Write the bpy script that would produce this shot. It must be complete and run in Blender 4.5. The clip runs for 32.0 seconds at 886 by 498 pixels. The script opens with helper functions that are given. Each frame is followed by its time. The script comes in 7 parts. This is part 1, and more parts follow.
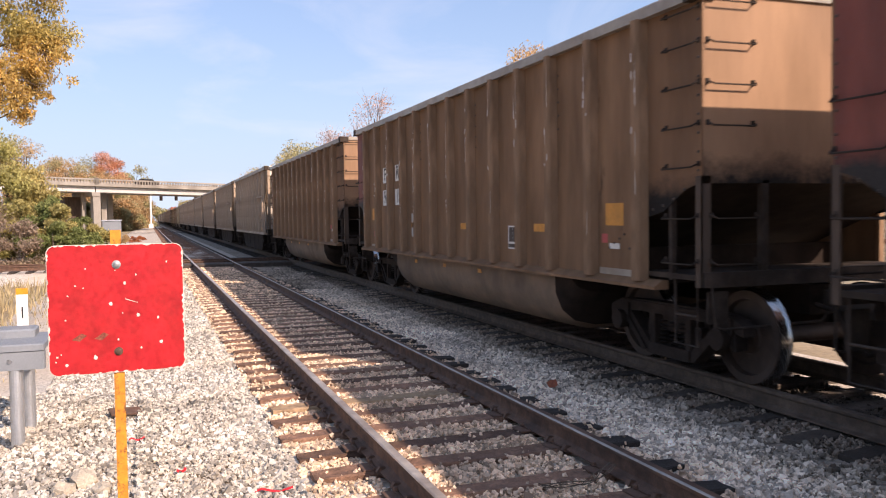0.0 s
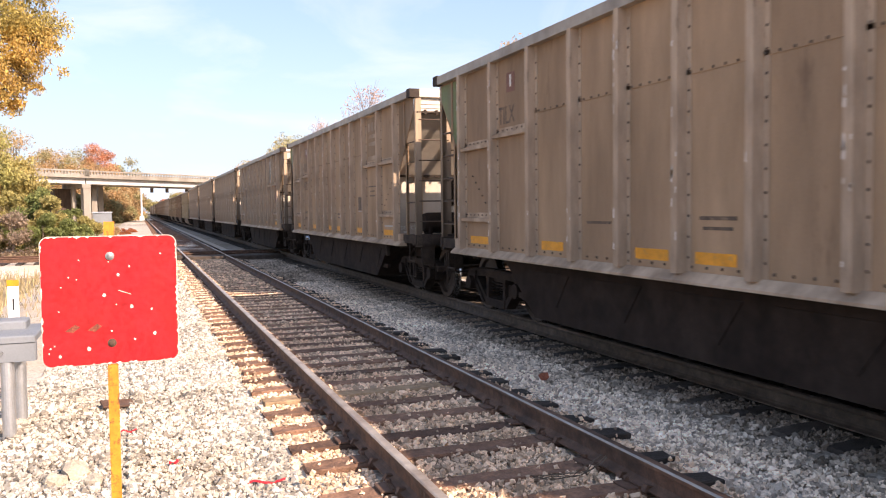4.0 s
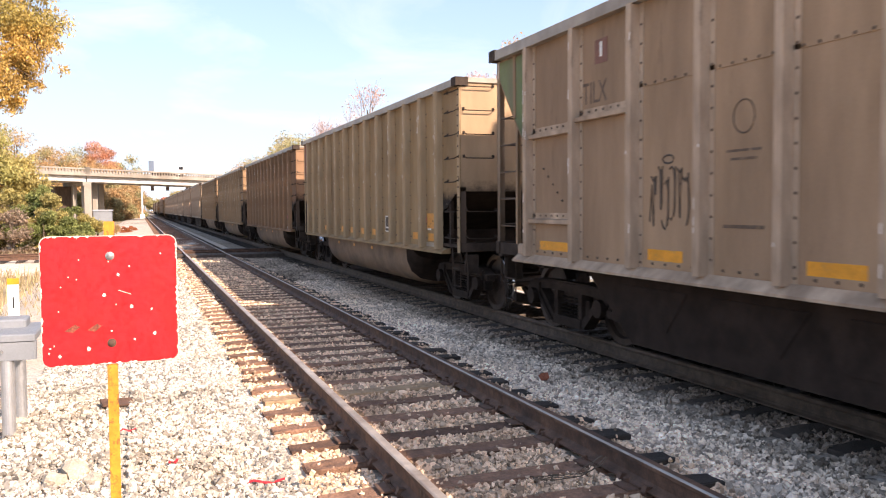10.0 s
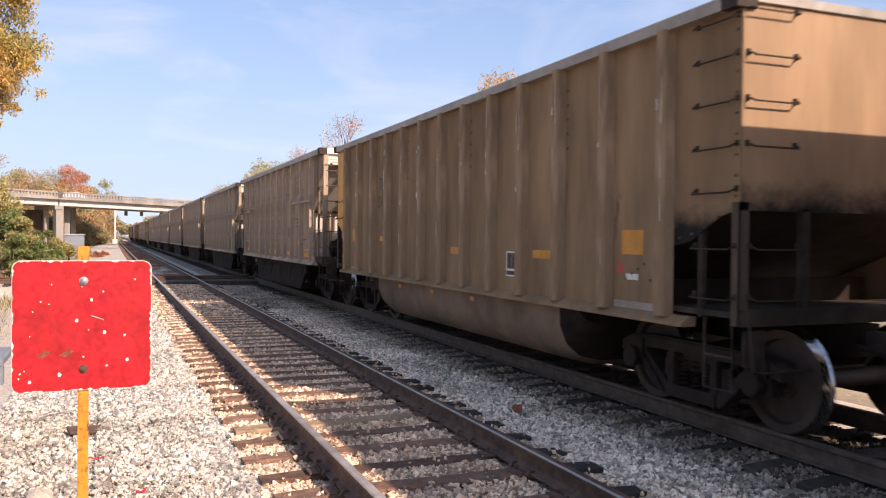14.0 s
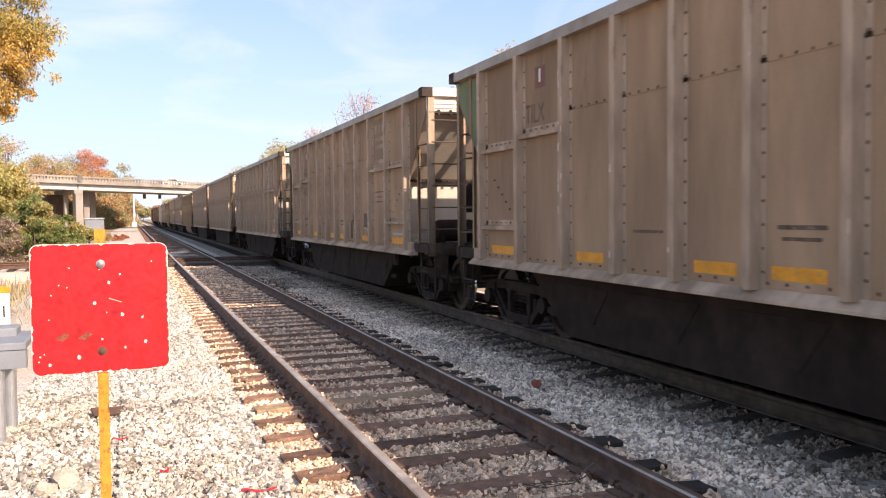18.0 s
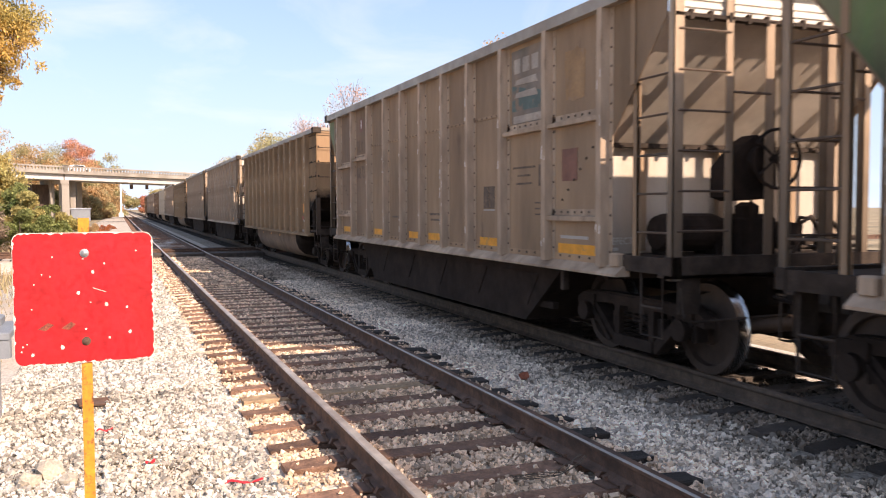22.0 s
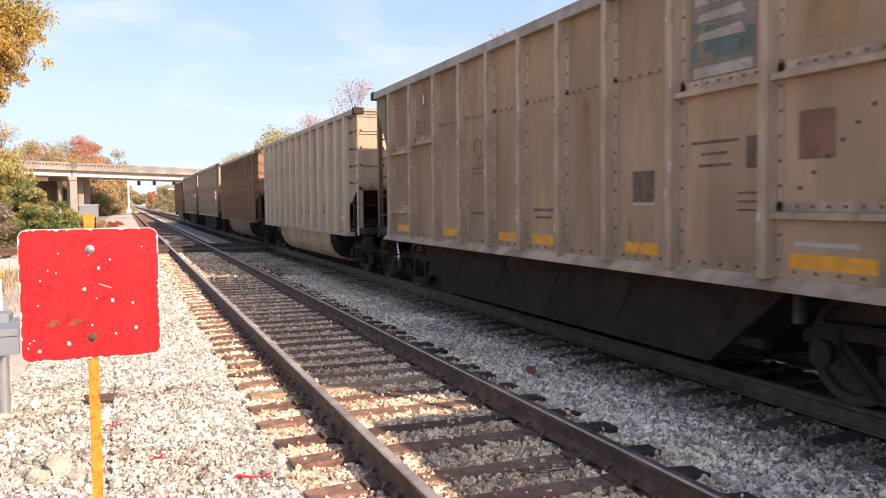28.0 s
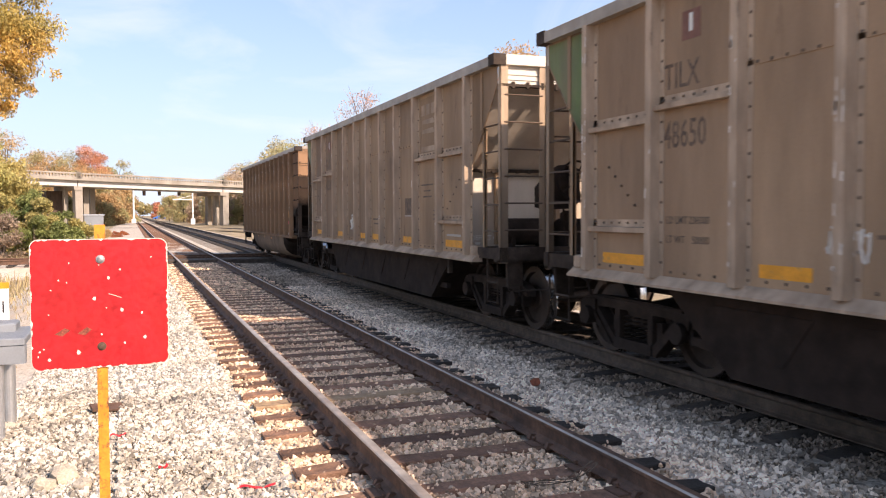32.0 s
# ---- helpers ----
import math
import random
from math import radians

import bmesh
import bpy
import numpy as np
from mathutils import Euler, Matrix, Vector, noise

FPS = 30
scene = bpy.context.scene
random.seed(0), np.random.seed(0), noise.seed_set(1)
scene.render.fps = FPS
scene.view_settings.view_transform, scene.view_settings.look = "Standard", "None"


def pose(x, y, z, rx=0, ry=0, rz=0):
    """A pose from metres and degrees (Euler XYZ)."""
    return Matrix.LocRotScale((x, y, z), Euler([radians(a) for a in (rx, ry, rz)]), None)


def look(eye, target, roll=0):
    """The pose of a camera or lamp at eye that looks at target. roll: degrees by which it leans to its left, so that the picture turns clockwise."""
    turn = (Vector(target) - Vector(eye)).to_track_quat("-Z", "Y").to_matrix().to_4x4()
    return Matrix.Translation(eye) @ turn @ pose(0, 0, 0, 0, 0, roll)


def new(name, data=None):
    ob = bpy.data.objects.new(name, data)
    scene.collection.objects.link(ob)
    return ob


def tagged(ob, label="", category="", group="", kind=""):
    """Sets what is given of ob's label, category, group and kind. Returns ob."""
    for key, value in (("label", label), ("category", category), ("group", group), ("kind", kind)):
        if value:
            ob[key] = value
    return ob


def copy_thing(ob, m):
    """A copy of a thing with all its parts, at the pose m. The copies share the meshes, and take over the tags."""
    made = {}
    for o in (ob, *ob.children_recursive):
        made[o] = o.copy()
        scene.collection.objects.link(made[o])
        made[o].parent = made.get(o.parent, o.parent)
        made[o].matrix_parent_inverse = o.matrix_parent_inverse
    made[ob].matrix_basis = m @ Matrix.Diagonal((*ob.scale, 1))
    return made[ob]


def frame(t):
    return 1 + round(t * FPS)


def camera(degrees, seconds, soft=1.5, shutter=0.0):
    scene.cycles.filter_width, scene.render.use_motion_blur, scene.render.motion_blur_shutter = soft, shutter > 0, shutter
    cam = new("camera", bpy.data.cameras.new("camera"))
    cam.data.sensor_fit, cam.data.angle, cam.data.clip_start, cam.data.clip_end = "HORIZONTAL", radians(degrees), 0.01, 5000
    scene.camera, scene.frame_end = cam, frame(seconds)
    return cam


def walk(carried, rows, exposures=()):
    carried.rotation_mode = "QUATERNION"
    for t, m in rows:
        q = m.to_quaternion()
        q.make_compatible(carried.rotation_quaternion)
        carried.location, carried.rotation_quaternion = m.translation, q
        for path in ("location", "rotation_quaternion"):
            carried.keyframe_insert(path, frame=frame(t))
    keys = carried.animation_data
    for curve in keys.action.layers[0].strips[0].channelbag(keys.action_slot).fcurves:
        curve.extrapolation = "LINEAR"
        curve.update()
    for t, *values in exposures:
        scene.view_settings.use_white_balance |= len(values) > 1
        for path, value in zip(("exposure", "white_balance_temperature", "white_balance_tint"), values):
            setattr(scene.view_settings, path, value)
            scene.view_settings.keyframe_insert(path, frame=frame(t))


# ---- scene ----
cam = camera(56.0, 32.0, soft=1.1, shutter=0.1)
PATH = [
    (0, (-2.358, -2.067, 1.861), (-1.692, -0.182, 1.781), -0.8),
    (0.5, (-2.354, -2.06, 1.86), (-1.683, -0.178, 1.774), -0.9),
    (1, (-2.356, -2.063, 1.861), (-1.679, -0.184, 1.768), -1.0),
    (1.5, (-2.369, -2.07, 1.861), (-1.685, -0.193, 1.773), -0.7),
    (2, (-2.378, -2.071, 1.862), (-1.693, -0.193, 1.778), -0.3),
    (2.5, (-2.37, -2.066, 1.859), (-1.689, -0.188, 1.768), -0.4),
    (3, (-2.371, -2.071, 1.86), (-1.691, -0.192, 1.763), -0.5),
    (3.5, (-2.372, -2.076, 1.86), (-1.69, -0.198, 1.766), -0.5),
    (5.5, (-2.353, -2.063, 1.855), (-1.659, -0.191, 1.736), -1.1),
    (6, (-2.352, -2.057, 1.855), (-1.651, -0.188, 1.732), -1.1),
    (6.5, (-2.352, -2.062, 1.856), (-1.647, -0.194, 1.733), -1.3),
    (7, (-2.353, -2.059, 1.854), (-1.647, -0.192, 1.732), -1.2),
    (7.5, (-2.35, -2.063, 1.855), (-1.645, -0.195, 1.732), -1.2),
    (8, (-2.348, -2.052, 1.853), (-1.645, -0.184, 1.732), -1.0),
    (8.5, (-2.347, -2.062, 1.859), (-1.646, -0.192, 1.748), -0.9),
    (9, (-2.35, -2.062, 1.86), (-1.65, -0.192, 1.759), -0.6),
    (9.5, (-2.36, -2.063, 1.861), (-1.665, -0.191, 1.76), -0.3),
    (10, (-2.368, -2.068, 1.867), (-1.685, -0.191, 1.768), -0.4),
    (10.5, (-2.36, -2.093, 1.873), (-1.678, -0.214, 1.807), -1.2),
    (11, (-2.358, -2.082, 1.871), (-1.67, -0.205, 1.821), -1.5),
    (11.5, (-2.357, -2.076, 1.872), (-1.671, -0.199, 1.82), -1.3),
    (12, (-2.36, -2.075, 1.869), (-1.681, -0.194, 1.813), -1.1),
    (12.5, (-2.366, -2.091, 1.869), (-1.681, -0.213, 1.821), -0.7),
    (13, (-2.371, -2.083, 1.869), (-1.656, -0.216, 1.834), 0.1),
    (13.5, (-2.375, -2.084, 1.868), (-1.639, -0.224, 1.838), 0.7),
    (14, (-2.381, -2.089, 1.869), (-1.642, -0.231, 1.843), 0.6),
    (14.5, (-2.379, -2.088, 1.869), (-1.647, -0.227, 1.836), 0.3),
    (16.5, (-2.354, -2.063, 1.862), (-1.618, -0.205, 1.788), -0.7),
    (17, (-2.357, -2.074, 1.864), (-1.64, -0.209, 1.78), -0.9),
    (17.5, (-2.362, -2.069, 1.862), (-1.663, -0.197, 1.774), -0.9),
    (18, (-2.364, -2.076, 1.866), (-1.664, -0.203, 1.785), -0.5),
    (18.5, (-2.365, -2.078, 1.867), (-1.656, -0.209, 1.795), -0.3),
    (19, (-2.361, -2.07, 1.864), (-1.646, -0.204, 1.786), -0.4),
    (19.5, (-2.359, -2.059, 1.862), (-1.638, -0.196, 1.771), -0.3),
    (20, (-2.363, -2.067, 1.862), (-1.634, -0.207, 1.77), 0.0),
    (20.5, (-2.361, -2.076, 1.861), (-1.623, -0.219, 1.776), -0.0),
    (21, (-2.361, -2.069, 1.863), (-1.623, -0.212, 1.775), -0.0),
    (21.5, (-2.36, -2.063, 1.862), (-1.631, -0.203, 1.767), 0.0),
    (22, (-2.355, -2.058, 1.859), (-1.63, -0.197, 1.759), -0.2),
    (22.5, (-2.354, -2.061, 1.861), (-1.627, -0.201, 1.757), -0.2),
    (23, (-2.355, -2.061, 1.86), (-1.632, -0.2, 1.757), -0.2),
    (23.5, (-2.36, -2.066, 1.861), (-1.64, -0.203, 1.758), -0.2),
    (24, (-2.361, -2.062, 1.858), (-1.649, -0.196, 1.755), -0.2),
    (24.5, (-2.362, -2.065, 1.861), (-1.656, -0.197, 1.757), -0.3),
    (25, (-2.363, -2.058, 1.858), (-1.655, -0.19, 1.754), -0.4),
    (25.5, (-2.359, -2.063, 1.859), (-1.644, -0.198, 1.75), -0.6),
    (27.5, (-2.343, -2.055, 1.86), (-1.635, -0.188, 1.747), -0.7),
    (28, (-2.345, -2.052, 1.858), (-1.636, -0.185, 1.745), -0.5),
    (28.5, (-2.345, -2.055, 1.856), (-1.636, -0.189, 1.744), -0.5),
    (29, (-2.353, -2.056, 1.857), (-1.644, -0.188, 1.75), -0.3),
    (29.5, (-2.359, -2.065, 1.86), (-1.65, -0.197, 1.761), -0.3),
    (30, (-2.367, -2.076, 1.862), (-1.659, -0.208, 1.769), -0.3),
    (30.5, (-2.372, -2.062, 1.859), (-1.665, -0.193, 1.767), -0.2),
    (31, (-2.368, -2.073, 1.86), (-1.664, -0.204, 1.77), -0.0),
    (31.5, (-2.368, -2.074, 1.859), (-1.668, -0.202, 1.773), -0.1),
    (32, (-2.366, -2.079, 1.861), (-1.665, -0.207, 1.776), -0.2),
]
EXPOSURES = [(0.0, 0.58, 6850, 25), (2.4, 0.58, 6850, 25), (3.5, 0.85, 7100, 24), (5.5, 1.1, 7200, 23), (9.9, 1.12, 7200, 23), (10.6, 0.58, 6850, 25), (14.5, 0.6, 6850, 25), (16.5, 0.88, 7080, 23), (32.0, 0.82, 7080, 23)]
walk(cam, [(t, look(eye, target, roll)) for t, eye, target, roll in PATH], EXPOSURES)

# ---- world, sun, exposure ----
SUN_DIR = Vector((0.68, -1.33, 0.977)).normalized()
world = bpy.data.worlds.new("world")
scene.world = world
world.use_nodes = True
wn, wl = world.node_tree.nodes, world.node_tree.links
wn.clear()
w_out, w_bg = wn.new("ShaderNodeOutputWorld"), wn.new("ShaderNodeBackground")
w_sky = wn.new("ShaderNodeTexSky")
w_sky.sky_type, w_sky.sun_disc = "NISHITA", False
w_sky.sun_elevation = math.asin(SUN_DIR.z)
w_sky.sun_rotation = math.atan2(SUN_DIR.x, SUN_DIR.y)
w_sky.air_density, w_sky.dust_density, w_sky.ozone_density = 1.0, 2.2, 4.0
w_co, w_map = wn.new("ShaderNodeTexCoord"), wn.new("ShaderNodeMapping")
w_map.inputs["Scale"].default_value = (1.5, 1.5, 4.6)
w_map.inputs["Rotation"].default_value = (0.25, 0.0, 0.4)
w_noise = wn.new("ShaderNodeTexNoise")
w_noise.inputs["Scale"].default_value, w_noise.inputs["Detail"].default_value, w_noise.inputs["Distortion"].default_value = 1.9, 8, 0.5
w_noise.inputs["Roughness"].default_value = 0.58
w_ramp = wn.new("ShaderNodeValToRGB")
w_ramp.color_ramp.elements[0].position, w_ramp.color_ramp.elements[1].position = 0.5, 0.8
w_mix = wn.new("ShaderNodeMix")
w_mix.data_type = "RGBA"
w_mix.inputs["B"].default_value = (4.6, 4.8, 5.0, 1)
w_fac = wn.new("ShaderNodeMath")
w_fac.operation = "MULTIPLY"
w_fac.inputs[1].default_value = 0.5
wl.new(w_co.outputs["Generated"], w_map.inputs["Vector"])
wl.new(w_map.outputs["Vector"], w_noise.inputs["Vector"])
wl.new(w_noise.outputs["Fac"], w_ramp.inputs["Fac"])
wl.new(w_ramp.outputs["Color"], w_fac.inputs[0])
wl.new(w_fac.outputs["Value"], w_mix.inputs["Factor"])
w_haze = wn.new("ShaderNodeMix")
w_haze.data_type = "RGBA"
w_haze.inputs["Factor"].default_value = 0.5
w_haze.inputs["B"].default_value = (1.34, 2.3, 3.6, 1)
wl.new(w_sky.outputs["Color"], w_haze.inputs["A"])
# bright haze low over the horizon
w_sep, w_low, w_pow, w_rim = wn.new("ShaderNodeSeparateXYZ"), wn.new("ShaderNodeMath"), wn.new("ShaderNodeMath"), wn.new("ShaderNodeMix")
w_low.operation, w_pow.operation, w_rim.data_type = "SUBTRACT", "POWER", "RGBA"
w_low.use_clamp = True
w_low.inputs[0].default_value, w_pow.inputs[1].default_value = 1.0, 7.0
w_rim.inputs["B"].default_value = (3.1, 4.15, 5.1, 1)
wl.new(w_co.outputs["Generated"], w_sep.inputs["Vector"])
wl.new(w_sep.outputs["Z"], w_low.inputs[1])
wl.new(w_low.outputs["Value"], w_pow.inputs[0])
wl.new(w_pow.outputs["Value"], w_rim.inputs["Factor"])
wl.new(w_haze.outputs["Result"], w_rim.inputs["A"])
wl.new(w_rim.outputs["Result"], w_mix.inputs["A"])
wl.new(w_mix.outputs["Result"], w_bg.inputs["Color"])
w_bg.inputs["Strength"].default_value = 0.15
wl.new(w_bg.outputs["Background"], w_out.inputs["Surface"])
sun = new("sun", bpy.data.lights.new("sun", "SUN"))
sun.data.energy, sun.data.angle, sun.data.color = 4.3, radians(0.53), (1.0, 0.9, 0.75)
sun.matrix_world = look(SUN_DIR * 50, (0, 0, 0))


# ---- mesh building ----
class Shape:
    """Collects boxes, prisms, tubes into one mesh."""

    def __init__(self):
        self.v, self.f = [], []

    def add(self, verts, faces):
        n = len(self.v)
        self.v += [tuple(p) for p in verts]
        self.f += [tuple(i + n for i in f) for f in faces]
        return self

    def box(self, x0, x1, y0, y1, z0, z1):
        return self.add([(x0, y0, z0), (x1, y0, z0), (x1, y1, z0), (x0, y1, z0), (x0, y0, z1), (x1, y0, z1), (x1, y1, z1), (x0, y1, z1)],
                        [(3, 2, 1, 0), (4, 5, 6, 7), (0, 1, 5, 4), (1, 2, 6, 5), (2, 3, 7, 6), (3, 0, 4, 7)])

    def cbox(self, x, y, z, sx, sy, sz, c=0.01):
        """A box with its long vertical edges and top chamfered."""
        hx, hy = sx / 2, sy / 2
        ring = [(-hx + c, -hy), (hx - c, -hy), (hx, -hy + c), (hx, hy - c), (hx - c, hy), (-hx + c, hy), (-hx, hy - c), (-hx, -hy + c)]
        k = [1, 1, 1 - 2 * c / max(sx, sy)]
        v = []
        for zz, s in ((z, 1.0), (z + sz - c, 1.0), (z + sz, None)):
            for px, py in ring:
                if s is None:
                    px, py = px - math.copysign(min(c, abs(px)), px), py - math.copysign(min(c, abs(py)), py)
                v.append((x + px, y + py, zz))
        f = [tuple(range(7, -1, -1)), tuple(range(16, 24))]
        for b in (0, 8):
            f += [(b + i, b + (i + 1) % 8, b + 8 + (i + 1) % 8, b + 8 + i) for i in range(8)]
        return self.add(v, f)

    def prism(self, ring, axis, a, b):
        """A ring of 2D points (in the two other axes, in order x, y, z), extruded from a to b along the axis."""
        n = len(ring)
        v = []
        for c in (a, b):
            for p, q in ring:
                v.append({"x": (c, p, q), "y": (p, c, q), "z": (p, q, c)}[axis])
        f = [tuple(range(n - 1, -1, -1)), tuple(range(n, 2 * n))]
        f += [(i, (i + 1) % n, n + (i + 1) % n, n + i) for i in range(n)]
        return self.add(v, f)

    def tube(self, pts, r, n=6, r2=None):
        """A tube along points."""
        pts = [Vector(p) for p in pts]
        v, f = [], []
        for i, p in enumerate(pts):
            d = (pts[min(i + 1, len(pts) - 1)] - pts[max(i - 1, 0)]).normalized()
            u = d.orthogonal().normalized()
            if abs(d.z) < 0.9:
                u = d.cross(Vector((0, 0, 1))).normalized()
            w = d.cross(u)
            rr = r if r2 is None else r + (r2 - r) * i / max(1, len(pts) - 1)
            v += [p + (u * math.cos(2 * math.pi * k / n) + w * math.sin(2 * math.pi * k / n)) * rr for k in range(n)]
        for i in range(len(pts) - 1):
            f += [(i * n + k, i * n + (k + 1) % n, (i + 1) * n + (k + 1) % n, (i + 1) * n + k) for k in range(n)]
        f += [tuple(range(n - 1, -1, -1)), tuple(range((len(pts) - 1) * n, len(pts) * n))]
        return self.add(v, f)

    def lathe(self, prof, axis, c, n=28):
        """A profile of (radius, position along the axis) turned round an axis through c."""
        v, f = [], []
        for r, h in prof:
            for k in range(n):
                a = 2 * math.pi * k / n
                p, q = r * math.cos(a), r * math.sin(a)
                v.append({"x": (c[0] + h, c[1] + p, c[2] + q), "y": (c[0] + p, c[1] + h, c[2] + q), "z": (c[0] + p, c[1] + q, c[2] + h)}[axis])
        m = len(prof)
        for i in range(m - 1):
            f += [(i * n + k, i * n + (k + 1) % n, (i + 1) * n + (k + 1) % n, (i + 1) * n + k) for k in range(n)]
        f += [tuple(range(n - 1, -1, -1)), tuple(range((m - 1) * n, m * n))]
        return self.add(v, f)

    def mesh(self, name, smooth=False):
        me = bpy.data.meshes.new(name)
        me.from_pydata(self.v, [], self.f)
        bm = bmesh.new()
        bm.from_mesh(me)
        bmesh.ops.recalc_face_normals(bm, faces=bm.faces)
        bm.to_mesh(me)
        bm.free()
        if smooth:
            me.polygons.foreach_set("use_smooth", [True] * len(me.polygons))
            me.set_sharp_from_angle(angle=radians(35))
        return me


def arrays_mesh(name, verts, tris, flat=False):
    """A mesh from numpy arrays of points and polygons, quick for many small pieces."""
    me = bpy.data.meshes.new(name)
    k = tris.shape[1]
    me.vertices.add(len(verts))
    me.vertices.foreach_set("co", verts.astype(np.float32).ravel())
    me.loops.add(tris.size)
    me.loops.foreach_set("vertex_index", tris.astype(np.int32).ravel())
    me.polygons.add(len(tris))
    me.polygons.foreach_set("loop_start", np.arange(0, tris.size, k, dtype=np.int32))
    me.polygons.foreach_set("loop_total", np.full(len(tris), k, dtype=np.int32))
    me.update(calc_edges=True)
    if flat:
        me.shade_flat()
    return me


def part(name, shape, material, parent=None, label="", at=None, smooth=False):
    """Links a shape, or a ready mesh, as one object under a thing or a part."""
    me = shape.mesh(name, smooth) if isinstance(shape, Shape) else shape
    if not me.materials:
        me.materials.append(material)
    ob = new(name, me)
    if parent is not None:
        ob.parent = parent
    if at is not None:
        ob.matrix_basis = at
    if label:
        ob["label"] = label
    return ob


def words(text, size, material, parent, m, name="lettering", wide=1.0):
    """Raised lettering as a thin mesh."""
    cu = bpy.data.curves.new(name, "FONT")
    cu.body, cu.size, cu.extrude, cu.space_character = text, size, 0.0008, 1.0
    cu.offset = 0.0015 * size / 0.36
    cu.align_x, cu.align_y, cu.resolution_u = "CENTER", "CENTER", 2
    tmp = bpy.data.objects.new(name, cu)
    me = bpy.data.meshes.new_from_object(tmp)
    bpy.data.objects.remove(tmp)
    bpy.data.curves.remove(cu)
    me.materials.clear()
    me.materials.append(material)
    ob = new(name, me)
    ob.parent = parent
    ob.matrix_basis = m @ Matrix.Diagonal((wide, 1, 1, 1))
    return ob


# ---- materials ----
def mat(name, base, rough=0.8, metal=0.0, spread=0.25, scale=3.0, fine=60.0, bump=0.12, bump_size=0.006, tint=None, streak=False,
        island=None, per_object=0.0, dark=None, dark_at=0.62, spec=0.35, coords="Object", soot_shade=None, grease=None, grain=0.6):
    """A weathered surface: colour at two scales, optional stains of another colour, streaks that run down, fine relief."""
    m = bpy.data.materials.new(name)
    m.use_nodes = True
    n, l = m.node_tree.nodes, m.node_tree.links
    b = n["Principled BSDF"]
    b.inputs["Roughness"].default_value, b.inputs["Metallic"].default_value = rough, metal
    b.inputs["Specular IOR Level"].default_value = spec
    co = n.new("ShaderNodeTexCoord").outputs[coords]
    if streak:
        mp = n.new("ShaderNodeMapping")
        mp.inputs["Scale"].default_value = (1, 1, 0.26)
        l.new(co, mp.inputs["Vector"])
        co2 = mp.outputs["Vector"]
    else:
        co2 = co

    def noise_node(v, s, d, r=0.6):
        t = n.new("ShaderNodeTexNoise")
        t.inputs["Scale"].default_value, t.inputs["Detail"].default_value, t.inputs["Roughness"].default_value = s, d, r
        l.new(v, t.inputs["Vector"])
        return t.outputs["Fac"]

    def blend(kind, f, a, c):
        x = n.new("ShaderNodeMix")
        x.data_type, x.blend_type = "RGBA", kind
        for key, val in (("Factor", f), ("A", a), ("B", c)):
            if isinstance(val, (int, float)):
                x.inputs[key].default_value = val
            elif isinstance(val, tuple):
                x.inputs[key].default_value = (*val, 1)
            else:
                l.new(val, x.inputs[key])
        return x.outputs["Result"]

    def spanned(f, a, c, lo=0.3, hi=0.7):
        r = n.new("ShaderNodeMapRange")
        for key, val in (("From Min", lo), ("From Max", hi), ("To Min", a), ("To Max", c)):
            r.inputs[key].default_value = val
        l.new(f, r.inputs["Value"])
        return r.outputs["Result"]

    def shade(col, f):
        x = n.new("ShaderNodeHueSaturation")
        l.new(f, x.inputs["Value"])
        l.new(col, x.inputs["Color"])
        return x.outputs["Color"]

    big, small = noise_node(co2, scale, 5), noise_node(co, fine, 4)
    rgb = n.new("ShaderNodeRGB")
    rgb.outputs[0].default_value = (*base, 1)
    col = rgb.outputs[0]
    if tint:
        col = blend("MIX", spanned(noise_node(co2, scale * 0.45, 4), 0.0, 1.0, 0.38, 0.66), col, tint)
    col = shade(col, spanned(big, 1 - spread, 1 + spread))
    col = shade(col, spanned(small, 1 - spread * grain, 1 + spread * grain))
    if island:
        g = n.new("ShaderNodeNewGeometry").outputs["Random Per Island"]
        col = shade(col, spanned(g, island[0], island[1], 0.0, 1.0))
    if per_object:
        o = n.new("ShaderNodeObjectInfo").outputs["Random"]
        col = shade(col, spanned(o, 1 - per_object, 1 + per_object, 0.0, 1.0))
    if dark:
        col = blend("MIX", spanned(noise_node(co2, scale * 1.7, 8, 0.7), 0.0, 1.0, dark_at, dark_at + 0.1), col, dark)
    for axis, limits, paint in (("Z", soot_shade, (0.02, 0.017, 0.015)), ("X", grease, (0.05, 0.041, 0.034))):
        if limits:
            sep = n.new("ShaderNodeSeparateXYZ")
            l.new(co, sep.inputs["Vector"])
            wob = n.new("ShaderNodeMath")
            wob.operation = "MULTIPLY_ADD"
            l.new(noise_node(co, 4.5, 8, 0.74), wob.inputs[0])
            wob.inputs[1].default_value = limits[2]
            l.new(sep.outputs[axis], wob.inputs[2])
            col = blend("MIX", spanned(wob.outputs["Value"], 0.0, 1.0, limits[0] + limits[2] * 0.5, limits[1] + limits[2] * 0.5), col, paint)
    l.new(col, b.inputs["Base Color"])
    l.new(spanned(small, max(0.05, rough - 0.12), min(1, rough + 0.12)), b.inputs["Roughness"])
    if bump:
        bp = n.new("ShaderNodeBump")
        bp.inputs["Strength"].default_value, bp.inputs["Distance"].default_value = bump, bump_size
        l.new(small, bp.inputs["Height"])
        l.new(bp.outputs["Normal"], b.inputs["Normal"])
    return m


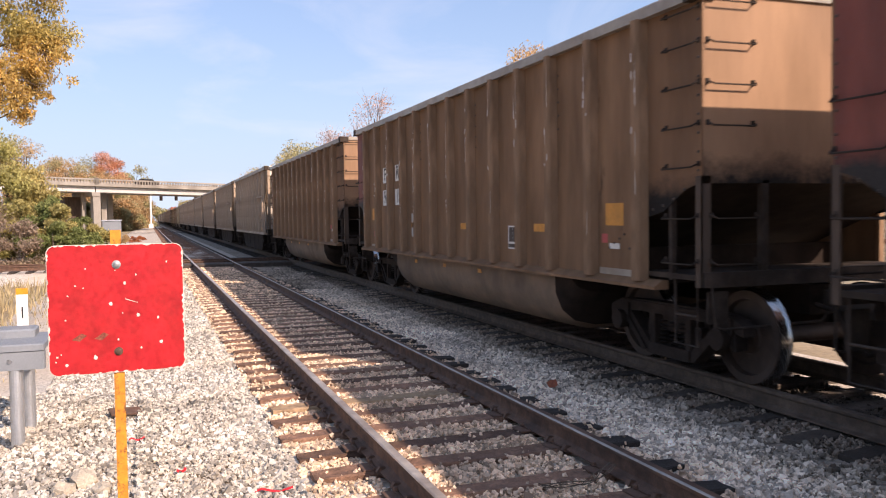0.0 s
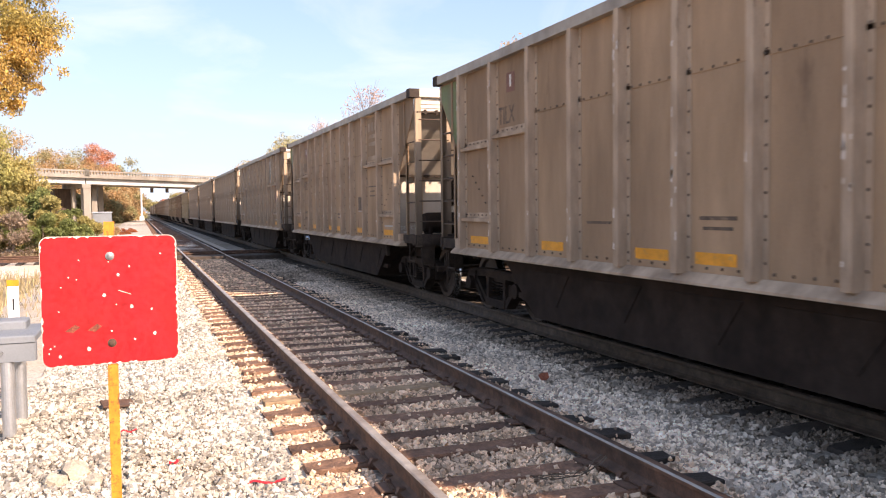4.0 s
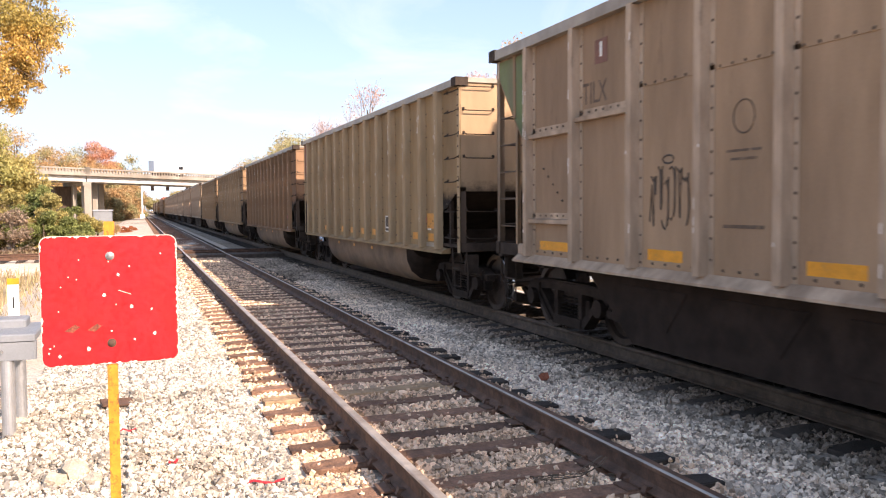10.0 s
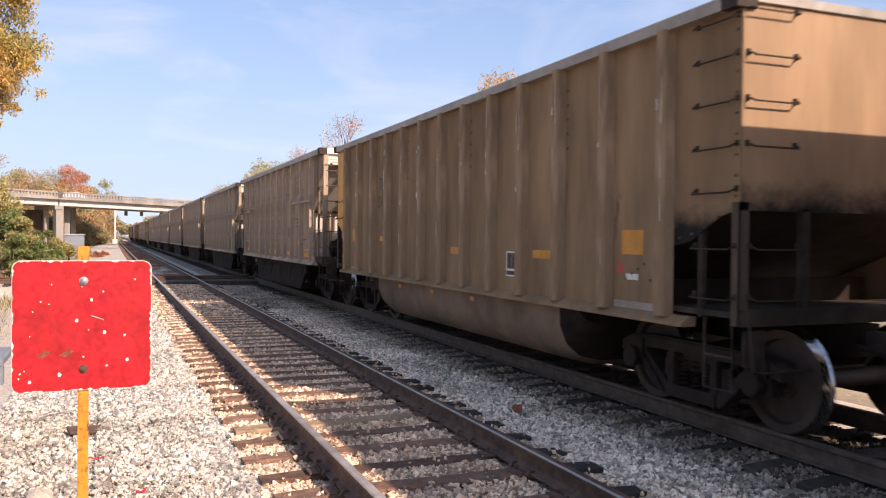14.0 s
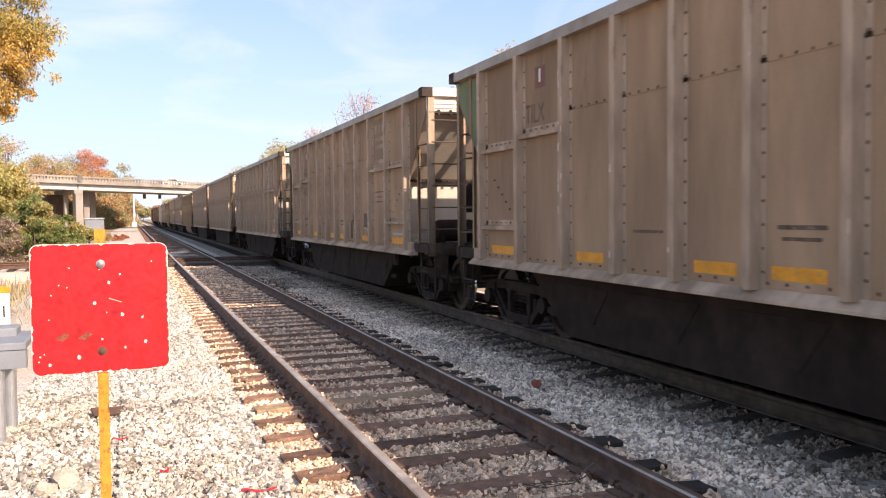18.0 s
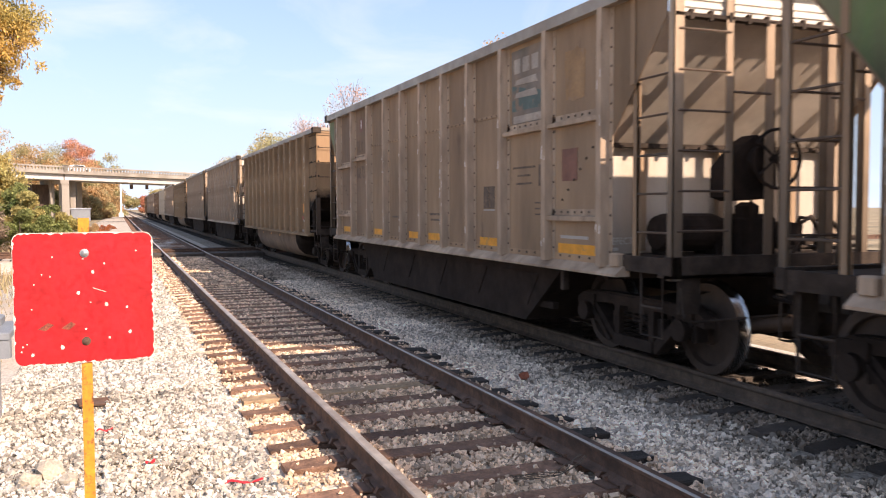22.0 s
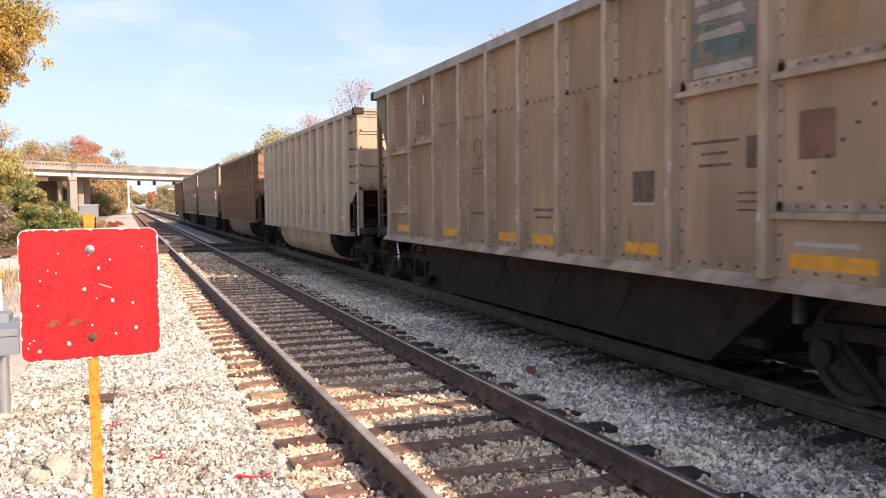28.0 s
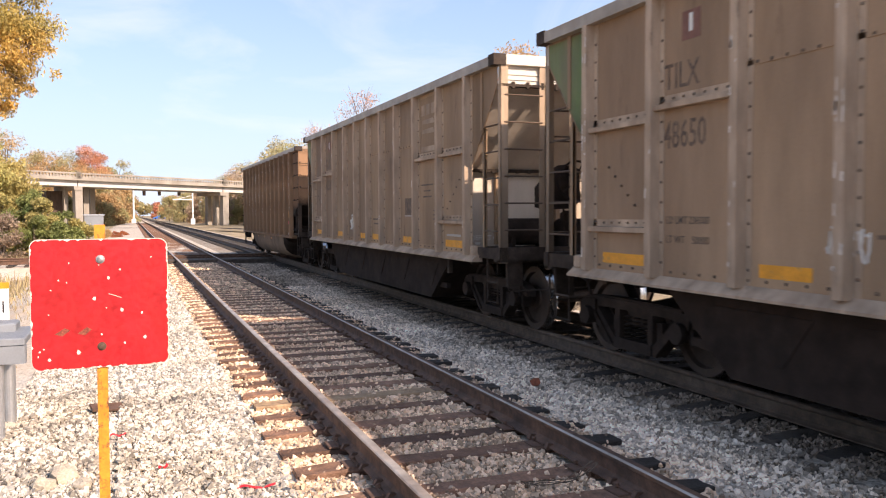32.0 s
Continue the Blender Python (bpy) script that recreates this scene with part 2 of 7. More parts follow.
M_BROWN = mat("brown_car_paint", (0.242, 0.136, 0.074), 0.74, spread=0.28, scale=2.2, fine=40, streak=True, tint=(0.165, 0.095, 0.053), dark=(0.075, 0.046, 0.03), dark_at=0.63, grain=0.16, bump=0.03, spec=0.14)
# the _END paints are side paints lightened for sun on the ends, soot below
M_BROWN_END = mat("sooty_sunlit_brown_end_paint", (0.36, 0.21, 0.12), 0.74, spread=0.2, scale=2.2, fine=40, streak=True, tint=(0.28, 0.165, 0.098), soot_shade=(2.22, 1.93, 0.6), grain=0.16, bump=0.03, spec=0.14)
M_BROWN_CORNER = mat("sooty_brown_corner_paint", (0.215, 0.116, 0.062), 0.74, spread=0.24, scale=2.2, fine=40, streak=True, tint=(0.155, 0.086, 0.049), soot_shade=(2.02, 1.8, 0.4), grain=0.16, bump=0.03, spec=0.14)
M_BROWN_POST = mat("brown_post_paint", (0.305, 0.182, 0.105), 0.74, spread=0.28, scale=5, fine=40, tint=(0.17, 0.1, 0.057), dark=(0.4, 0.32, 0.25), dark_at=0.74, grain=0.16, bump=0.03, streak=True, spec=0.14)
M_TAN = mat("tan_car_paint", (0.385, 0.258, 0.16), 0.74, spread=0.3, scale=1.3, fine=40, streak=True, tint=(0.27, 0.178, 0.113), dark=(0.18, 0.115, 0.075), dark_at=0.6, grain=0.16, bump=0.03, spec=0.14)
M_TAN_MID = mat("dull_tan_car_paint", (0.33, 0.224, 0.14), 0.74, spread=0.3, scale=1.3, fine=40, streak=True, tint=(0.21, 0.142, 0.097), dark=(0.15, 0.1, 0.07), dark_at=0.6, grain=0.16, bump=0.03, spec=0.14)
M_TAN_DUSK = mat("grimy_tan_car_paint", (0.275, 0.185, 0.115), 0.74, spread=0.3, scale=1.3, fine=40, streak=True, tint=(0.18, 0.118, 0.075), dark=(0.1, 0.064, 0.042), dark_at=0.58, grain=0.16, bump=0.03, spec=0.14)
M_TAN_POST = mat("tan_post_paint", (0.5, 0.37, 0.262), 0.74, spread=0.25, scale=4, fine=40, tint=(0.3, 0.212, 0.147), dark=(0.16, 0.105, 0.07), dark_at=0.62, grain=0.16, bump=0.03, streak=True, spec=0.14)
# the blend down these posts paints in shade below their sunlit tops
M_TAN_LADDER = mat("shaded_low_tan_end_post_paint", (0.44, 0.32, 0.22), 0.74, spread=0.25, scale=4, fine=40, tint=(0.3, 0.21, 0.142), soot_shade=(3.1, 0.3, 0.6), grain=0.16, bump=0.03, streak=True, spec=0.14)
M_PALE = mat("pale_car_paint", (0.46, 0.35, 0.235), 0.74, spread=0.2, scale=2.0, fine=40, streak=True, tint=(0.35, 0.255, 0.165), dark=(0.18, 0.12, 0.08), dark_at=0.66, grain=0.16, bump=0.03, spec=0.14)
M_PALE_END = mat("sooty_sunlit_pale_end_paint", (0.5, 0.4, 0.29), 0.74, spread=0.2, scale=2.0, fine=40, streak=True, tint=(0.4, 0.3, 0.21), soot_shade=(2.1, 1.85, 0.5), grain=0.16, bump=0.03, spec=0.14)
M_PALE_POST = mat("pale_post_paint", (0.6, 0.49, 0.36), 0.74, spread=0.15, scale=4, fine=40, tint=(0.48, 0.37, 0.26), dark=(0.24, 0.165, 0.11), dark_at=0.7, grain=0.16, bump=0.03, streak=True, spec=0.14)
M_DRAB = mat("drab_tan_car_paint", (0.33, 0.222, 0.118), 0.74, spread=0.22, scale=2.0, fine=40, streak=True, tint=(0.245, 0.16, 0.085), dark=(0.12, 0.08, 0.045), dark_at=0.66, grain=0.16, bump=0.03, spec=0.14)
M_DRAB_END = mat("sooty_sunlit_drab_end_paint", (0.44, 0.3, 0.18), 0.74, spread=0.2, scale=2.0, fine=40, streak=True, tint=(0.34, 0.23, 0.14), soot_shade=(2.1, 1.85, 0.5), grain=0.16, bump=0.03, spec=0.14)
M_DRAB_POST = mat("drab_tan_post_paint", (0.4, 0.285, 0.17), 0.74, spread=0.2, scale=4, fine=40, tint=(0.29, 0.2, 0.115), dark=(0.5, 0.42, 0.32), dark_at=0.73, grain=0.16, bump=0.03, streak=True, spec=0.14)
M_OLIVE = mat("olive_brown_car_paint", (0.305, 0.196, 0.108), 0.74, spread=0.26, scale=2.2, fine=40, streak=True, tint=(0.2, 0.124, 0.068), dark=(0.09, 0.058, 0.036), dark_at=0.64, grain=0.16, bump=0.03, spec=0.14)
M_OLIVE_POST = mat("olive_brown_post_paint", (0.37, 0.245, 0.145), 0.74, spread=0.28, scale=5, fine=40, tint=(0.205, 0.13, 0.073), dark=(0.42, 0.34, 0.26), dark_at=0.74, grain=0.16, bump=0.03, streak=True, spec=0.14)
M_OLIVE_CORNER = mat("sooty_olive_corner_paint", (0.275, 0.172, 0.092), 0.74, spread=0.24, scale=2.2, fine=40, streak=True, tint=(0.2, 0.124, 0.068), soot_shade=(1.98, 1.78, 0.4), grain=0.16, bump=0.03, spec=0.14)
M_DRAB_CORNER = mat("sooty_drab_corner_paint", (0.33, 0.222, 0.118), 0.74, spread=0.22, scale=2.0, fine=40, streak=True, tint=(0.245, 0.16, 0.085), soot_shade=(1.98, 1.78, 0.4), grain=0.16, bump=0.03, spec=0.14)
M_OLIVE_END = mat("sooty_sunlit_olive_end_paint", (0.38, 0.24, 0.135), 0.74, spread=0.2, scale=2.2, fine=40, streak=True, tint=(0.3, 0.185, 0.105), soot_shade=(2.2, 1.92, 0.55), grain=0.16, bump=0.03, spec=0.14)
M_TUB = mat("dusty_brown_tub_paint", (0.23, 0.155, 0.1), 0.75, spread=0.35, scale=1.6, fine=30, tint=(0.14, 0.096, 0.066), dark=(0.07, 0.05, 0.036), dark_at=0.62, grain=0.16, bump=0.03)
# dark brown for grimy corner posts, also painted shade on end plates and bridge
M_GRIME_SHADE = mat("grimy_shaded_brown", (0.1, 0.066, 0.045), 0.75, spread=0.3, scale=3, fine=40, streak=True, tint=(0.055, 0.038, 0.028), grain=0.2, bump=0.04)
M_SLOPE = mat("dusty_beige_slope_paint", (0.46, 0.39, 0.32), 0.6, spread=0.2, scale=1.6, fine=40, tint=(0.38, 0.3, 0.235), dark=(0.2, 0.14, 0.1), dark_at=0.66, grain=0.16, bump=0.03)
M_BULKHEAD = mat("dusty_white_bulkhead_paint", (0.54, 0.49, 0.42), 0.6, spread=0.2, scale=1.6, fine=40, tint=(0.46, 0.35, 0.25), streak=True, grain=0.16, bump=0.03)
M_CAP = mat("white_worn_cap_paint", (0.74, 0.68, 0.58), 0.55, spread=0.12, scale=2.0, fine=40, tint=(0.62, 0.54, 0.44), dark=(0.36, 0.27, 0.19), dark_at=0.7, grain=0.16, bump=0.03)
M_CHORD = mat("worn_chord_steel", (0.36, 0.31, 0.25), 0.5, spread=0.2, scale=3, fine=50, tint=(0.27, 0.22, 0.17), grain=0.16, bump=0.03)
# underframe colours hold soot and grease plus the deep shade below the cars
M_SHADE_BLACK = mat("sooty_shaded_steel", (0.025, 0.0165, 0.0125), 0.88, spread=0.35, scale=4, fine=50, tint=(0.036, 0.0245, 0.0185), spec=0.15)
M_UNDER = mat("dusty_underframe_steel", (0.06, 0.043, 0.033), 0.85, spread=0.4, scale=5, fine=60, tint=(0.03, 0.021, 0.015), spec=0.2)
M_TRUCK = mat("greasy_shaded_truck_casting", (0.045, 0.031, 0.024), 0.85, spread=0.4, scale=5, fine=60, tint=(0.027, 0.019, 0.015), spec=0.15)
M_WHEEL = mat("dark_wheel_steel", (0.06, 0.04, 0.03), 0.6, metal=0.1, spread=0.3, scale=6, fine=60)
M_TREAD = mat("polished_tread_steel", (0.5, 0.49, 0.47), 0.22, metal=1.0, spread=0.1, scale=12, fine=80, bump=0.05)
M_GREEN = mat("faded_green_paint", (0.115, 0.17, 0.06), 0.65, spread=0.2, scale=3, fine=40, streak=True, tint=(0.18, 0.17, 0.09), soot_shade=(2.95, 2.35, 0.3), grain=0.16, bump=0.03)
M_RED_END = mat("faded_red_paint", (0.235, 0.06, 0.038), 0.65, spread=0.24, scale=3, fine=40, streak=True, tint=(0.17, 0.05, 0.034), soot_shade=(2.15, 1.95, 0.35), grain=0.16, bump=0.03)
M_YELLOW = mat("yellow_reflector", (0.72, 0.3, 0.022), 0.45, spread=0.18, scale=6, fine=60, dark=(0.36, 0.22, 0.09), dark_at=0.57)
M_WHITE = mat("white_stencil_paint", (0.7, 0.68, 0.62), 0.6, spread=0.12, scale=5, fine=60, dark=(0.35, 0.28, 0.2), dark_at=0.7)
M_REFLECT = mat("worn_orange_reflector", (0.6, 0.25, 0.04), 0.45, spread=0.2, scale=6, fine=60, dark=(0.3, 0.17, 0.07), dark_at=0.66)
M_PINK = mat("pink_red_tag", (0.5, 0.1, 0.09), 0.6, spread=0.1, scale=6, fine=60)
M_CREAM = mat("cream_stencil_paint", (0.6, 0.46, 0.32), 0.6, spread=0.1, scale=3, fine=60, dark=(0.42, 0.3, 0.2), dark_at=0.68)
M_BLACK = mat("black_stencil_paint", (0.035, 0.033, 0.032), 0.6, spread=0.2, scale=6, fine=60)
M_GREY_STENCIL = mat("worn_dark_stencil", (0.075, 0.055, 0.042), 0.65, spread=0.3, scale=8, fine=60)
M_FADED_STENCIL = mat("faded_dark_stencil", (0.115, 0.078, 0.054), 0.65, spread=0.35, scale=8, fine=60, dark=(0.27, 0.18, 0.115), dark_at=0.55)
M_RIVET = mat("rusty_rivet_head", (0.1, 0.068, 0.048), 0.65, spread=0.4, scale=14, fine=60)
# pale colour of scraped paint chips and of painted edge highlights
M_SCRAPE_GLINT = mat("bright_scrape_and_glint_paint", (0.62, 0.54, 0.46), 0.55, spread=0.2, scale=10, fine=60)
M_TEAL = mat("teal_logo_paint", (0.1, 0.142, 0.125), 0.6, spread=0.3, scale=3, fine=50, dark=(0.24, 0.17, 0.12), dark_at=0.5, grain=0.16, bump=0.03)
M_TEAL_FADED = mat("faded_teal_logo_paint", (0.17, 0.15, 0.125), 0.6, spread=0.25, scale=3, fine=50, tint=(0.25, 0.18, 0.125), grain=0.16, bump=0.03)
M_EMBLEM_FADED = mat("faded_emblem_bar_paint", (0.38, 0.32, 0.26), 0.6, spread=0.25, scale=3, fine=50, dark=(0.28, 0.2, 0.14), dark_at=0.6)
M_EMBLEM_DUSTY = mat("dusty_emblem_bar_paint", (0.4, 0.3, 0.21), 0.7, spread=0.25, scale=3, fine=50, tint=(0.3, 0.2, 0.13), grain=0.16, bump=0.03)
M_ORANGE_PATCH = mat("orange_primer_patch", (0.34, 0.2, 0.095), 0.65, spread=0.25, scale=3, fine=50, dark=(0.29, 0.19, 0.12), dark_at=0.55)
M_RED_PATCH = mat("red_primer_patch", (0.2, 0.092, 0.066), 0.65, spread=0.25, scale=4, fine=50, dark=(0.24, 0.15, 0.1), dark_at=0.62)
M_OVAL = mat("grey_overspray_paint", (0.4, 0.37, 0.33), 0.6, spread=0.08, scale=4, fine=50)
M_RUST = mat("rusty_rail_steel", (0.15, 0.08, 0.05), 0.8, spread=0.4, scale=8, fine=70, tint=(0.085, 0.05, 0.036), bump=0.3)
M_RUST_DARK = mat("dark_greasy_rail_steel", (0.12, 0.08, 0.055), 0.75, spread=0.35, scale=8, fine=70, tint=(0.08, 0.054, 0.038), bump=0.3)
M_RAILTOP = mat("worn_tan_rail_head", (0.62, 0.52, 0.42), 0.42, metal=0.55, spread=0.25, scale=5, fine=90, tint=(0.42, 0.32, 0.25), bump=0.05)
M_RAILSHINE = mat("polished_rail_head", (0.34, 0.31, 0.28), 0.38, metal=1.0, spread=0.25, scale=5, fine=90, bump=0.03)
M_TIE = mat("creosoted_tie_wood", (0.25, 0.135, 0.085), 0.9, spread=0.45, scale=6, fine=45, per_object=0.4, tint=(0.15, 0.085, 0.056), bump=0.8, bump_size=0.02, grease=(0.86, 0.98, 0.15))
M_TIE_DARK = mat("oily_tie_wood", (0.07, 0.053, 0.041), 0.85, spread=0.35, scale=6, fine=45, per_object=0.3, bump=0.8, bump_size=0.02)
M_STONE = mat("ballast_stone", (0.53, 0.49, 0.43), 0.9, spread=0.3, scale=1.2, fine=60, island=(0.36, 1.5), tint=(0.5, 0.43, 0.34), bump=0.4)
M_ROCK = mat("tan_angular_rock", (0.5, 0.43, 0.33), 0.9, spread=0.3, scale=14, fine=60, tint=(0.38, 0.31, 0.23), bump=0.6)
M_STONE_TAN = mat("dusty_ballast_stone", (0.78, 0.58, 0.41), 0.9, spread=0.25, scale=1.5, fine=60, island=(0.36, 1.5), tint=(0.64, 0.44, 0.29), bump=0.4)
# two stone colours raised and warmed for missing bounce light between the tracks
M_STONE_DARK = mat("lifted_grey_ballast_stone", (0.86, 0.72, 0.58), 0.9, spread=0.3, scale=0.8, fine=60, island=(0.36, 1.5), tint=(0.74, 0.58, 0.43), bump=0.4)
M_STONE_MID = mat("lifted_dusty_grey_stone", (0.76, 0.63, 0.5), 0.9, spread=0.3, scale=0.8, fine=60, island=(0.36, 1.5), tint=(0.52, 0.39, 0.275), bump=0.4)
# black of grease together with the train's underside shade
M_STONE_GREASY_SHADE = mat("greasy_shaded_stone", (0.085, 0.066, 0.05), 0.85, spread=0.3, scale=0.8, fine=60, island=(0.36, 1.5), tint=(0.05, 0.04, 0.03), bump=0.4)
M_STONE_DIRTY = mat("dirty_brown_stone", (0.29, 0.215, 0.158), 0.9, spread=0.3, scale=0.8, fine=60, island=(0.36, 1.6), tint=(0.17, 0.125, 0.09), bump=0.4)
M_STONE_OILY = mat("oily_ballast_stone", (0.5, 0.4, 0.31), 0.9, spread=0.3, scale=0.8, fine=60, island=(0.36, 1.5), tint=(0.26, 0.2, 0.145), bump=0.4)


def pebbles_mat(name, a, b, c, size):
    """Loose stone seen from afar: cells of stone with dark joints."""
    m = bpy.data.materials.new(name)
    m.use_nodes = True
    n, l = m.node_tree.nodes, m.node_tree.links
    p = n["Principled BSDF"]
    p.inputs["Roughness"].default_value = 0.95
    p.inputs["Specular IOR Level"].default_value = 0.15
    co = n.new("ShaderNodeTexCoord").outputs["Object"]
    vo = n.new("ShaderNodeTexVoronoi")
    vo.inputs["Scale"].default_value = 1 / size
    l.new(co, vo.inputs["Vector"])
    no = n.new("ShaderNodeTexNoise")
    no.inputs["Scale"].default_value, no.inputs["Detail"].default_value = 0.6, 6
    l.new(co, no.inputs["Vector"])
    hsv = n.new("ShaderNodeSeparateColor")
    l.new(vo.outputs["Color"], hsv.inputs["Color"])
    r = n.new("ShaderNodeValToRGB")
    r.color_ramp.elements[0].color, r.color_ramp.elements[1].color = (*a, 1), (*b, 1)
    l.new(hsv.outputs["Red"], r.inputs["Fac"])
    x = n.new("ShaderNodeMix")
    x.data_type = "RGBA"
    x.inputs["B"].default_value = (*c, 1)
    g = n.new("ShaderNodeMapRange")
    g.inputs["From Min"].default_value, g.inputs["From Max"].default_value = 0.4, 0.68
    l.new(no.outputs["Fac"], g.inputs["Value"])
    l.new(g.outputs["Result"], x.inputs["Factor"])
    l.new(r.outputs["Color"], x.inputs["A"])
    l.new(x.outputs["Result"], p.inputs["Base Color"])
    bp = n.new("ShaderNodeBump")
    bp.invert = True
    bp.inputs["Strength"].default_value, bp.inputs["Distance"].default_value = 0.9, size * 0.5
    l.new(vo.outputs["Distance"], bp.inputs["Height"])
    l.new(bp.outputs["Normal"], p.inputs["Normal"])
    return m


M_BALLAST = pebbles_mat("ballast_bed_stone", (0.4, 0.35, 0.29), (0.66, 0.59, 0.5), (0.56, 0.44, 0.32), 0.045)
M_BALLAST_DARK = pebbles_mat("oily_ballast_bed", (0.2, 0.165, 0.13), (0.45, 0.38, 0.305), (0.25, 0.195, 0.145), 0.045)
# bed below the cars: grease, with their shade worked into the colour
M_BALLAST_GREASY_SHADE = pebbles_mat("greasy_shaded_ballast_bed", (0.05, 0.04, 0.032), (0.11, 0.09, 0.07), (0.07, 0.056, 0.044), 0.045)
M_FIELD = mat("dry_autumn_grass_ground", (0.36, 0.27, 0.16), 0.95, spread=0.3, scale=0.35, fine=9, tint=(0.25, 0.20, 0.12), bump=0.8, bump_size=0.05)
M_GRASS = mat("dry_grass_blades", (0.42, 0.32, 0.18), 0.9, spread=0.2, scale=0.5, fine=9, island=(0.58, 1.34), tint=(0.3, 0.25, 0.13), bump=0)
M_RED = mat("chipped_red_sign_paint", (0.46, 0.012, 0.017), 0.45, spread=0.22, scale=9, fine=50, tint=(0.36, 0.012, 0.012), bump=0.1)
M_CHIP = mat("bare_chipped_metal", (0.66, 0.58, 0.5), 0.6, spread=0.2, scale=10, fine=60)
M_SMUDGE = mat("dark_brown_scuff", (0.23, 0.06, 0.035), 0.7, spread=0.5, scale=30, fine=120)
M_POST = mat("orange_post_paint", (0.58, 0.2, 0.02), 0.6, spread=0.25, scale=11, fine=60, tint=(0.6, 0.26, 0.025), dark=(0.12, 0.05, 0.025), dark_at=0.53)
M_BOLT = mat("galvanised_bolt", (0.3, 0.3, 0.3), 0.5, metal=0.8, spread=0.25, scale=30, fine=90)
M_GALV = mat("galvanised_steel", (0.5, 0.51, 0.52), 0.45, metal=0.7, spread=0.12, scale=5, fine=60)
M_CABINET = mat("grey_cabinet_paint", (0.22, 0.235, 0.25), 0.5, spread=0.1, scale=3, fine=50)
M_PLASTIC = mat("white_marker_plastic", (0.78, 0.78, 0.76), 0.45, spread=0.06, scale=4, fine=50)
M_RIBBON = mat("red_flagging_tape", (0.62, 0.03, 0.035), 0.5, spread=0.15, scale=8, fine=50)
M_CONCRETE = mat("weathered_bridge_concrete", (0.33, 0.295, 0.25), 0.9, spread=0.2, scale=0.5, fine=8, tint=(0.24, 0.205, 0.165), streak=True)
M_GIRDER = mat("pale_girder_paint", (0.5, 0.475, 0.44), 0.7, spread=0.12, scale=0.5, fine=8, dark=(0.22, 0.16, 0.11), dark_at=0.66)
M_BARK = mat("grey_brown_bark", (0.12, 0.09, 0.065), 0.95, spread=0.3, scale=4, fine=25, bump=0.8, bump_size=0.03)
def leaf_mat(name, base, tint, scale, vary=(0.58, 1.34)):
    """Leaves: colour varied leaf by leaf and in patches, light passes through the blades."""
    m = mat(name, base, 0.65, spread=0.3, scale=scale, fine=scale * 7, island=vary, tint=tint, bump=0)
    n, l = m.node_tree.nodes, m.node_tree.links
    p, out = n["Principled BSDF"], n["Material Output"]
    tr, mx = n.new("ShaderNodeBsdfTranslucent"), n.new("ShaderNodeMixShader")
    mx.inputs["Fac"].default_value = 0.42
    l.new(p.inputs["Base Color"].links[0].from_socket, tr.inputs["Color"])
    l.new(p.outputs["BSDF"], mx.inputs[1])
    l.new(tr.outputs["BSDF"], mx.inputs[2])
    l.new(mx.outputs["Shader"], out.inputs["Surface"])
    return m


M_LEAF_GOLD = leaf_mat("golden_autumn_leaves", (0.74, 0.46, 0.13), (0.46, 0.4, 0.14), 1.0, (0.6, 1.35))
M_LEAF_OLIVE = leaf_mat("olive_autumn_leaves", (0.42, 0.38, 0.13), (0.52, 0.39, 0.16), 0.5, (0.7, 1.25))
M_LEAF_GREEN = leaf_mat("deep_green_leaves", (0.19, 0.25, 0.08), (0.34, 0.31, 0.11), 0.6)
M_LEAF_RED = leaf_mat("red_autumn_leaves", (0.5, 0.14, 0.06), (0.42, 0.18, 0.07), 0.3)
M_LEAF_BROWN = leaf_mat("brown_dry_brush_leaves", (0.4, 0.3, 0.21), (0.3, 0.22, 0.16), 0.5)
# far leaf colours: distance haze mixed in as paler, more even tones
M_FAR_RED = leaf_mat("haze_tinted_red_leaves", (0.6, 0.25, 0.15), (0.56, 0.31, 0.18), 0.3, (0.86, 1.16))
M_FAR_ORANGE = leaf_mat("haze_tinted_orange_leaves", (0.58, 0.37, 0.18), (0.48, 0.36, 0.18), 0.25, (0.86, 1.16))
M_FAR_OLIVE = leaf_mat("haze_tinted_olive_leaves", (0.42, 0.39, 0.19), (0.52, 0.41, 0.21), 0.25, (0.86, 1.16))
M_FAR_BROWN = leaf_mat("haze_tinted_brown_leaves", (0.55, 0.41, 0.28), (0.48, 0.35, 0.24), 0.25, (0.86, 1.16))
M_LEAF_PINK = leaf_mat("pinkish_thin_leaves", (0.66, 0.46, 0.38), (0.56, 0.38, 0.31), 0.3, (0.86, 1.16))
M_TWIG = mat("bare_twig_bark", (0.3, 0.235, 0.2), 0.9, spread=0.2, scale=3, fine=20)
M_BLUE = mat("blue_tarpaulin_paint", (0.03, 0.16, 0.5), 0.5, spread=0.1, scale=2, fine=20)
M_TRUCKWHITE = mat("white_truck_panel", (0.75, 0.75, 0.74), 0.45, spread=0.05, scale=1, fine=20)
M_GLASS_DARK = mat("dark_vehicle_glass", (0.02, 0.022, 0.025), 0.12, spread=0.1, scale=2, fine=20, bump=0)
M_LEAFRED = mat("fallen_red_leaf", (0.3, 0.09, 0.045), 0.8, spread=0.3, scale=30, fine=90)
M_NEWTIE = mat("pale_split_tie_wood", (0.42, 0.28, 0.16), 0.9, spread=0.3, scale=8, fine=45, tint=(0.26, 0.17, 0.1), bump=0.6, grease=(0.86, 0.98, 0.15))

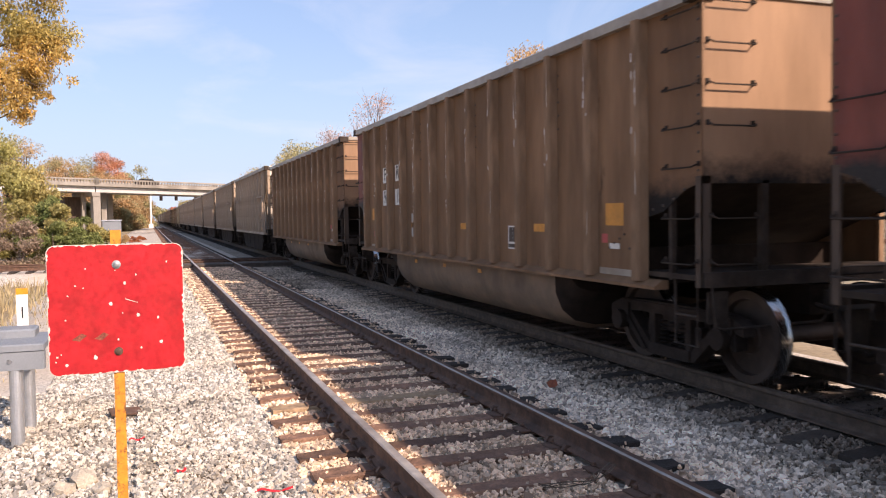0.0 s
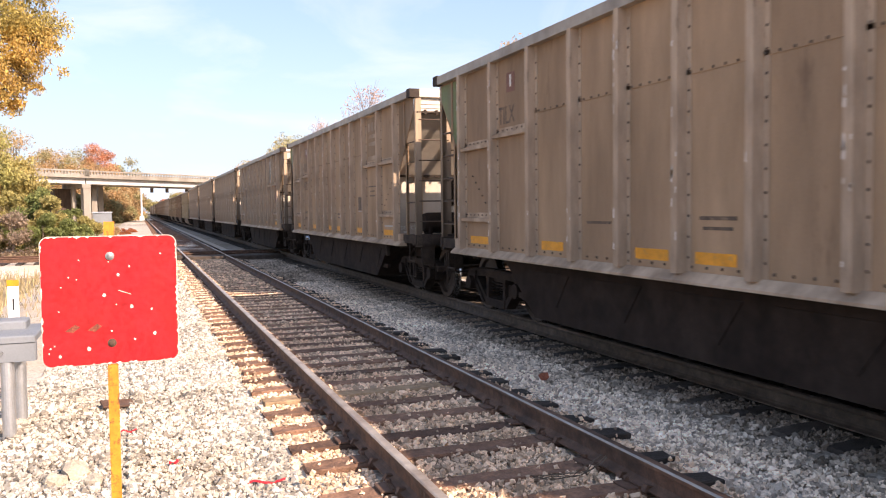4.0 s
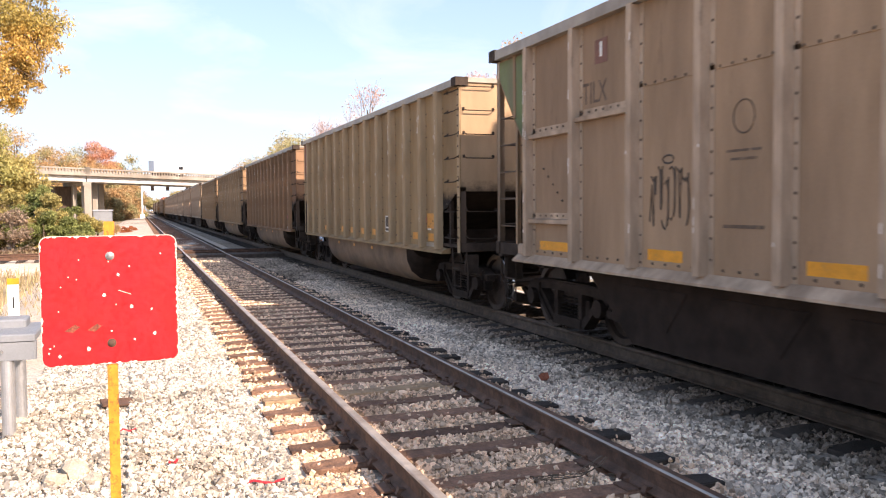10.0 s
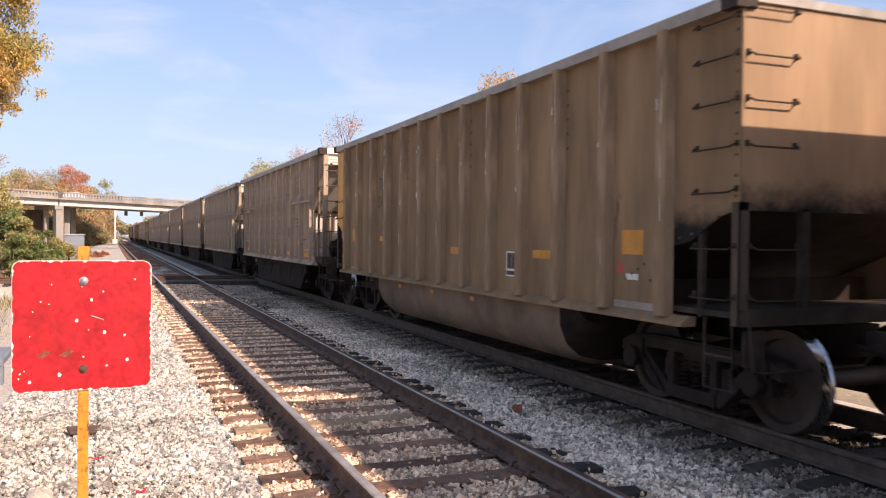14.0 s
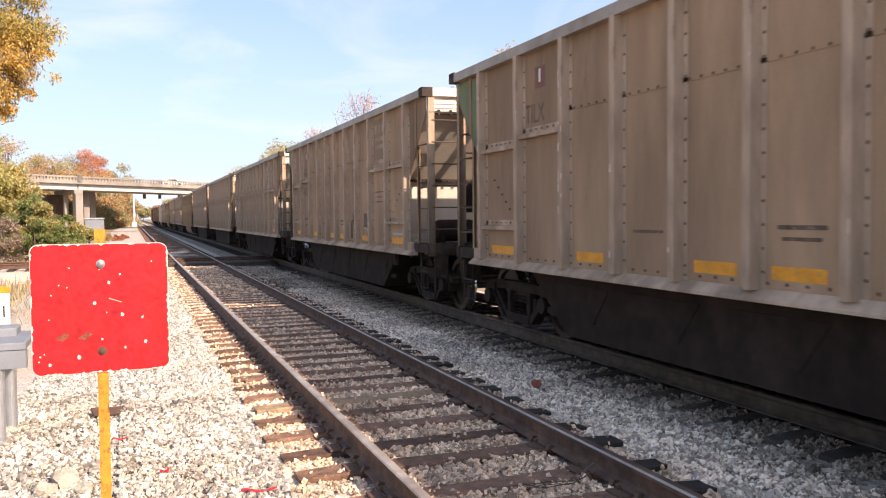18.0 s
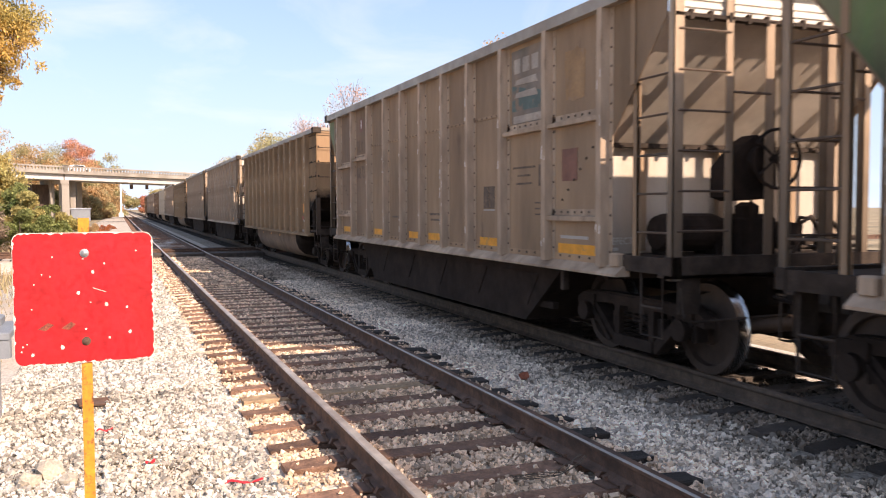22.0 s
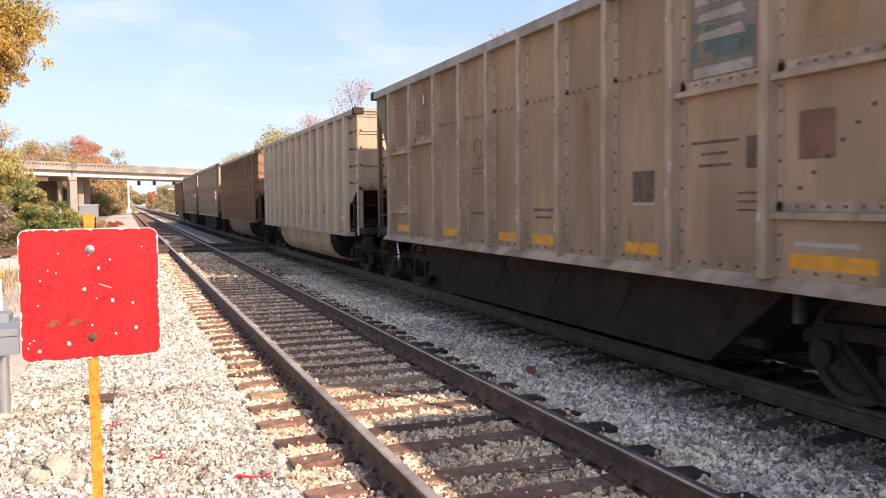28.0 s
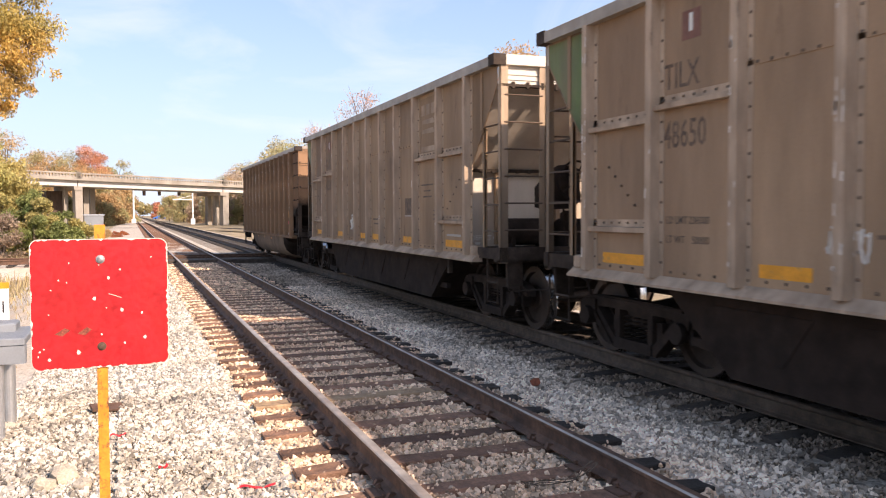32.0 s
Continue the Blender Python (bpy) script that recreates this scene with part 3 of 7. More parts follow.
M_GREEN_DARK = mat("dark_green_paint", (0.05, 0.06, 0.045), 0.65, spread=0.2, scale=3, fine=40, streak=True, grain=0.16, bump=0.03)
M_TEAL_END = mat("teal_end_paint", (0.045, 0.125, 0.1), 0.6, spread=0.15, scale=3, fine=40, streak=True, grain=0.16, bump=0.03)

ROOT = Matrix.Identity(4)


# ---- ground and ballast ----
def strip(name, prof, y0, y1, material, label, category, step=1.0, rough=0.0):
    """A bed that runs along the track, from a cross-section of (x, z)."""
    ys = []
    y = y0
    while y < y1:
        ys.append(y)
        y += step * (1 + abs(y) / 12)
    ys.append(y1)
    v, f = [], []
    for y in ys:
        for x, z in prof:
            v.append((x, y, z + rough * noise.noise(Vector((x * 1.3, y * 1.3, 3)))))
    m = len(prof)
    for j in range(len(ys) - 1):
        f += [(j * m + i, j * m + i + 1, (j + 1) * m + i + 1, (j + 1) * m + i) for i in range(m - 1)]
    s = Shape().add(v, f)
    return tagged(part(name, s, material), label, category, kind="structure")


fv, ff = [], []
xs = [-900, -300, -120, -60, -40, -28, -20, -15, -11, -8, -6, -4, 0, 4, 8, 12, 18, 26, 40, 80, 200, 900]
ys = [-700, -200, -40, -15, -5, 0, 5, 10, 15, 20, 26, 32, 40, 50, 62, 80, 110, 160, 260, 500, 1500]
for y in ys:
    for x in xs:
        fv.append((x, y, -0.42 + (0.12 * noise.noise(Vector((x * 0.2, y * 0.2, 0))) if abs(x) > 8 else 0)))
for j in range(len(ys) - 1):
    ff += [(j * len(xs) + i, j * len(xs) + i + 1, (j + 1) * len(xs) + i + 1, (j + 1) * len(xs) + i) for i in range(len(xs) - 1)]
tagged(part("ground", Shape().add(fv, ff), M_FIELD), "dry tan autumn grass ground beside the railway", "ground", kind="structure")
NEAR_PROF = [(-5.6, -0.45), (-4.6, -0.2), (-3.4, -0.13), (-2.4, -0.1), (-1.6, -0.06), (-1.2, -0.05), (-0.6, -0.05), (0, -0.045), (0.6, -0.05), (1.3, -0.05), (1.8, -0.075)]
MID_PROF = [(1.8, -0.075), (2.3, -0.08), (2.8, -0.055), (3.12, -0.05)]
GREASY_PROF = [(3.12, -0.05), (3.9, -0.05), (4.62, -0.05)]
OUTER_PROF = [(4.62, -0.05), (5.2, -0.07), (6.4, -0.2), (7.6, -0.46)]
strip("ballast_bed_1", NEAR_PROF, -480, 900, M_BALLAST, "pale grey crushed stone ballast of the clear track", "ballast", 0.8, 0.02)
strip("ballast_bed_4", GREASY_PROF, -480, 900, M_BALLAST_GREASY_SHADE, "greasy ballast between the rails, blackened by painted train shade", "ballast", 0.8, 0.02)
strip("ballast_bed_5", OUTER_PROF, -480, 900, M_BALLAST, "pale grey crushed stone beyond the train", "ballast", 0.8, 0.02)
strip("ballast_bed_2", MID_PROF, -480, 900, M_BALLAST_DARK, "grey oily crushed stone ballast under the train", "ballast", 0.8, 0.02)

for i, (x0, x1, mt, lb) in enumerate(((-0.67, 0.67, M_BALLAST, "pale dusty ballast flush with the ties of the clear track"), (3.2, 4.54, M_BALLAST_GREASY_SHADE, "dark ballast flush with the ties under the train"))):
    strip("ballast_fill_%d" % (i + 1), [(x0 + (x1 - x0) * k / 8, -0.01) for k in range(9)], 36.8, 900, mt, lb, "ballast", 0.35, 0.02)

TIE_Y = [0.45, 1.0, 1.55, 2.1, 2.65, 3.2, 3.88, 4.44, 5.03, 5.62, 6.15, 6.68, 7.22, 7.75]
while TIE_Y[-1] < 36:
    TIE_Y.append(TIE_Y[-1] + 0.543)


def stones(name, boxes, size, cover, material, label, seed, avoid=(), group=""):
    """Loose crushed stone over some patches: (x0, x1, y0, y1, z). One joined mesh."""
    rng = np.random.default_rng(seed)
    pts = []
    for x0, x1, y0, y1, z in boxes:
        k = int((x1 - x0) * (y1 - y0) / size ** 2 * cover)
        p = np.stack([rng.uniform(x0, x1, k), rng.uniform(y0, y1, k), z + rng.uniform(-0.18, 0.18, k) * size], 1)
        for a, b in avoid:
            p = p[~((p[:, 1] > a) & (p[:, 1] < b))]
        pts.append(p)
    p = np.concatenate(pts)
    k = len(p)
    cube = np.array([(-1, -1, -1), (1, -1, -1), (1, 1, -1), (-1, 1, -1), (-1, -1, 1), (1, -1, 1), (1, 1, 1), (-1, 1, 1)], float)
    sz = size * rng.lognormal(-0.12, 0.35, (k, 1, 1)).clip(0.4, 1.9)
    v = cube[None] * rng.uniform(0.3, 1.2, (k, 8, 3)) * rng.uniform(0.55, 1.0, (k, 1, 3)) * sz * 0.5
    q = rng.normal(size=(k, 4))
    q /= np.linalg.norm(q, axis=1, keepdims=True)
    w, x, y, z = q.T
    r = np.stack([1 - 2 * (y * y + z * z), 2 * (x * y - z * w), 2 * (x * z + y * w), 2 * (x * y + z * w), 1 - 2 * (x * x + z * z), 2 * (y * z - x * w),
                  2 * (x * z - y * w), 2 * (y * z + x * w), 1 - 2 * (x * x + y * y)], 1).reshape(k, 3, 3)
    v = np.einsum("nij,nkj->nki", r, v) + p[:, None, :]
    faces = np.array([(3, 2, 1, 0), (4, 5, 6, 7), (0, 1, 5, 4), (1, 2, 6, 5), (2, 3, 7, 6), (3, 0, 4, 7)])
    f = (faces[None] + 8 * np.arange(k)[:, None, None]).reshape(-1, 4)
    ob = part(name, arrays_mesh(name, v.reshape(-1, 3), f, True), material)
    return tagged(ob, label, "stones", kind="stuff")


ties_span = [(y - 0.105, y + 0.105) for y in TIE_Y]
stones("ballast_stones", [(-2.5, -1.33, 1.9, 12, -0.055), (-3.5, -2.5, 1.9, 11, -0.09), (-4.4, -3.5, 3.5, 8.5, -0.14), (-3.0, -1.35, 12, 18, -0.06)], 0.037, 1.6,
       M_STONE, "pale grey and tan crushed stones beside the track", 1)
stones("dusty_stones", [(-0.66, 0.66, 1.2, 18, -0.022), (-1.33, -0.84, 1.2, 14, -0.045), (0.84, 1.3, 1.2, 14, -0.045)], 0.038, 1.8, M_STONE_TAN,
       "tan dusty crushed stones between the wooden ties", 2, ties_span)
stones("mid_stones", [(1.9, 2.38, 0.8, 20, -0.062)], 0.038, 1.5, M_STONE_MID, "dusty grey-brown crushed stones between the two tracks", 13)
stones("shaded_stones", [(1.27, 1.6, 0.8, 20, -0.058), (1.6, 2.05, 0.8, 20, -0.066)], 0.038, 1.6, M_STONE_DARK, "grey crushed stones between the two tracks", 3)
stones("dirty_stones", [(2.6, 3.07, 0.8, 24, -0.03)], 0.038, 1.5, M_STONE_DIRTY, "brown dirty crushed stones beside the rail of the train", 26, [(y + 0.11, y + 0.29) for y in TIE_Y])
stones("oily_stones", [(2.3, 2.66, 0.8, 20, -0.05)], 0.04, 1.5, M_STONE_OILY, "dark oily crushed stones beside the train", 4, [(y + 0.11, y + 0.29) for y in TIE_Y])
stones("crib_stones", [(-0.66, 0.66, 18, 31, -0.015), (-1.33, -0.84, 14, 31, -0.03), (0.84, 1.3, 14, 31, -0.03)], 0.055, 1.5, M_STONE_TAN, "tan dusty crushed stones between ties further on", 22, ties_span)
stones("strewn_stones", [(0.86, 1.38, 1.0, 16, -0.002), (-1.38, -0.86, 1.5, 14, -0.004), (-0.6, 0.6, 1.5, 16, -0.004)], 0.032, 0.035, M_STONE_TAN, "small stones strewn over the ties", 25)
stones("side_stones", [(-2.6, -1.33, 18, 31, -0.06)], 0.055, 1.4, M_STONE, "pale crushed stones along the track further on", 23)
stones("between_stones", [(1.27, 2.9, 20, 31, -0.066)], 0.055, 1.4, M_STONE_OILY, "dull grey crushed stones between the tracks further on", 24)
stones("greasy_stones", [(3.2, 4.62, 1, 14, -0.05)], 0.05, 0.8, M_STONE_GREASY_SHADE, "greasy crushed stones blackened by painted shade under the train", 14)


# ---- tracks ----
def rail_mesh(name, y0, y1, rust, head, low=0.166):
    """A flat-bottomed rail, its worn running surface of another material."""
    half = [(0.07, 0.0), (0.07, 0.011), (0.03, 0.026), (0.010, 0.045), (0.010, 0.125), (0.033, 0.138), (0.036, 0.145), (0.036, 0.165), (0.031, 0.175), (0.024, 0.178)]
    ring = half + [(-x, z) for x, z in reversed(half)]
    me = Shape().prism(ring, "y", y0, y1).mesh(name)
    me.materials.append(rust)
    me.materials.append(head)
    for p in me.polygons:
        c = p.center
        if c.z > low and abs(p.normal.y) < 0.5 and (low > 0.16 or p.normal.x < -0.1):
            p.material_index = 1
    return me


def tie_mesh(name, sx, seed):
    """A weathered tie: uneven section, worn ends and checks along its top."""
    rng = random.Random(seed)
    n = 9
    v, f = [], []
    for i in range(n):
        x = -sx / 2 + sx * i / (n - 1)
        e = 0.012 if i in (0, n - 1) else 0
        h = lambda s: rng.uniform(-s, s)
        v += [(x, -0.115 + h(0.008) + e, -0.12), (x, -0.115 + h(0.008) + e, -0.018 + h(0.004)), (x, -0.1 + h(0.006) + e, -e + h(0.004)),
              (x + h(0.01), h(0.02), -0.005 - e + h(0.005)), (x, 0.1 + h(0.006) - e, -e + h(0.004)), (x, 0.115 + h(0.008) - e, -0.018 + h(0.004)), (x, 0.115 - e, -0.12)]
    for i in range(n - 1):
        f += [(i * 7 + k, i * 7 + (k + 1) % 7, (i + 1) * 7 + (k + 1) % 7, (i + 1) * 7 + k) for k in range(7)]
    f += [tuple(range(6, -1, -1)), tuple(range((n - 1) * 7, n * 7))]
    return Shape().add(v, f).mesh(name)


track_1 = tagged(new("track_1"), "clear railway track with rusty rails on wooden ties", "railway track", kind="structure")
track_2 = tagged(new("track_2"), "railway track under the passing coal train", "railway track", kind="structure")
T2 = 3.87
for tr, cx in ((track_1, 0.0), (track_2, T2)):
    for s in (-1, 1):
        part("rail", rail_mesh("rail", -480, 900, *((M_RUST, M_RAILTOP if s < 0 else M_RAILSHINE) if cx == 0 else (M_RUST_DARK, M_RUST_DARK)), 0.166 if s < 0 else 0.158), M_RUST, tr, at=pose(cx + s * 0.7535, 0, 0.012))
mark = Shape()
for i in range(9):
    mark.box(-0.766, -0.7625, 2.2 + i * 0.07, 2.235 + i * 0.07, 0.075, 0.115)
part("mill_mark", mark, M_RUST_DARK, track_1, "raised worn mill marks on the rail's web")["kind"] = "stuff"
plate = Shape().cbox(0, 0, 0, 0.34, 0.19, 0.014, 0.004)
plate.box(-0.09, -0.075, -0.095, 0.095, 0.012, 0.026).box(0.075, 0.09, -0.095, 0.095, 0.012, 0.026)
plate = plate.mesh("tie_plate")
spike = Shape().cbox(0, 0, 0, 0.03, 0.036, 0.028, 0.006).mesh("spike")
anchor = Shape().prism([(-0.095, -0.01), (-0.07, 0.03), (-0.02, 0.022), (-0.02, -0.012), (0.05, -0.014), (0.085, 0.02), (0.1, 0.0), (0.06, -0.034), (-0.07, -0.032)], "y", -0.022, 0.022).mesh("rail_anchor")
ties = [tie_mesh("tie", 2.68, s) for s in range(8)]
for me in ties:
    me.materials.append(M_TIE)
dark_ties = [tie_mesh("tie", 2.42, s + 20) for s in range(4)]
for me in dark_ties:
    me.materials.append(M_TIE_DARK)
rng = random.Random(7)
for i, y in enumerate(TIE_Y):
    new_tie = i == 10
    dx = rng.uniform(-0.04, 0.04)
    if new_tie:
        me = tie_mesh("tie", 2.6, 99)
        part("tie", me, M_NEWTIE, track_1, "pale split newer tie", pose(dx, y, 0.004, 0, 0, rng.uniform(-0.8, 0.8)))
    else:
        part("tie", ties[i % 8], M_TIE, track_1, at=pose(dx + 0.03, y, rng.uniform(-0.008, 0.006), 0, 0, rng.uniform(-1.0, 1.0)))
    if y < 16:
        for s in (-1, 1):
            part("tie_plate", plate, M_RUST, track_1, at=pose(s * 0.76, y, 0.0))
            if y < 11:
                for a, b in ((-0.088, 0.05), (0.088, -0.05)):
                    part("spike", spike, M_RUST, track_1, at=pose(s * 0.7535 + a, y + b, 0.022, 0, 0, rng.uniform(-8, 8)))
                for d in (-0.15, 0.15):
                    if i % 2 == 0 or s < 0:
                        part("rail_anchor", anchor, M_RUST, track_1, at=pose(s * 0.7535, y + d, 0.02))
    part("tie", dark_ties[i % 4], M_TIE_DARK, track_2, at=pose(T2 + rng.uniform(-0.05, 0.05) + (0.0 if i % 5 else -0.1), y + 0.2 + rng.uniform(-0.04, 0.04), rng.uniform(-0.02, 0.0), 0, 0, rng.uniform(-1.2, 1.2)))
far = Shape()
y = -0.1
while y > -60:
    far.box(-1.34, 1.34, y - 0.11, y + 0.11, -0.1, 0.0)
    far.box(T2 - 1.3, T2 + 1.3, y - 0.11, y + 0.11, -0.1, -0.01)
    y -= 0.55
y = TIE_Y[-1] + 0.55
while y < 190:
    far.box(-1.3, 1.3, y - 0.11, y + 0.11, -0.1, 0.0)
    far.box(T2 - 1.3, T2 + 1.3, y - 0.11, y + 0.11, -0.1, -0.01)
    y += 0.55
tagged(part("far_ties", far, M_TIE), "rows of wooden ties further along the tracks", "ties", kind="stuff")

# the track that crosses both at a right angle
CROSS = [32.6, 34.1]
track_3 = tagged(new("track_3"), "rusty railway track that crosses the others on the level", "railway track", kind="structure")
for y in CROSS:
    ring_rail = rail_mesh("rail", -90, 90, M_RUST, M_RUST)
    part("rail", ring_rail, M_RUST, track_3, at=pose(0, y, 0.008, 0, 0, 90))
for i, y in enumerate((31.2, 31.55, 31.9, 32.25, 32.95, 33.3, 33.65, 34.5, 34.85, 35.2, 35.55, 35.9)):
    part("crossing_timber", Shape().cbox(0, 0, -0.1, 5.2, 0.3, 0.22, 0.02), M_TIE_DARK, track_3, at=pose(0.4, y, 0))
for x in np.arange(-60, -2.0, 0.6):
    part("tie", dark_ties[int(x * 10) % 4], M_TIE_DARK, track_3, at=pose(float(x), 33.35, -0.02, 0, 0, 90))
bed = Shape().prism([(30.2, -0.45), (31.6, -0.08), (35.2, -0.08), (36.6, -0.45)], "x", -90, -1.7)
tagged(part("ballast_bed_3", bed, M_BALLAST), "stone bed of the crossing track", "ballast", kind="structure")


# ---- coal cars ----
PITCH = 14.508


def truck_parts(parent, y, wheels):
    """A two-axle truck under a car: side frames, bolster, springs, wheelsets. The axles are kept for the turning."""
    tr = part("truck", MESH["bolster"], M_TRUCK, parent, at=pose(0, y, 0))
    for s in (-1, 1):
        part("side_frame", MESH["side_frame"], M_TRUCK, tr, at=pose(s * 0.99, 0, 0, 0, 0, 0 if s < 0 else 180))
        if s < 0:
            part("spring_nest", MESH["springs"], M_SHADE_BLACK, tr, at=pose(s * 0.985, 0, 0))["kind"] = "stuff"
        for b in (-1, 1):
            part("bearing_cap", MESH["bearing"], M_TRUCK, tr, at=pose(s * 1.09, b * 0.889, 0.457))
    for b in (-1, 1):
        ws = part("wheelset", MESH["wheelset"], M_WHEEL, tr, at=pose(0, b * 0.889, 0.457))
        wheels[b].append(ws)


MESH = {}


def make_meshes():
    """The pieces that all cars share."""
    MESH["bolster"] = Shape().prism([(-1.0, 0.42), (-0.6, 0.34), (0.6, 0.34), (1.0, 0.42), (1.0, 0.62), (0.4, 0.7), (-0.4, 0.7), (-1.0, 0.62)], "y", -0.2, 0.2).mesh("truck")
    # cast side frame with two triangular windows, as a chain of struts
    s = Shape()
    t = 0.07
    top = [(-1.16, 0.60), (-0.95, 0.69), (-0.5, 0.71), (0.5, 0.71), (0.95, 0.69), (1.16, 0.60)]
    low = [(-1.16, 0.50), (-0.86, 0.56), (-0.52, 0.58), (0.52, 0.58), (0.86, 0.56), (1.16, 0.50)]
    s.prism(top + low[::-1], "x", -t, t)
    s.prism([(-0.9, 0.56), (-0.42, 0.14), (0.42, 0.14), (0.9, 0.56), (0.74, 0.56), (0.36, 0.25), (-0.36, 0.25), (-0.74, 0.56)], "x", -t, t)
    for q in (-1, 1):
        s.prism([(q * 0.27, 0.25), (q * 0.36, 0.25), (q * 0.36, 0.58), (q * 0.27, 0.58)], "x", -t, t)
        s.prism([(q * 0.76, 0.58), (q * 1.04, 0.58), (q * 1.06, 0.36), (q * 1.0, 0.34), (q * 0.98, 0.52), (q * 0.8, 0.52), (q * 0.78, 0.34), (q * 0.72, 0.36)], "x", -t, t)
    # journal boxes, spring plank, brake beam ends, raised ribs along the casting
    for q in (-1, 1):
        s.box(-0.1, 0.03, q * 0.889 - 0.13, q * 0.889 + 0.13, 0.5, 0.66)
        s.prism([(q * 0.4, 0.18), (q * 0.46, 0.16), (q * 0.84, 0.5), (q * 0.8, 0.54)], "x", -t - 0.03, -t)
        s.box(-0.02, 0.05, q * 0.42 - 0.05, q * 0.42 + 0.05, 0.3, 0.5)
        s.prism([(q * 0.40, 0.32), (q * 0.47, 0.26), (q * 0.5, 0.46), (q * 0.42, 0.62), (q * 0.36, 0.58)], "x", 0.09, 0.2)
    s.box(-t - 0.02, t, -0.36, 0.36, 0.14, 0.26)
    s.box(-t - 0.025, -t, -0.9, 0.9, 0.655, 0.69)
    MESH["side_frame"] = s.mesh("side_frame")
    s = Shape()
    for a in (-0.17, 0.0, 0.17):
        for k in range(6):
            s.lathe([(0.05, -0.012), (0.072, 0), (0.05, 0.012)], "z", (0, a, 0.28 + 0.045 * k), 10)
    MESH["springs"] = s.mesh("spring_nest", True)
    MESH["bearing"] = Shape().lathe([(0.11, -0.07), (0.11, 0.0), (0.085, 0.04), (0.03, 0.05)], "x", (0, 0, 0), 12).mesh("bearing_cap", True)
    me = Shape().lathe([(0.085, -0.8), (0.085, -0.79), (0.16, -0.79), (0.17, -0.765), (0.36, -0.745), (0.375, -0.8), (0.452, -0.8), (0.457, -0.79), (0.46, -0.70),
                        (0.475, -0.69), (0.482, -0.675), (0.37, -0.67), (0.35, -0.7), (0.17, -0.7), (0.09, -0.66), (0.085, 0.66), (0.17, 0.7), (0.35, 0.7), (0.37, 0.67),
                        (0.482, 0.675), (0.475, 0.69), (0.46, 0.70), (0.457, 0.79), (0.452, 0.8), (0.375, 0.8), (0.36, 0.745), (0.17, 0.765), (0.16, 0.79), (0.085, 0.79), (0.085, 0.8)],
                       "x", (0, 0, 0), 24).mesh("wheelset", True)
    me.materials.append(M_WHEEL)
    me.materials.append(M_TREAD)
    for p in me.polygons:
        c = p.center
        r = math.hypot(c.y, c.z)
        if r > 0.44 and 0.68 < abs(c.x) < 0.795:
            p.material_index = 1
    MESH["wheelset"] = me
    s = Shape()
    s.prism([(-0.06, 0.72), (0.06, 0.72), (0.06, 0.9), (-0.06, 0.9)], "y", 0, 0.42)
    s.prism([(-0.14, 0.68), (0.12, 0.68), (0.16, 0.76), (0.1, 0.94), (-0.12, 0.94), (-0.16, 0.84)], "y", 0.42, 0.68)
    s.prism([(-0.16, 0.7), (-0.04, 0.7), (-0.04, 0.92), (-0.16, 0.92)], "y", 0.68, 0.78)
    MESH["coupler"] = s.mesh("coupler")
    MESH["air_hose"] = Shape().tube([(0.25, 0.1, 0.78), (0.3, 0.42, 0.74), (0.3, 0.55, 0.5), (0.2, 0.66, 0.36), (0.1, 0.72, 0.4)], 0.022).mesh("air_hose", True)
    MESH["step"] = Shape().tube([(0, -0.17, 1.04), (0, -0.17, 0.42), (0, 0.17, 0.42), (0, 0.17, 1.04)], 0.016).tube([(0, -0.17, 0.7), (0, 0.17, 0.7)], 0.013).mesh("sill_step", True)
    MESH["side_rung"] = Shape().tube([(0, -0.3, 0), (0, 0.3, 0)], 0.012, 5).mesh("rung", True)
    MESH["end_rung"] = Shape().tube([(-0.29, 0, 0), (0.29, 0, 0)], 0.012, 5).mesh("rung", True)
    grab = Shape().tube([(0.0, -0.25, 0), (-0.045, -0.25, -0.01), (-0.075, -0.23, -0.03), (-0.075, 0.23, -0.03), (-0.045, 0.25, -0.01), (0.0, 0.25, 0)], 0.0085, 5)
    for y in (-0.25, 0.25):
        grab.box(-0.018, 0.0, y - 0.016, y + 0.016, -0.024, 0.024)
    MESH["grab"] = grab.mesh("grab_iron", True)


make_meshes()
SPREAD_W = [-5.5, -4.3, -3.1, -2.0, -1.0, 0.0, 1.0, 2.0, 3.1, 4.3, 5.5]
SPREAD_B = [-5.55, -4.57, -3.6, -2.7, -1.8, -0.9, 0.0, 0.9, 1.8, 2.7, 3.6, 4.57, 5.55]
SPREAD_P = [-5.6, -4.75, -3.85, -2.9, -1.95, -0.98, 0.0, 0.98, 1.95, 2.9, 3.85, 4.75, 5.6]


def on_side(y, z, x):
    """Pose of flat lettering on the side that faces the clear track."""
    return Matrix.Translation((x, y, z)) @ Matrix(((0, 0, -1, 0), (-1, 0, 0, 0), (0, 1, 0, 0), (0, 0, 0, 1)))


def patch(name, y, z, sy, sz, material, parent, x, label="", th=0.003):
    return part(name, Shape().box(x - th, x + 0.001, y - sy / 2, y + sy / 2, z - sz / 2, z + sz / 2), material, parent, label)


def rivets(rows, x, r=0.016):
    s = Shape()
    for y, z in rows:
        s.add([(x, y - r, z - r), (x, y + r, z - r), (x, y + r, z + r), (x, y - r, z + r), (x - 0.014, y - r * 0.4, z - r * 0.4), (x - 0.014, y + r * 0.4, z - r * 0.4), (x - 0.014, y + r * 0.4, z + r * 0.4), (x - 0.014, y - r * 0.4, z + r * 0.4)],
              [(4, 5, 6, 7), (0, 1, 5, 4), (1, 2, 6, 5), (2, 3, 7, 6), (3, 0, 4, 7)])
    return s


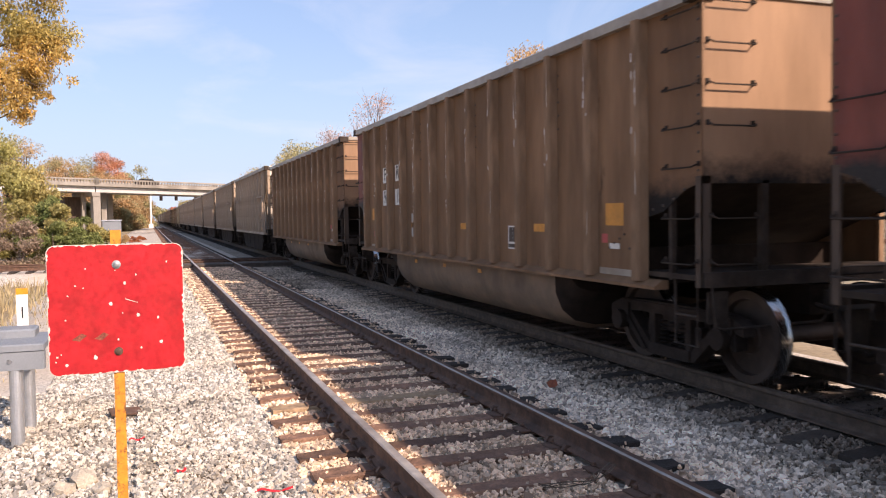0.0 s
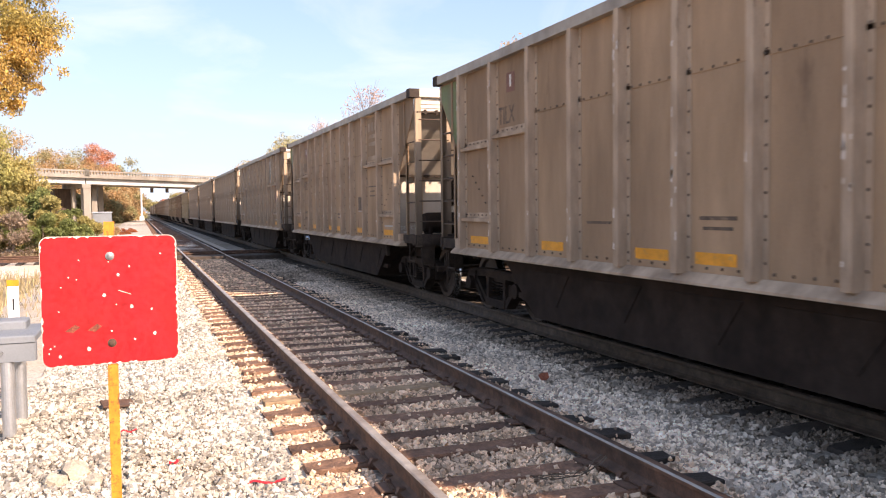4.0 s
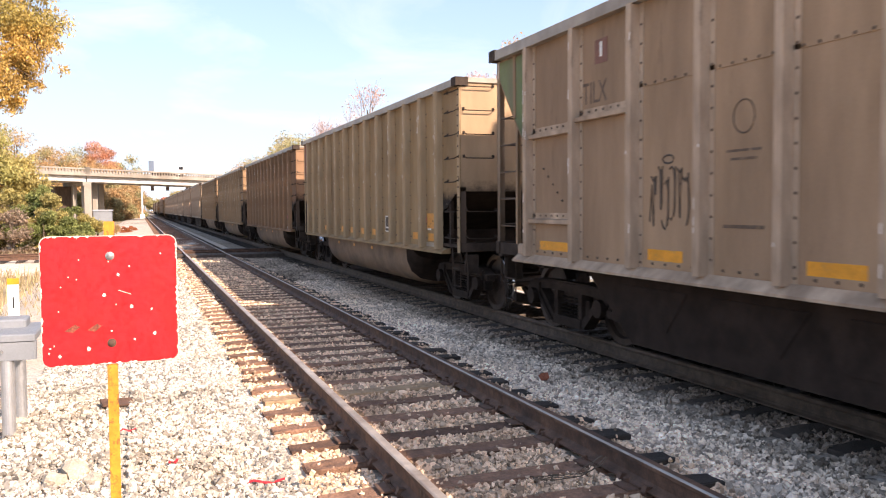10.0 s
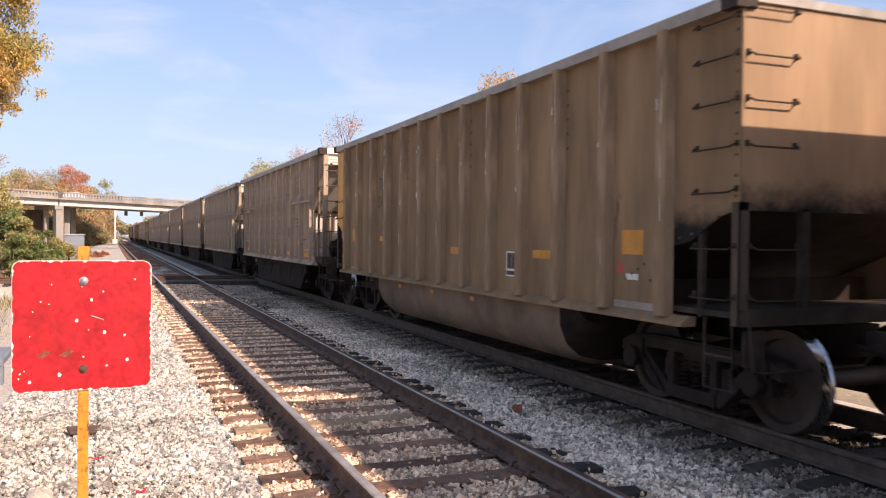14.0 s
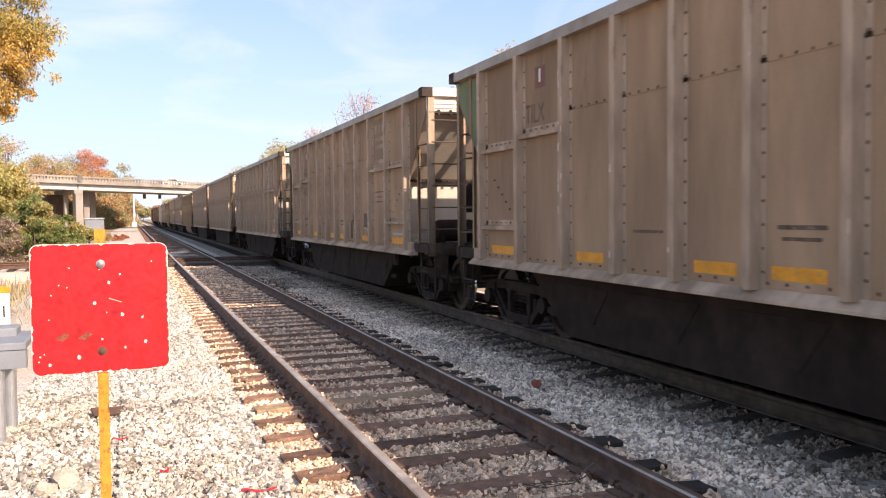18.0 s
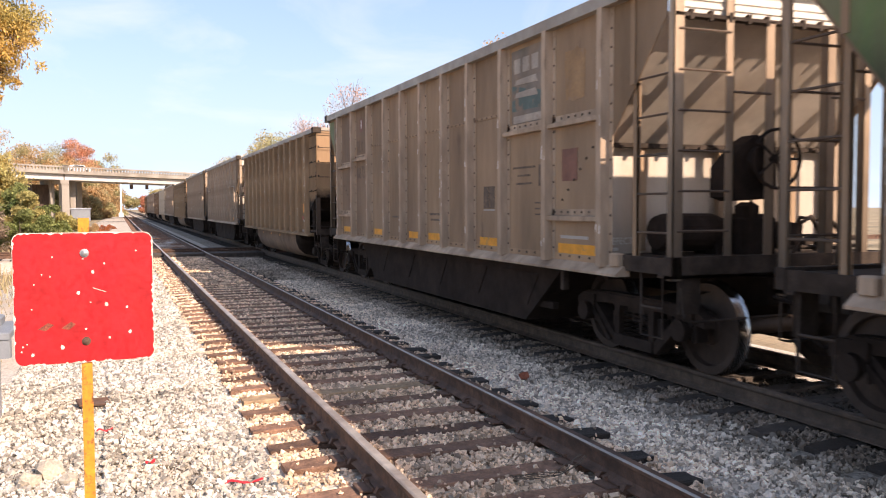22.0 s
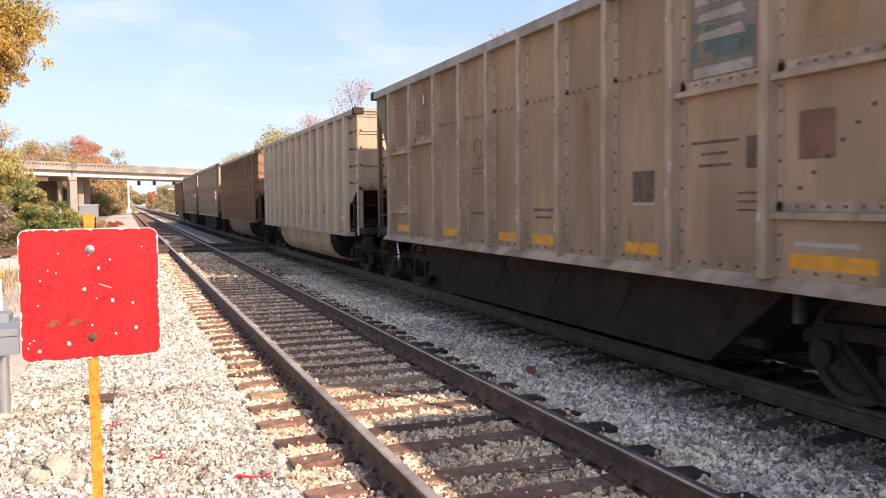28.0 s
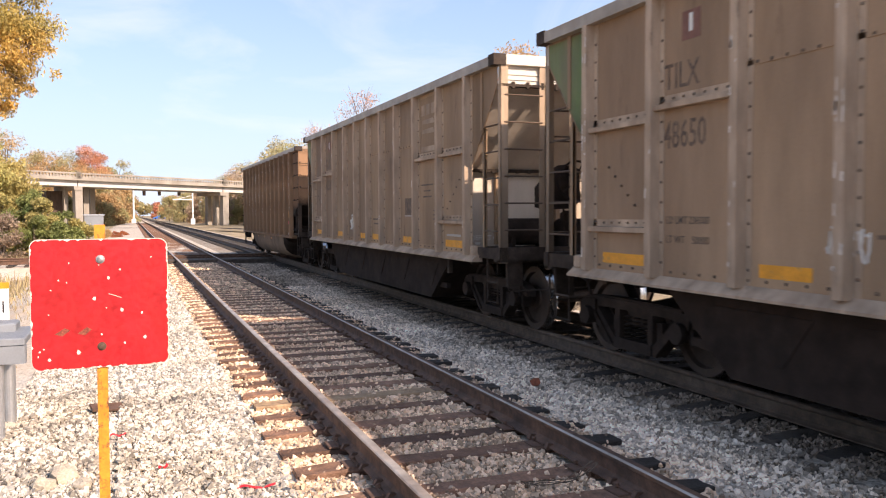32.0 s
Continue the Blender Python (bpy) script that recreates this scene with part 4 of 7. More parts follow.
def hopper_car(wheels):
    """Steel hopper with sloped ends, side posts, stiffeners, open end platforms."""
    car = new("coal_hopper_car")
    TOP, SILL, XS, END = 3.83, 1.04, 1.50, 6.6
    # sides: full sheet between the end posts, triangle above the slope towards the ends
    for s in (-1, 1):
        part("side_sheet", Shape().box(s * XS - 0.006, s * XS + 0.006, -5.55, 5.55, SILL, TOP - 0.1), M_TAN, car)
        for q in (-1, 1):
            ring = [(q * 5.55, 2.3), (q * (END - 0.1), 3.42), (q * (END - 0.1), TOP - 0.1), (q * 5.55, TOP - 0.1)]
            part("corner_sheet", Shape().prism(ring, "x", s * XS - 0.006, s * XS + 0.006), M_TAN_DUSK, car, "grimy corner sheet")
        part("top_chord", Shape().prism([(s * (XS - 0.05), TOP - 0.14), (s * (XS + 0.105), TOP - 0.14), (s * (XS + 0.105), TOP - 0.015), (s * (XS + 0.08), TOP), (s * (XS - 0.05), TOP)], "y", -END, END), M_CHORD, car, "pale worn top chord")
        part("side_sill", Shape().prism([(s * (XS - 0.05), SILL - 0.075), (s * (XS + 0.115), SILL - 0.075), (s * (XS + 0.115), SILL - 0.05), (s * (XS + 0.02), SILL + 0.03), (s * (XS - 0.05), SILL + 0.03)], "y", -5.85, 5.85), M_TAN_POST, car, "worn tan side sill")
    # hat-section post: two flanges that carry the rivets, a raised web between them
    post = Shape().prism([(0, -0.128), (-0.008, -0.128), (-0.008, -0.062), (-0.1, -0.046), (-0.1, 0.046), (-0.008, 0.062), (-0.008, 0.085), (0, 0.085)], "z", SILL + 0.012, TOP - 0.13).mesh("side_post")
    for y in SPREAD_W:
        part("side_post", post, M_TAN_POST, car, at=pose(-XS - 0.006, y, 0))
        part("side_post", post, M_TAN_POST, car, at=pose(XS + 0.006, y, 0, 0, 0, 180))
    stiff = []
    for a, b, z in ((-5.5, -4.3, 2.62), (-4.3, -3.1, 2.62), (5.5, 4.3, 2.58), (4.3, 3.1, 2.68), (-5.5, -4.3, 1.56), (5.5, 4.3, 1.52)):
        a, b = min(a, b) + 0.05, max(a, b) - 0.05
        stiff.append((a, b, z))
        part("stiffener", Shape().prism([(-XS - 0.006, z + 0.085), (-XS - 0.014, z + 0.085), (-XS - 0.014, z + 0.012), (-XS - 0.08, z + 0.004), (-XS - 0.08, z - 0.045), (-XS - 0.066, z - 0.05), (-XS - 0.006, z - 0.05)], "y", a, b), M_TAN_POST, car)
    part("seam_strap", Shape().box(-XS - 0.014, -XS, -3.05, 3.05, 2.86, 2.90), M_TAN, car)
    part("sill_strap", Shape().box(-XS - 0.011, -XS, -5.5, 5.5, SILL + 0.03, SILL + 0.105), M_TAN, car)
    rows = []
    for y in SPREAD_W:
        rows += [(y - 0.098, z) for z in np.arange(1.2, 3.6, 0.19)]
    for y in np.arange(-5.4, 5.5, 0.21):
        rows.append((float(y), 1.115))
    for y in np.arange(-3.0, 3.1, 0.16):
        rows.append((float(y), 2.88))
    for a, b, z in stiff:
        rows += [(float(y), z + 0.05) for y in np.arange(a + 0.12, b - 0.05, 0.15)]
    rows += [(-4.6 - 0.13 * k, 1.75 + 0.11 * k) for k in range(6)] + [(4.65 + 0.12 * k, 1.75 + 0.1 * k) for k in range(5)]
    part("rivets", rivets(rows, -XS - 0.012, 0.0135), M_RIVET, car)["kind"] = "stuff"
    for s in (-1, 1):
        e = s * END
        span = lambda a, b: (min(a, b), max(a, b))
        # end cap: box chord over a recessed panel with a bolted flange at its foot
        part("end_chord", Shape().box(-XS - 0.03, XS + 0.03, *span(e + s * 0.02, e - s * 0.1), TOP - 0.135, TOP + 0.004), M_CAP, car, "white worn end chord")
        cap = Shape().box(-XS, XS, *span(e - s * 0.055, e - s * 0.075), 3.44, TOP - 0.13)
        for z in (3.5, 3.57):
            cap.box(-XS + 0.01, XS - 0.01, *span(e - s * 0.04, e - s * 0.056), z, z + 0.025)
        part("end_cap", cap, M_CAP, car, "white worn end cap plate")
        lip = Shape().box(-XS + 0.02, XS - 0.02, *span(e + s * 0.0, e - s * 0.1), 3.405, 3.44)
        for k in range(13):
            lip.box(-1.32 + k * 0.22, -1.28 + k * 0.22, *span(e + s * 0.005, e - s * 0.04), 3.38, 3.47)
        part("cap_flange", lip, M_UNDER, car)
        part("corner_gusset", Shape().box(-XS - 0.11, -XS + 0.08, *span(e + s * 0.024, e - s * 0.17), TOP - 0.145, TOP + 0.007), M_UNDER, car)
        slope = Shape().add([(-XS + 0.01, e - s * 0.1, 3.41), (XS - 0.01, e - s * 0.1, 3.41), (XS - 0.01, s * 5.46, 2.34), (-XS + 0.01, s * 5.46, 2.34),
                             (-XS + 0.01, e - s * 0.14, 3.47), (XS - 0.01, e - s * 0.14, 3.47), (XS - 0.01, s * 5.40, 2.4), (-XS + 0.01, s * 5.40, 2.4)],
                            [(0, 1, 2, 3), (4, 5, 6, 7), (0, 1, 5, 4), (1, 2, 6, 5), (2, 3, 7, 6), (3, 0, 4, 7)])
        part("slope_sheet", slope, M_SLOPE, car)
        edge = Shape().box(-XS + 0.02, XS - 0.02, *span(s * 5.40, s * 5.5), 2.29, 2.335)
        for k in range(14):
            edge.box(-1.35 + k * 0.2, -1.31 + k * 0.2, *span(s * 5.5, s * 5.54), 2.275, 2.31)
        part("slope_flange", edge, M_UNDER, car)
        part("bulkhead", Shape().box(-XS + 0.02, XS - 0.02, *span(s * 5.38, s * 5.32), 0.95, 2.38), M_BULKHEAD, car)
        for x in (-1.02, 0.0, 1.02):
            part("bulkhead_stiffener", Shape().box(x - 0.035, x + 0.035, *span(s * 5.38, s * 5.46), 1.2, 2.29), M_TAN, car)
        part("end_platform", Shape().box(-XS + 0.02, XS - 0.02, *span(s * 5.30, e - s * 0.1), 1.12, 1.17).box(-XS + 0.08, XS - 0.08, *span(s * 5.32, s * 5.4), 0.9, 1.12), M_UNDER, car)
        part("end_sill", Shape().box(-XS - 0.015, XS + 0.015, *span(e, e - s * 0.1), 1.0, 1.2).box(-XS - 0.015, XS + 0.015, *span(e, e - s * 0.2), 1.0, 1.03), M_UNDER, car)
        for q in (-1, 1):
            part("platform_sill", Shape().box(*span(q * XS, q * (XS - 0.06)), *span(s * 5.5, e - s * 0.1), 1.03, 1.185), M_UNDER, car)
            part("sill_bracket", Shape().cbox(q * 1.51, s * 5.72, 1.07, 0.1, 0.16, 0.13, 0.015), M_TAN_POST, car)
            post_mat = M_TAN_LADDER
            part("corner_post", Shape().box(q * 1.44 - 0.055, q * 1.44 + 0.055, *span(e, e - s * 0.012), 0.98, TOP - 0.13).box(*span(q * 1.495, q * 1.483), *span(e, e - s * 0.085), 0.98, TOP - 0.13), post_mat, car)
            part("side_ladder_rail", Shape().box(q * 1.47 - 0.012, q * 1.47 + 0.012, s * 5.98 - 0.036, s * 5.98 + 0.036, 1.1, 3.0).box(q * 1.47 - 0.012, q * 1.47 + 0.03, s * 5.98 - 0.036, s * 5.98 - 0.026, 1.1, 3.0), M_TAN, car)
            part("side_ladder_head", Shape().box(q * 1.515 - 0.006, q * 1.515 + 0.006, s * 5.98 - 0.036, s * 5.98 + 0.036, 2.86, TOP - 0.14), M_TAN, car)
            part("inner_post", Shape().box(q * 0.86 - 0.045, q * 0.86 + 0.045, *span(e, e - s * 0.012), 1.2, TOP - 0.13).box(*span(q * 0.815, q * 0.827), *span(e, e - s * 0.08), 1.2, TOP - 0.13), post_mat, car)
            part("brake_post" if q < 0 else "end_post", Shape().box(q * 0.38 - 0.055, q * 0.38 + 0.055, *span(e, e - s * 0.014), 1.2, 3.42).box(*span(q * 0.325, q * 0.339), *span(e, e - s * 0.09), 1.2, 3.42), post_mat, car)
            part("cross_rung", Shape().tube([(q * 0.82, e, 2.74), (q * 0.38, e, 2.74)], 0.013, 5), M_RUST_DARK, car)
            for k in range(6 if q < 0 else 0):
                z = 1.42 + 0.37 * k
                if k < 5:
                    part("rung", MESH["side_rung"], M_RUST_DARK, car, at=pose(q * 1.47, s * 6.27, z))
                part("rung", MESH["end_rung"], M_RUST_DARK, car, at=pose(q * 1.15, e, z + 0.02))
            part("sill_step", MESH["step"], M_UNDER, car, at=pose(q * 1.46, e - s * 0.36, 0))
            part("poling_plate", Shape().cbox(q * 1.26, e - s * 0.06, 0.66, 0.26, 0.03, 0.36, 0.012), M_UNDER, car)
        part("uncoupling_lever", Shape().tube([(-1.42, e + s * 0.03, 0.92), (-1.4, e + s * 0.06, 0.62), (-1.3, e + s * 0.07, 0.6), (-0.2, e + s * 0.07, 0.62), (-0.12, e + s * 0.1, 0.74)], 0.013, 6), M_UNDER, car)
        part("coupler", MESH["coupler"], M_UNDER, car, at=pose(0, e - s * 0.15, 0, 0, 0, 0 if s > 0 else 180))
        part("air_hose", MESH["air_hose"], M_SHADE_BLACK, car, at=pose(0, e - s * 0.15, 0, 0, 0, 0 if s > 0 else 180))
    # brake gear on the near-end platform
    part("air_reservoir", Shape().lathe([(0.05, -0.42), (0.17, -0.38), (0.2, -0.28), (0.2, 0.28), (0.17, 0.38), (0.05, 0.42)], "x", (-0.72, -5.8, 1.4), 18), M_SHADE_BLACK, car)
    for x in (-1.0, -0.45):
        part("reservoir_saddle", Shape().box(x - 0.03, x + 0.03, -5.98, -5.62, 1.17, 1.38), M_SHADE_BLACK, car)
    part("control_valve", Shape().cbox(-0.02, -5.92, 1.17, 0.44, 0.4, 0.42, 0.05).cbox(-0.12, -6.0, 1.55, 0.2, 0.22, 0.16, 0.04), M_SHADE_BLACK, car)
    part("brake_cylinder", Shape().lathe([(0.02, -0.3), (0.14, -0.28), (0.15, 0.2), (0.17, 0.2), (0.17, 0.26), (0.05, 0.28)], "y", (0.32, -5.9, 1.36), 16), M_SHADE_BLACK, car)
    housing = Shape().prism([(-0.82, 1.76), (-0.7, 1.72), (-0.3, 1.74), (-0.2, 1.86), (-0.22, 2.3), (-0.45, 2.36), (-0.62, 2.26), (-0.82, 2.04)], "y", -6.5, -6.28)
    part("brake_housing", housing.lathe([(0.04, -0.04), (0.15, -0.03), (0.16, 0.06), (0.06, 0.08)], "y", (-0.42, -6.52, 2.1), 14), M_SHADE_BLACK, car)
    bw = Shape().tube([(-0.36 + 0.28 * math.cos(a), -6.68, 2.12 + 0.28 * math.sin(a)) for a in np.linspace(0, 2 * math.pi, 25)], 0.017, 6)
    for a in range(5):
        bw.tube([(-0.36, -6.66, 2.12), (-0.36 + 0.28 * math.cos(a * 1.257), -6.68, 2.12 + 0.28 * math.sin(a * 1.257))], 0.012, 5)
    part("brake_wheel", bw.tube([(-0.36, -6.5, 2.12), (-0.36, -6.69, 2.12)], 0.03, 8), M_SHADE_BLACK, car)
    part("brake_chain", Shape().tube([(-0.42, -6.4, 1.74), (-0.4, -6.38, 1.5), (-0.3, -6.3, 1.22)], 0.016, 5), M_SHADE_BLACK, car)
    for pts in (((0.3, -6.3, 1.2), (0.32, -6.3, 1.5), (0.5, -6.25, 1.56), (0.66, -6.2, 1.4), (0.7, -6.1, 1.2)), ((0.1, -6.42, 1.2), (0.2, -6.42, 1.33), (0.75, -6.4, 1.36), (1.2, -6.3, 1.3)),
                ((0.62, -5.8, 1.2), (0.6, -6.0, 1.55), (0.85, -6.2, 1.5), (1.05, -6.25, 1.2)), ((0.2, -6.2, 1.24), (1.3, -6.15, 1.24))):
        part("brake_pipe", Shape().tube(pts, 0.024, 6), M_UNDER, car, smooth=True)
    part("brake_lever", Shape().prism([(0.4, 1.22), (1.1, 1.3), (1.1, 1.35), (0.4, 1.3)], "y", -6.05, -6.02), M_UNDER, car)
    on_end = lambda x, z: Matrix.Translation((x, -5.384, z)) @ Matrix.Rotation(radians(90), 4, "X")
    words("DEFECT CARD", 0.105, M_WHITE, car, on_end(-1.12, 1.3), wide=0.9)
    patch_end = Shape().box(-1.36, -1.28, -5.386, -5.378, 1.2, 1.235)
    part("card_holder", patch_end, M_WHITE, car)
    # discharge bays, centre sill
    part("hopper_trough", Shape().prism([(-4.4, 0.99), (4.4, 0.99), (3.38, 0.22), (-3.38, 0.22)], "x", -1.36, 1.36), M_SHADE_BLACK, car)
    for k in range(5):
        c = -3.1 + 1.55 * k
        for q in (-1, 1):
            part("bay_door", Shape().prism([(c - 0.66, 0.84), (c + 0.5, 0.84), (c + 0.66, 0.42), (c - 0.34, 0.42)], "x", min(q * 1.36, q * 1.37), max(q * 1.36, q * 1.37)), M_SHADE_BLACK, car)
    part("centre_sill", Shape().box(-0.18, 0.18, -6.4, 6.4, 0.68, 0.95), M_SHADE_BLACK, car)
    part("discharge_beam", Shape().box(-1.3, -1.22, -4.0, 4.0, 0.42, 0.5).box(1.22, 1.3, -4.0, 4.0, 0.42, 0.5), M_SHADE_BLACK, car)
    part("floor_sheet", Shape().box(-XS + 0.02, XS - 0.02, -5.31, 5.31, 0.993, 1.02), M_SHADE_BLACK, car)
    part("jacking_pad", Shape().cbox(-1.45, -4.55, 0.72, 0.08, 0.07, 0.22, 0.01), M_UNDER, car)
    for s in (-1, 1):
        truck_parts(car, s * 5.35, wheels)
    # markings common to all
    x = -XS - 0.0065
    for y in (-4.9, -2.55, -0.47, 0.5, 2.6, 4.85):
        patch("reflector", y, 1.2, 0.56 if abs(y) < 4.5 else 0.8, 0.11, M_YELLOW, car, x, "worn yellow reflector strip")
    patch("notice_strip", -4.85, 1.33, 0.6, 0.035, M_OVAL, car, x)
    g = Shape().prism([(5.6, 2.4), (6.45, 3.41), (6.48, 3.66), (5.6, 3.66)], "x", x - 0.004, x + 0.001)
    part("painted_corner", g, M_GREEN, car, "faded green painted corner")
    for d in (-0.093, 0.093):
        patch("data_panel", -2.58 + d, 1.8, 0.17, 0.3, M_FADED_STENCIL, car, x, "dark painted data panel")
    patch("panel_line", -2.58, 1.63, 0.36, 0.018, M_OVAL, car, x)
    for k, w in enumerate((0.6, 0.34, 0.42)):
        patch("data_stencil", -3.62, 2.16 - 0.1 * k, w, 0.025, M_FADED_STENCIL, car, x)
    patch("data_stencil", -4.08, 2.05, 0.13, 0.26, M_FADED_STENCIL, car, x)
    for k in range(3):
        patch("data_stencil", -4.05, 1.72 - 0.07 * k, 0.26, 0.02, M_FADED_STENCIL, car, x)
    patch("data_stencil", -0.5, 1.56, 0.5, 0.035, M_FADED_STENCIL, car, x)
    patch("data_stencil", -0.5, 1.47, 0.4, 0.03, M_FADED_STENCIL, car, x)
    patch("data_stencil", 1.5, 1.5, 0.5, 0.03, M_FADED_STENCIL, car, x)
    return tagged(car, "weathered tan steel coal hopper car rolling on the far track", "railway car", "cars of the coal train")


def uneven(name, y, z, sy, sz, material, parent, x, seed, label=""):
    """A painted patch with an uneven rim."""
    r = random.Random(seed)
    pts = []
    for k in range(20):
        a = 2 * math.pi * (k + 0.5) / 20
        c, s = math.cos(a), math.sin(a)
        q = 1 / max(abs(c), abs(s)) * r.uniform(0.84, 1.04)
        pts.append((y + sy / 2 * c * q, z + sz / 2 * s * q))
    return part(name, Shape().prism(pts, "x", x - 0.0025, x + 0.001), material, parent, label)


def logo(car, clear, seed, x=-1.5065):
    """A worn teal panel with pale blocks and slanted bars, in place of the owner's emblem; dust hides most of it on many cars."""
    r = random.Random(seed)
    panel, band = (M_TEAL_FADED, M_TEAL) if clear else (M_TAN_DUSK, M_EMBLEM_DUSTY)
    lg = patch("emblem", -3.7, 3.17, 0.84, 0.92, panel, car, x, "faded teal emblem panel with pale bars" if clear else "dust-covered emblem panel")
    if clear:
        part("emblem_band", Shape().prism([(-3.3, 2.87), (-4.1, 2.87), (-4.1, 3.06), (-3.3, 3.2)], "x", x - 0.005, x - 0.0028), band, lg, "teal band")
    for a in (-0.24, 0.0, 0.24):
        part("emblem_block", Shape().box(x - 0.006, x - 0.0028, -3.68 + a - 0.085, -3.68 + a + 0.085, 3.34, 3.52), M_EMBLEM_FADED if clear else band, lg)
    for z in (3.2, 3.04):
        part("emblem_bar", Shape().prism([(-3.38, z), (-4.0, z - 0.02), (-3.94, z + 0.07), (-3.42, z + 0.06)], "x", x - 0.008, x - 0.0052), M_EMBLEM_FADED if clear else band, lg)
    part("emblem_footer", Shape().box(x - 0.0065, x - 0.0035, -4.08, -3.34, 2.72, 2.81), M_EMBLEM_FADED if clear else band, lg)
    if clear:
        uneven("primer_patch", -4.88 + r.uniform(-0.05, 0.05), 3.12, 0.46, 0.54 + r.uniform(-0.1, 0.1), M_ORANGE_PATCH, car, x, seed, "square orange-brown primer patch")
        patch("primer_patch", -4.75, 2.14, 0.34, 0.36, M_RED_PATCH, car, x, "square red-brown primer patch")


def chips(car, posts, x, seed, low=1.15, high=3.5, many=10):
    """Paint scraped off along the edges of some side posts."""
    r = random.Random(seed)
    s = Shape()
    for y in posts:
        worn = r.random()
        for k in range(int(many * worn * worn) + 1):
            z, h, w = r.uniform(low, high), r.uniform(0.03, 0.13), r.uniform(0.006, 0.019)
            c = y + r.choice((0.034, 0.03, 0.034, -0.03))
            s.prism([(c - w * 0.7, z), (c + w, z + 0.01), (c + w * r.uniform(0.5, 1), z + h * 0.6), (c + w * 0.4, z + h), (c - w, z + h * 0.8), (c - w * r.uniform(0.3, 1), z + h * 0.4)], "x", x - 0.0025, x + 0.002)
    part("worn_paint", s, M_SCRAPE_GLINT, car, "whitish scraped paint chips")["kind"] = "stuff"


def tub_car(wheels, pale=False, drab=False):
    """Deep gondola with twin tubs between its trucks, close side posts, flat ends with grab irons."""
    car = new("coal_gondola_car")
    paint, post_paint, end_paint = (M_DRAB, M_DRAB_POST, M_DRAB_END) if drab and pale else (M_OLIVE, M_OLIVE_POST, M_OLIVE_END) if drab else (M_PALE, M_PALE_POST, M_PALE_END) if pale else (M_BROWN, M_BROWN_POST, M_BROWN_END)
    posts = SPREAD_P if pale else SPREAD_B
    TOP, SILL, XS, END = 3.70, 0.98, 1.50, 6.5
    corner = (M_DRAB_CORNER if pale else M_OLIVE_CORNER) if drab else paint if pale else M_BROWN_CORNER
    corner_paint = paint if pale and not drab else M_GRIME_SHADE
    for s in (-1, 1):
        part("side_sheet", Shape().box(s * XS - 0.006, s * XS + 0.006, -5.6, 5.6, SILL, TOP - 0.1), paint, car)
        for q in (-1, 1):
            part("corner_sheet", Shape().prism([(q * 5.6, 1.62), (q * 5.9, 1.68), (q * 6.25, 1.88), (q * END, 1.95), (q * END, TOP - 0.1), (q * 5.6, TOP - 0.1)], "x", s * XS - 0.006, s * XS + 0.006), corner, car)
        part("top_chord", Shape().prism([(s * (XS - 0.05), TOP - 0.12), (s * (XS + 0.09), TOP - 0.12), (s * (XS + 0.09), TOP - 0.02), (s * (XS + 0.07), TOP), (s * (XS - 0.05), TOP)], "y", -END, END), M_CHORD, car)
        part("side_sill", Shape().prism([(s * (XS - 0.05), SILL - 0.06), (s * (XS + 0.11), SILL - 0.06), (s * (XS + 0.11), SILL - 0.03), (s * (XS + 0.02), SILL + 0.03), (s * (XS - 0.05), SILL + 0.03)], "y", -5.9, 5.9), paint, car)
    post = Shape().prism([(0, -0.095), (-0.09, -0.072), (-0.115, -0.045), (-0.115, 0.045), (-0.09, 0.072), (0, 0.095)], "z", SILL + 0.01, TOP - 0.11).mesh("side_post")
    for y in posts:
        part("side_post", post, post_paint, car, at=pose(-XS - 0.006, y, 0))
        part("side_post", post, post_paint, car, at=pose(XS + 0.006, y, 0, 0, 0, 180))
    rows = []
    for i, y in enumerate(posts):
        if pale or i in (2, 5, 8):
            rows += [(y - 0.125, z) for z in np.arange(2.7, 3.4, 0.16 if not pale else 0.2)]
        if pale:
            rows += [(y - 0.125, z) for z in np.arange(1.15, 2.4, 0.25)]
    rows += [(-4.9 - 0.1 * k, 1.3 + 0.05 * (k % 4)) for k in range(5)]
    rows += [(q * 6.45, float(z)) for q in (-1, 1) for z in np.arange(2.05, 3.55, 0.17)]
    rows += [(q * (5.56 + 0.17 * k), 1.69 + 0.012 * k * k) for q in (-1, 1) for k in range(5)]
    part("rivets", rivets(rows, -XS - 0.006, 0.013), M_GREY_STENCIL, car)["kind"] = "stuff"
    # twin tubs that hang between the trucks
    tub = [(-1.46, 0.98), (-1.45, 0.66), (-1.36, 0.42), (-1.18, 0.26), (-0.9, 0.19), (0.9, 0.19), (1.18, 0.26), (1.36, 0.42), (1.45, 0.66), (1.46, 0.98)]
    n = len(tub)

    def tub_run(stations):
        v, f = [], []
        for yy, k in stations:
            v += [(x, yy, 0.98 + (z - 0.98) * (0.35 + 0.65 * k)) for x, z in tub]
        m = len(stations)
        for i in range(m - 1):
            f += [(i * n + k, i * n + (k + 1) % n, (i + 1) * n + (k + 1) % n, (i + 1) * n + k) for k in range(n)]
        f += [tuple(range(n - 1, -1, -1)), tuple(range((m - 1) * n, m * n))]
        return Shape().add(v, f)

    part("belly_tub", tub_run(((-3.5, 0.86), (-3.3, 1.0), (3.3, 1.0), (3.5, 0.86))), M_TUB if not pale or drab else paint, car, smooth=True)
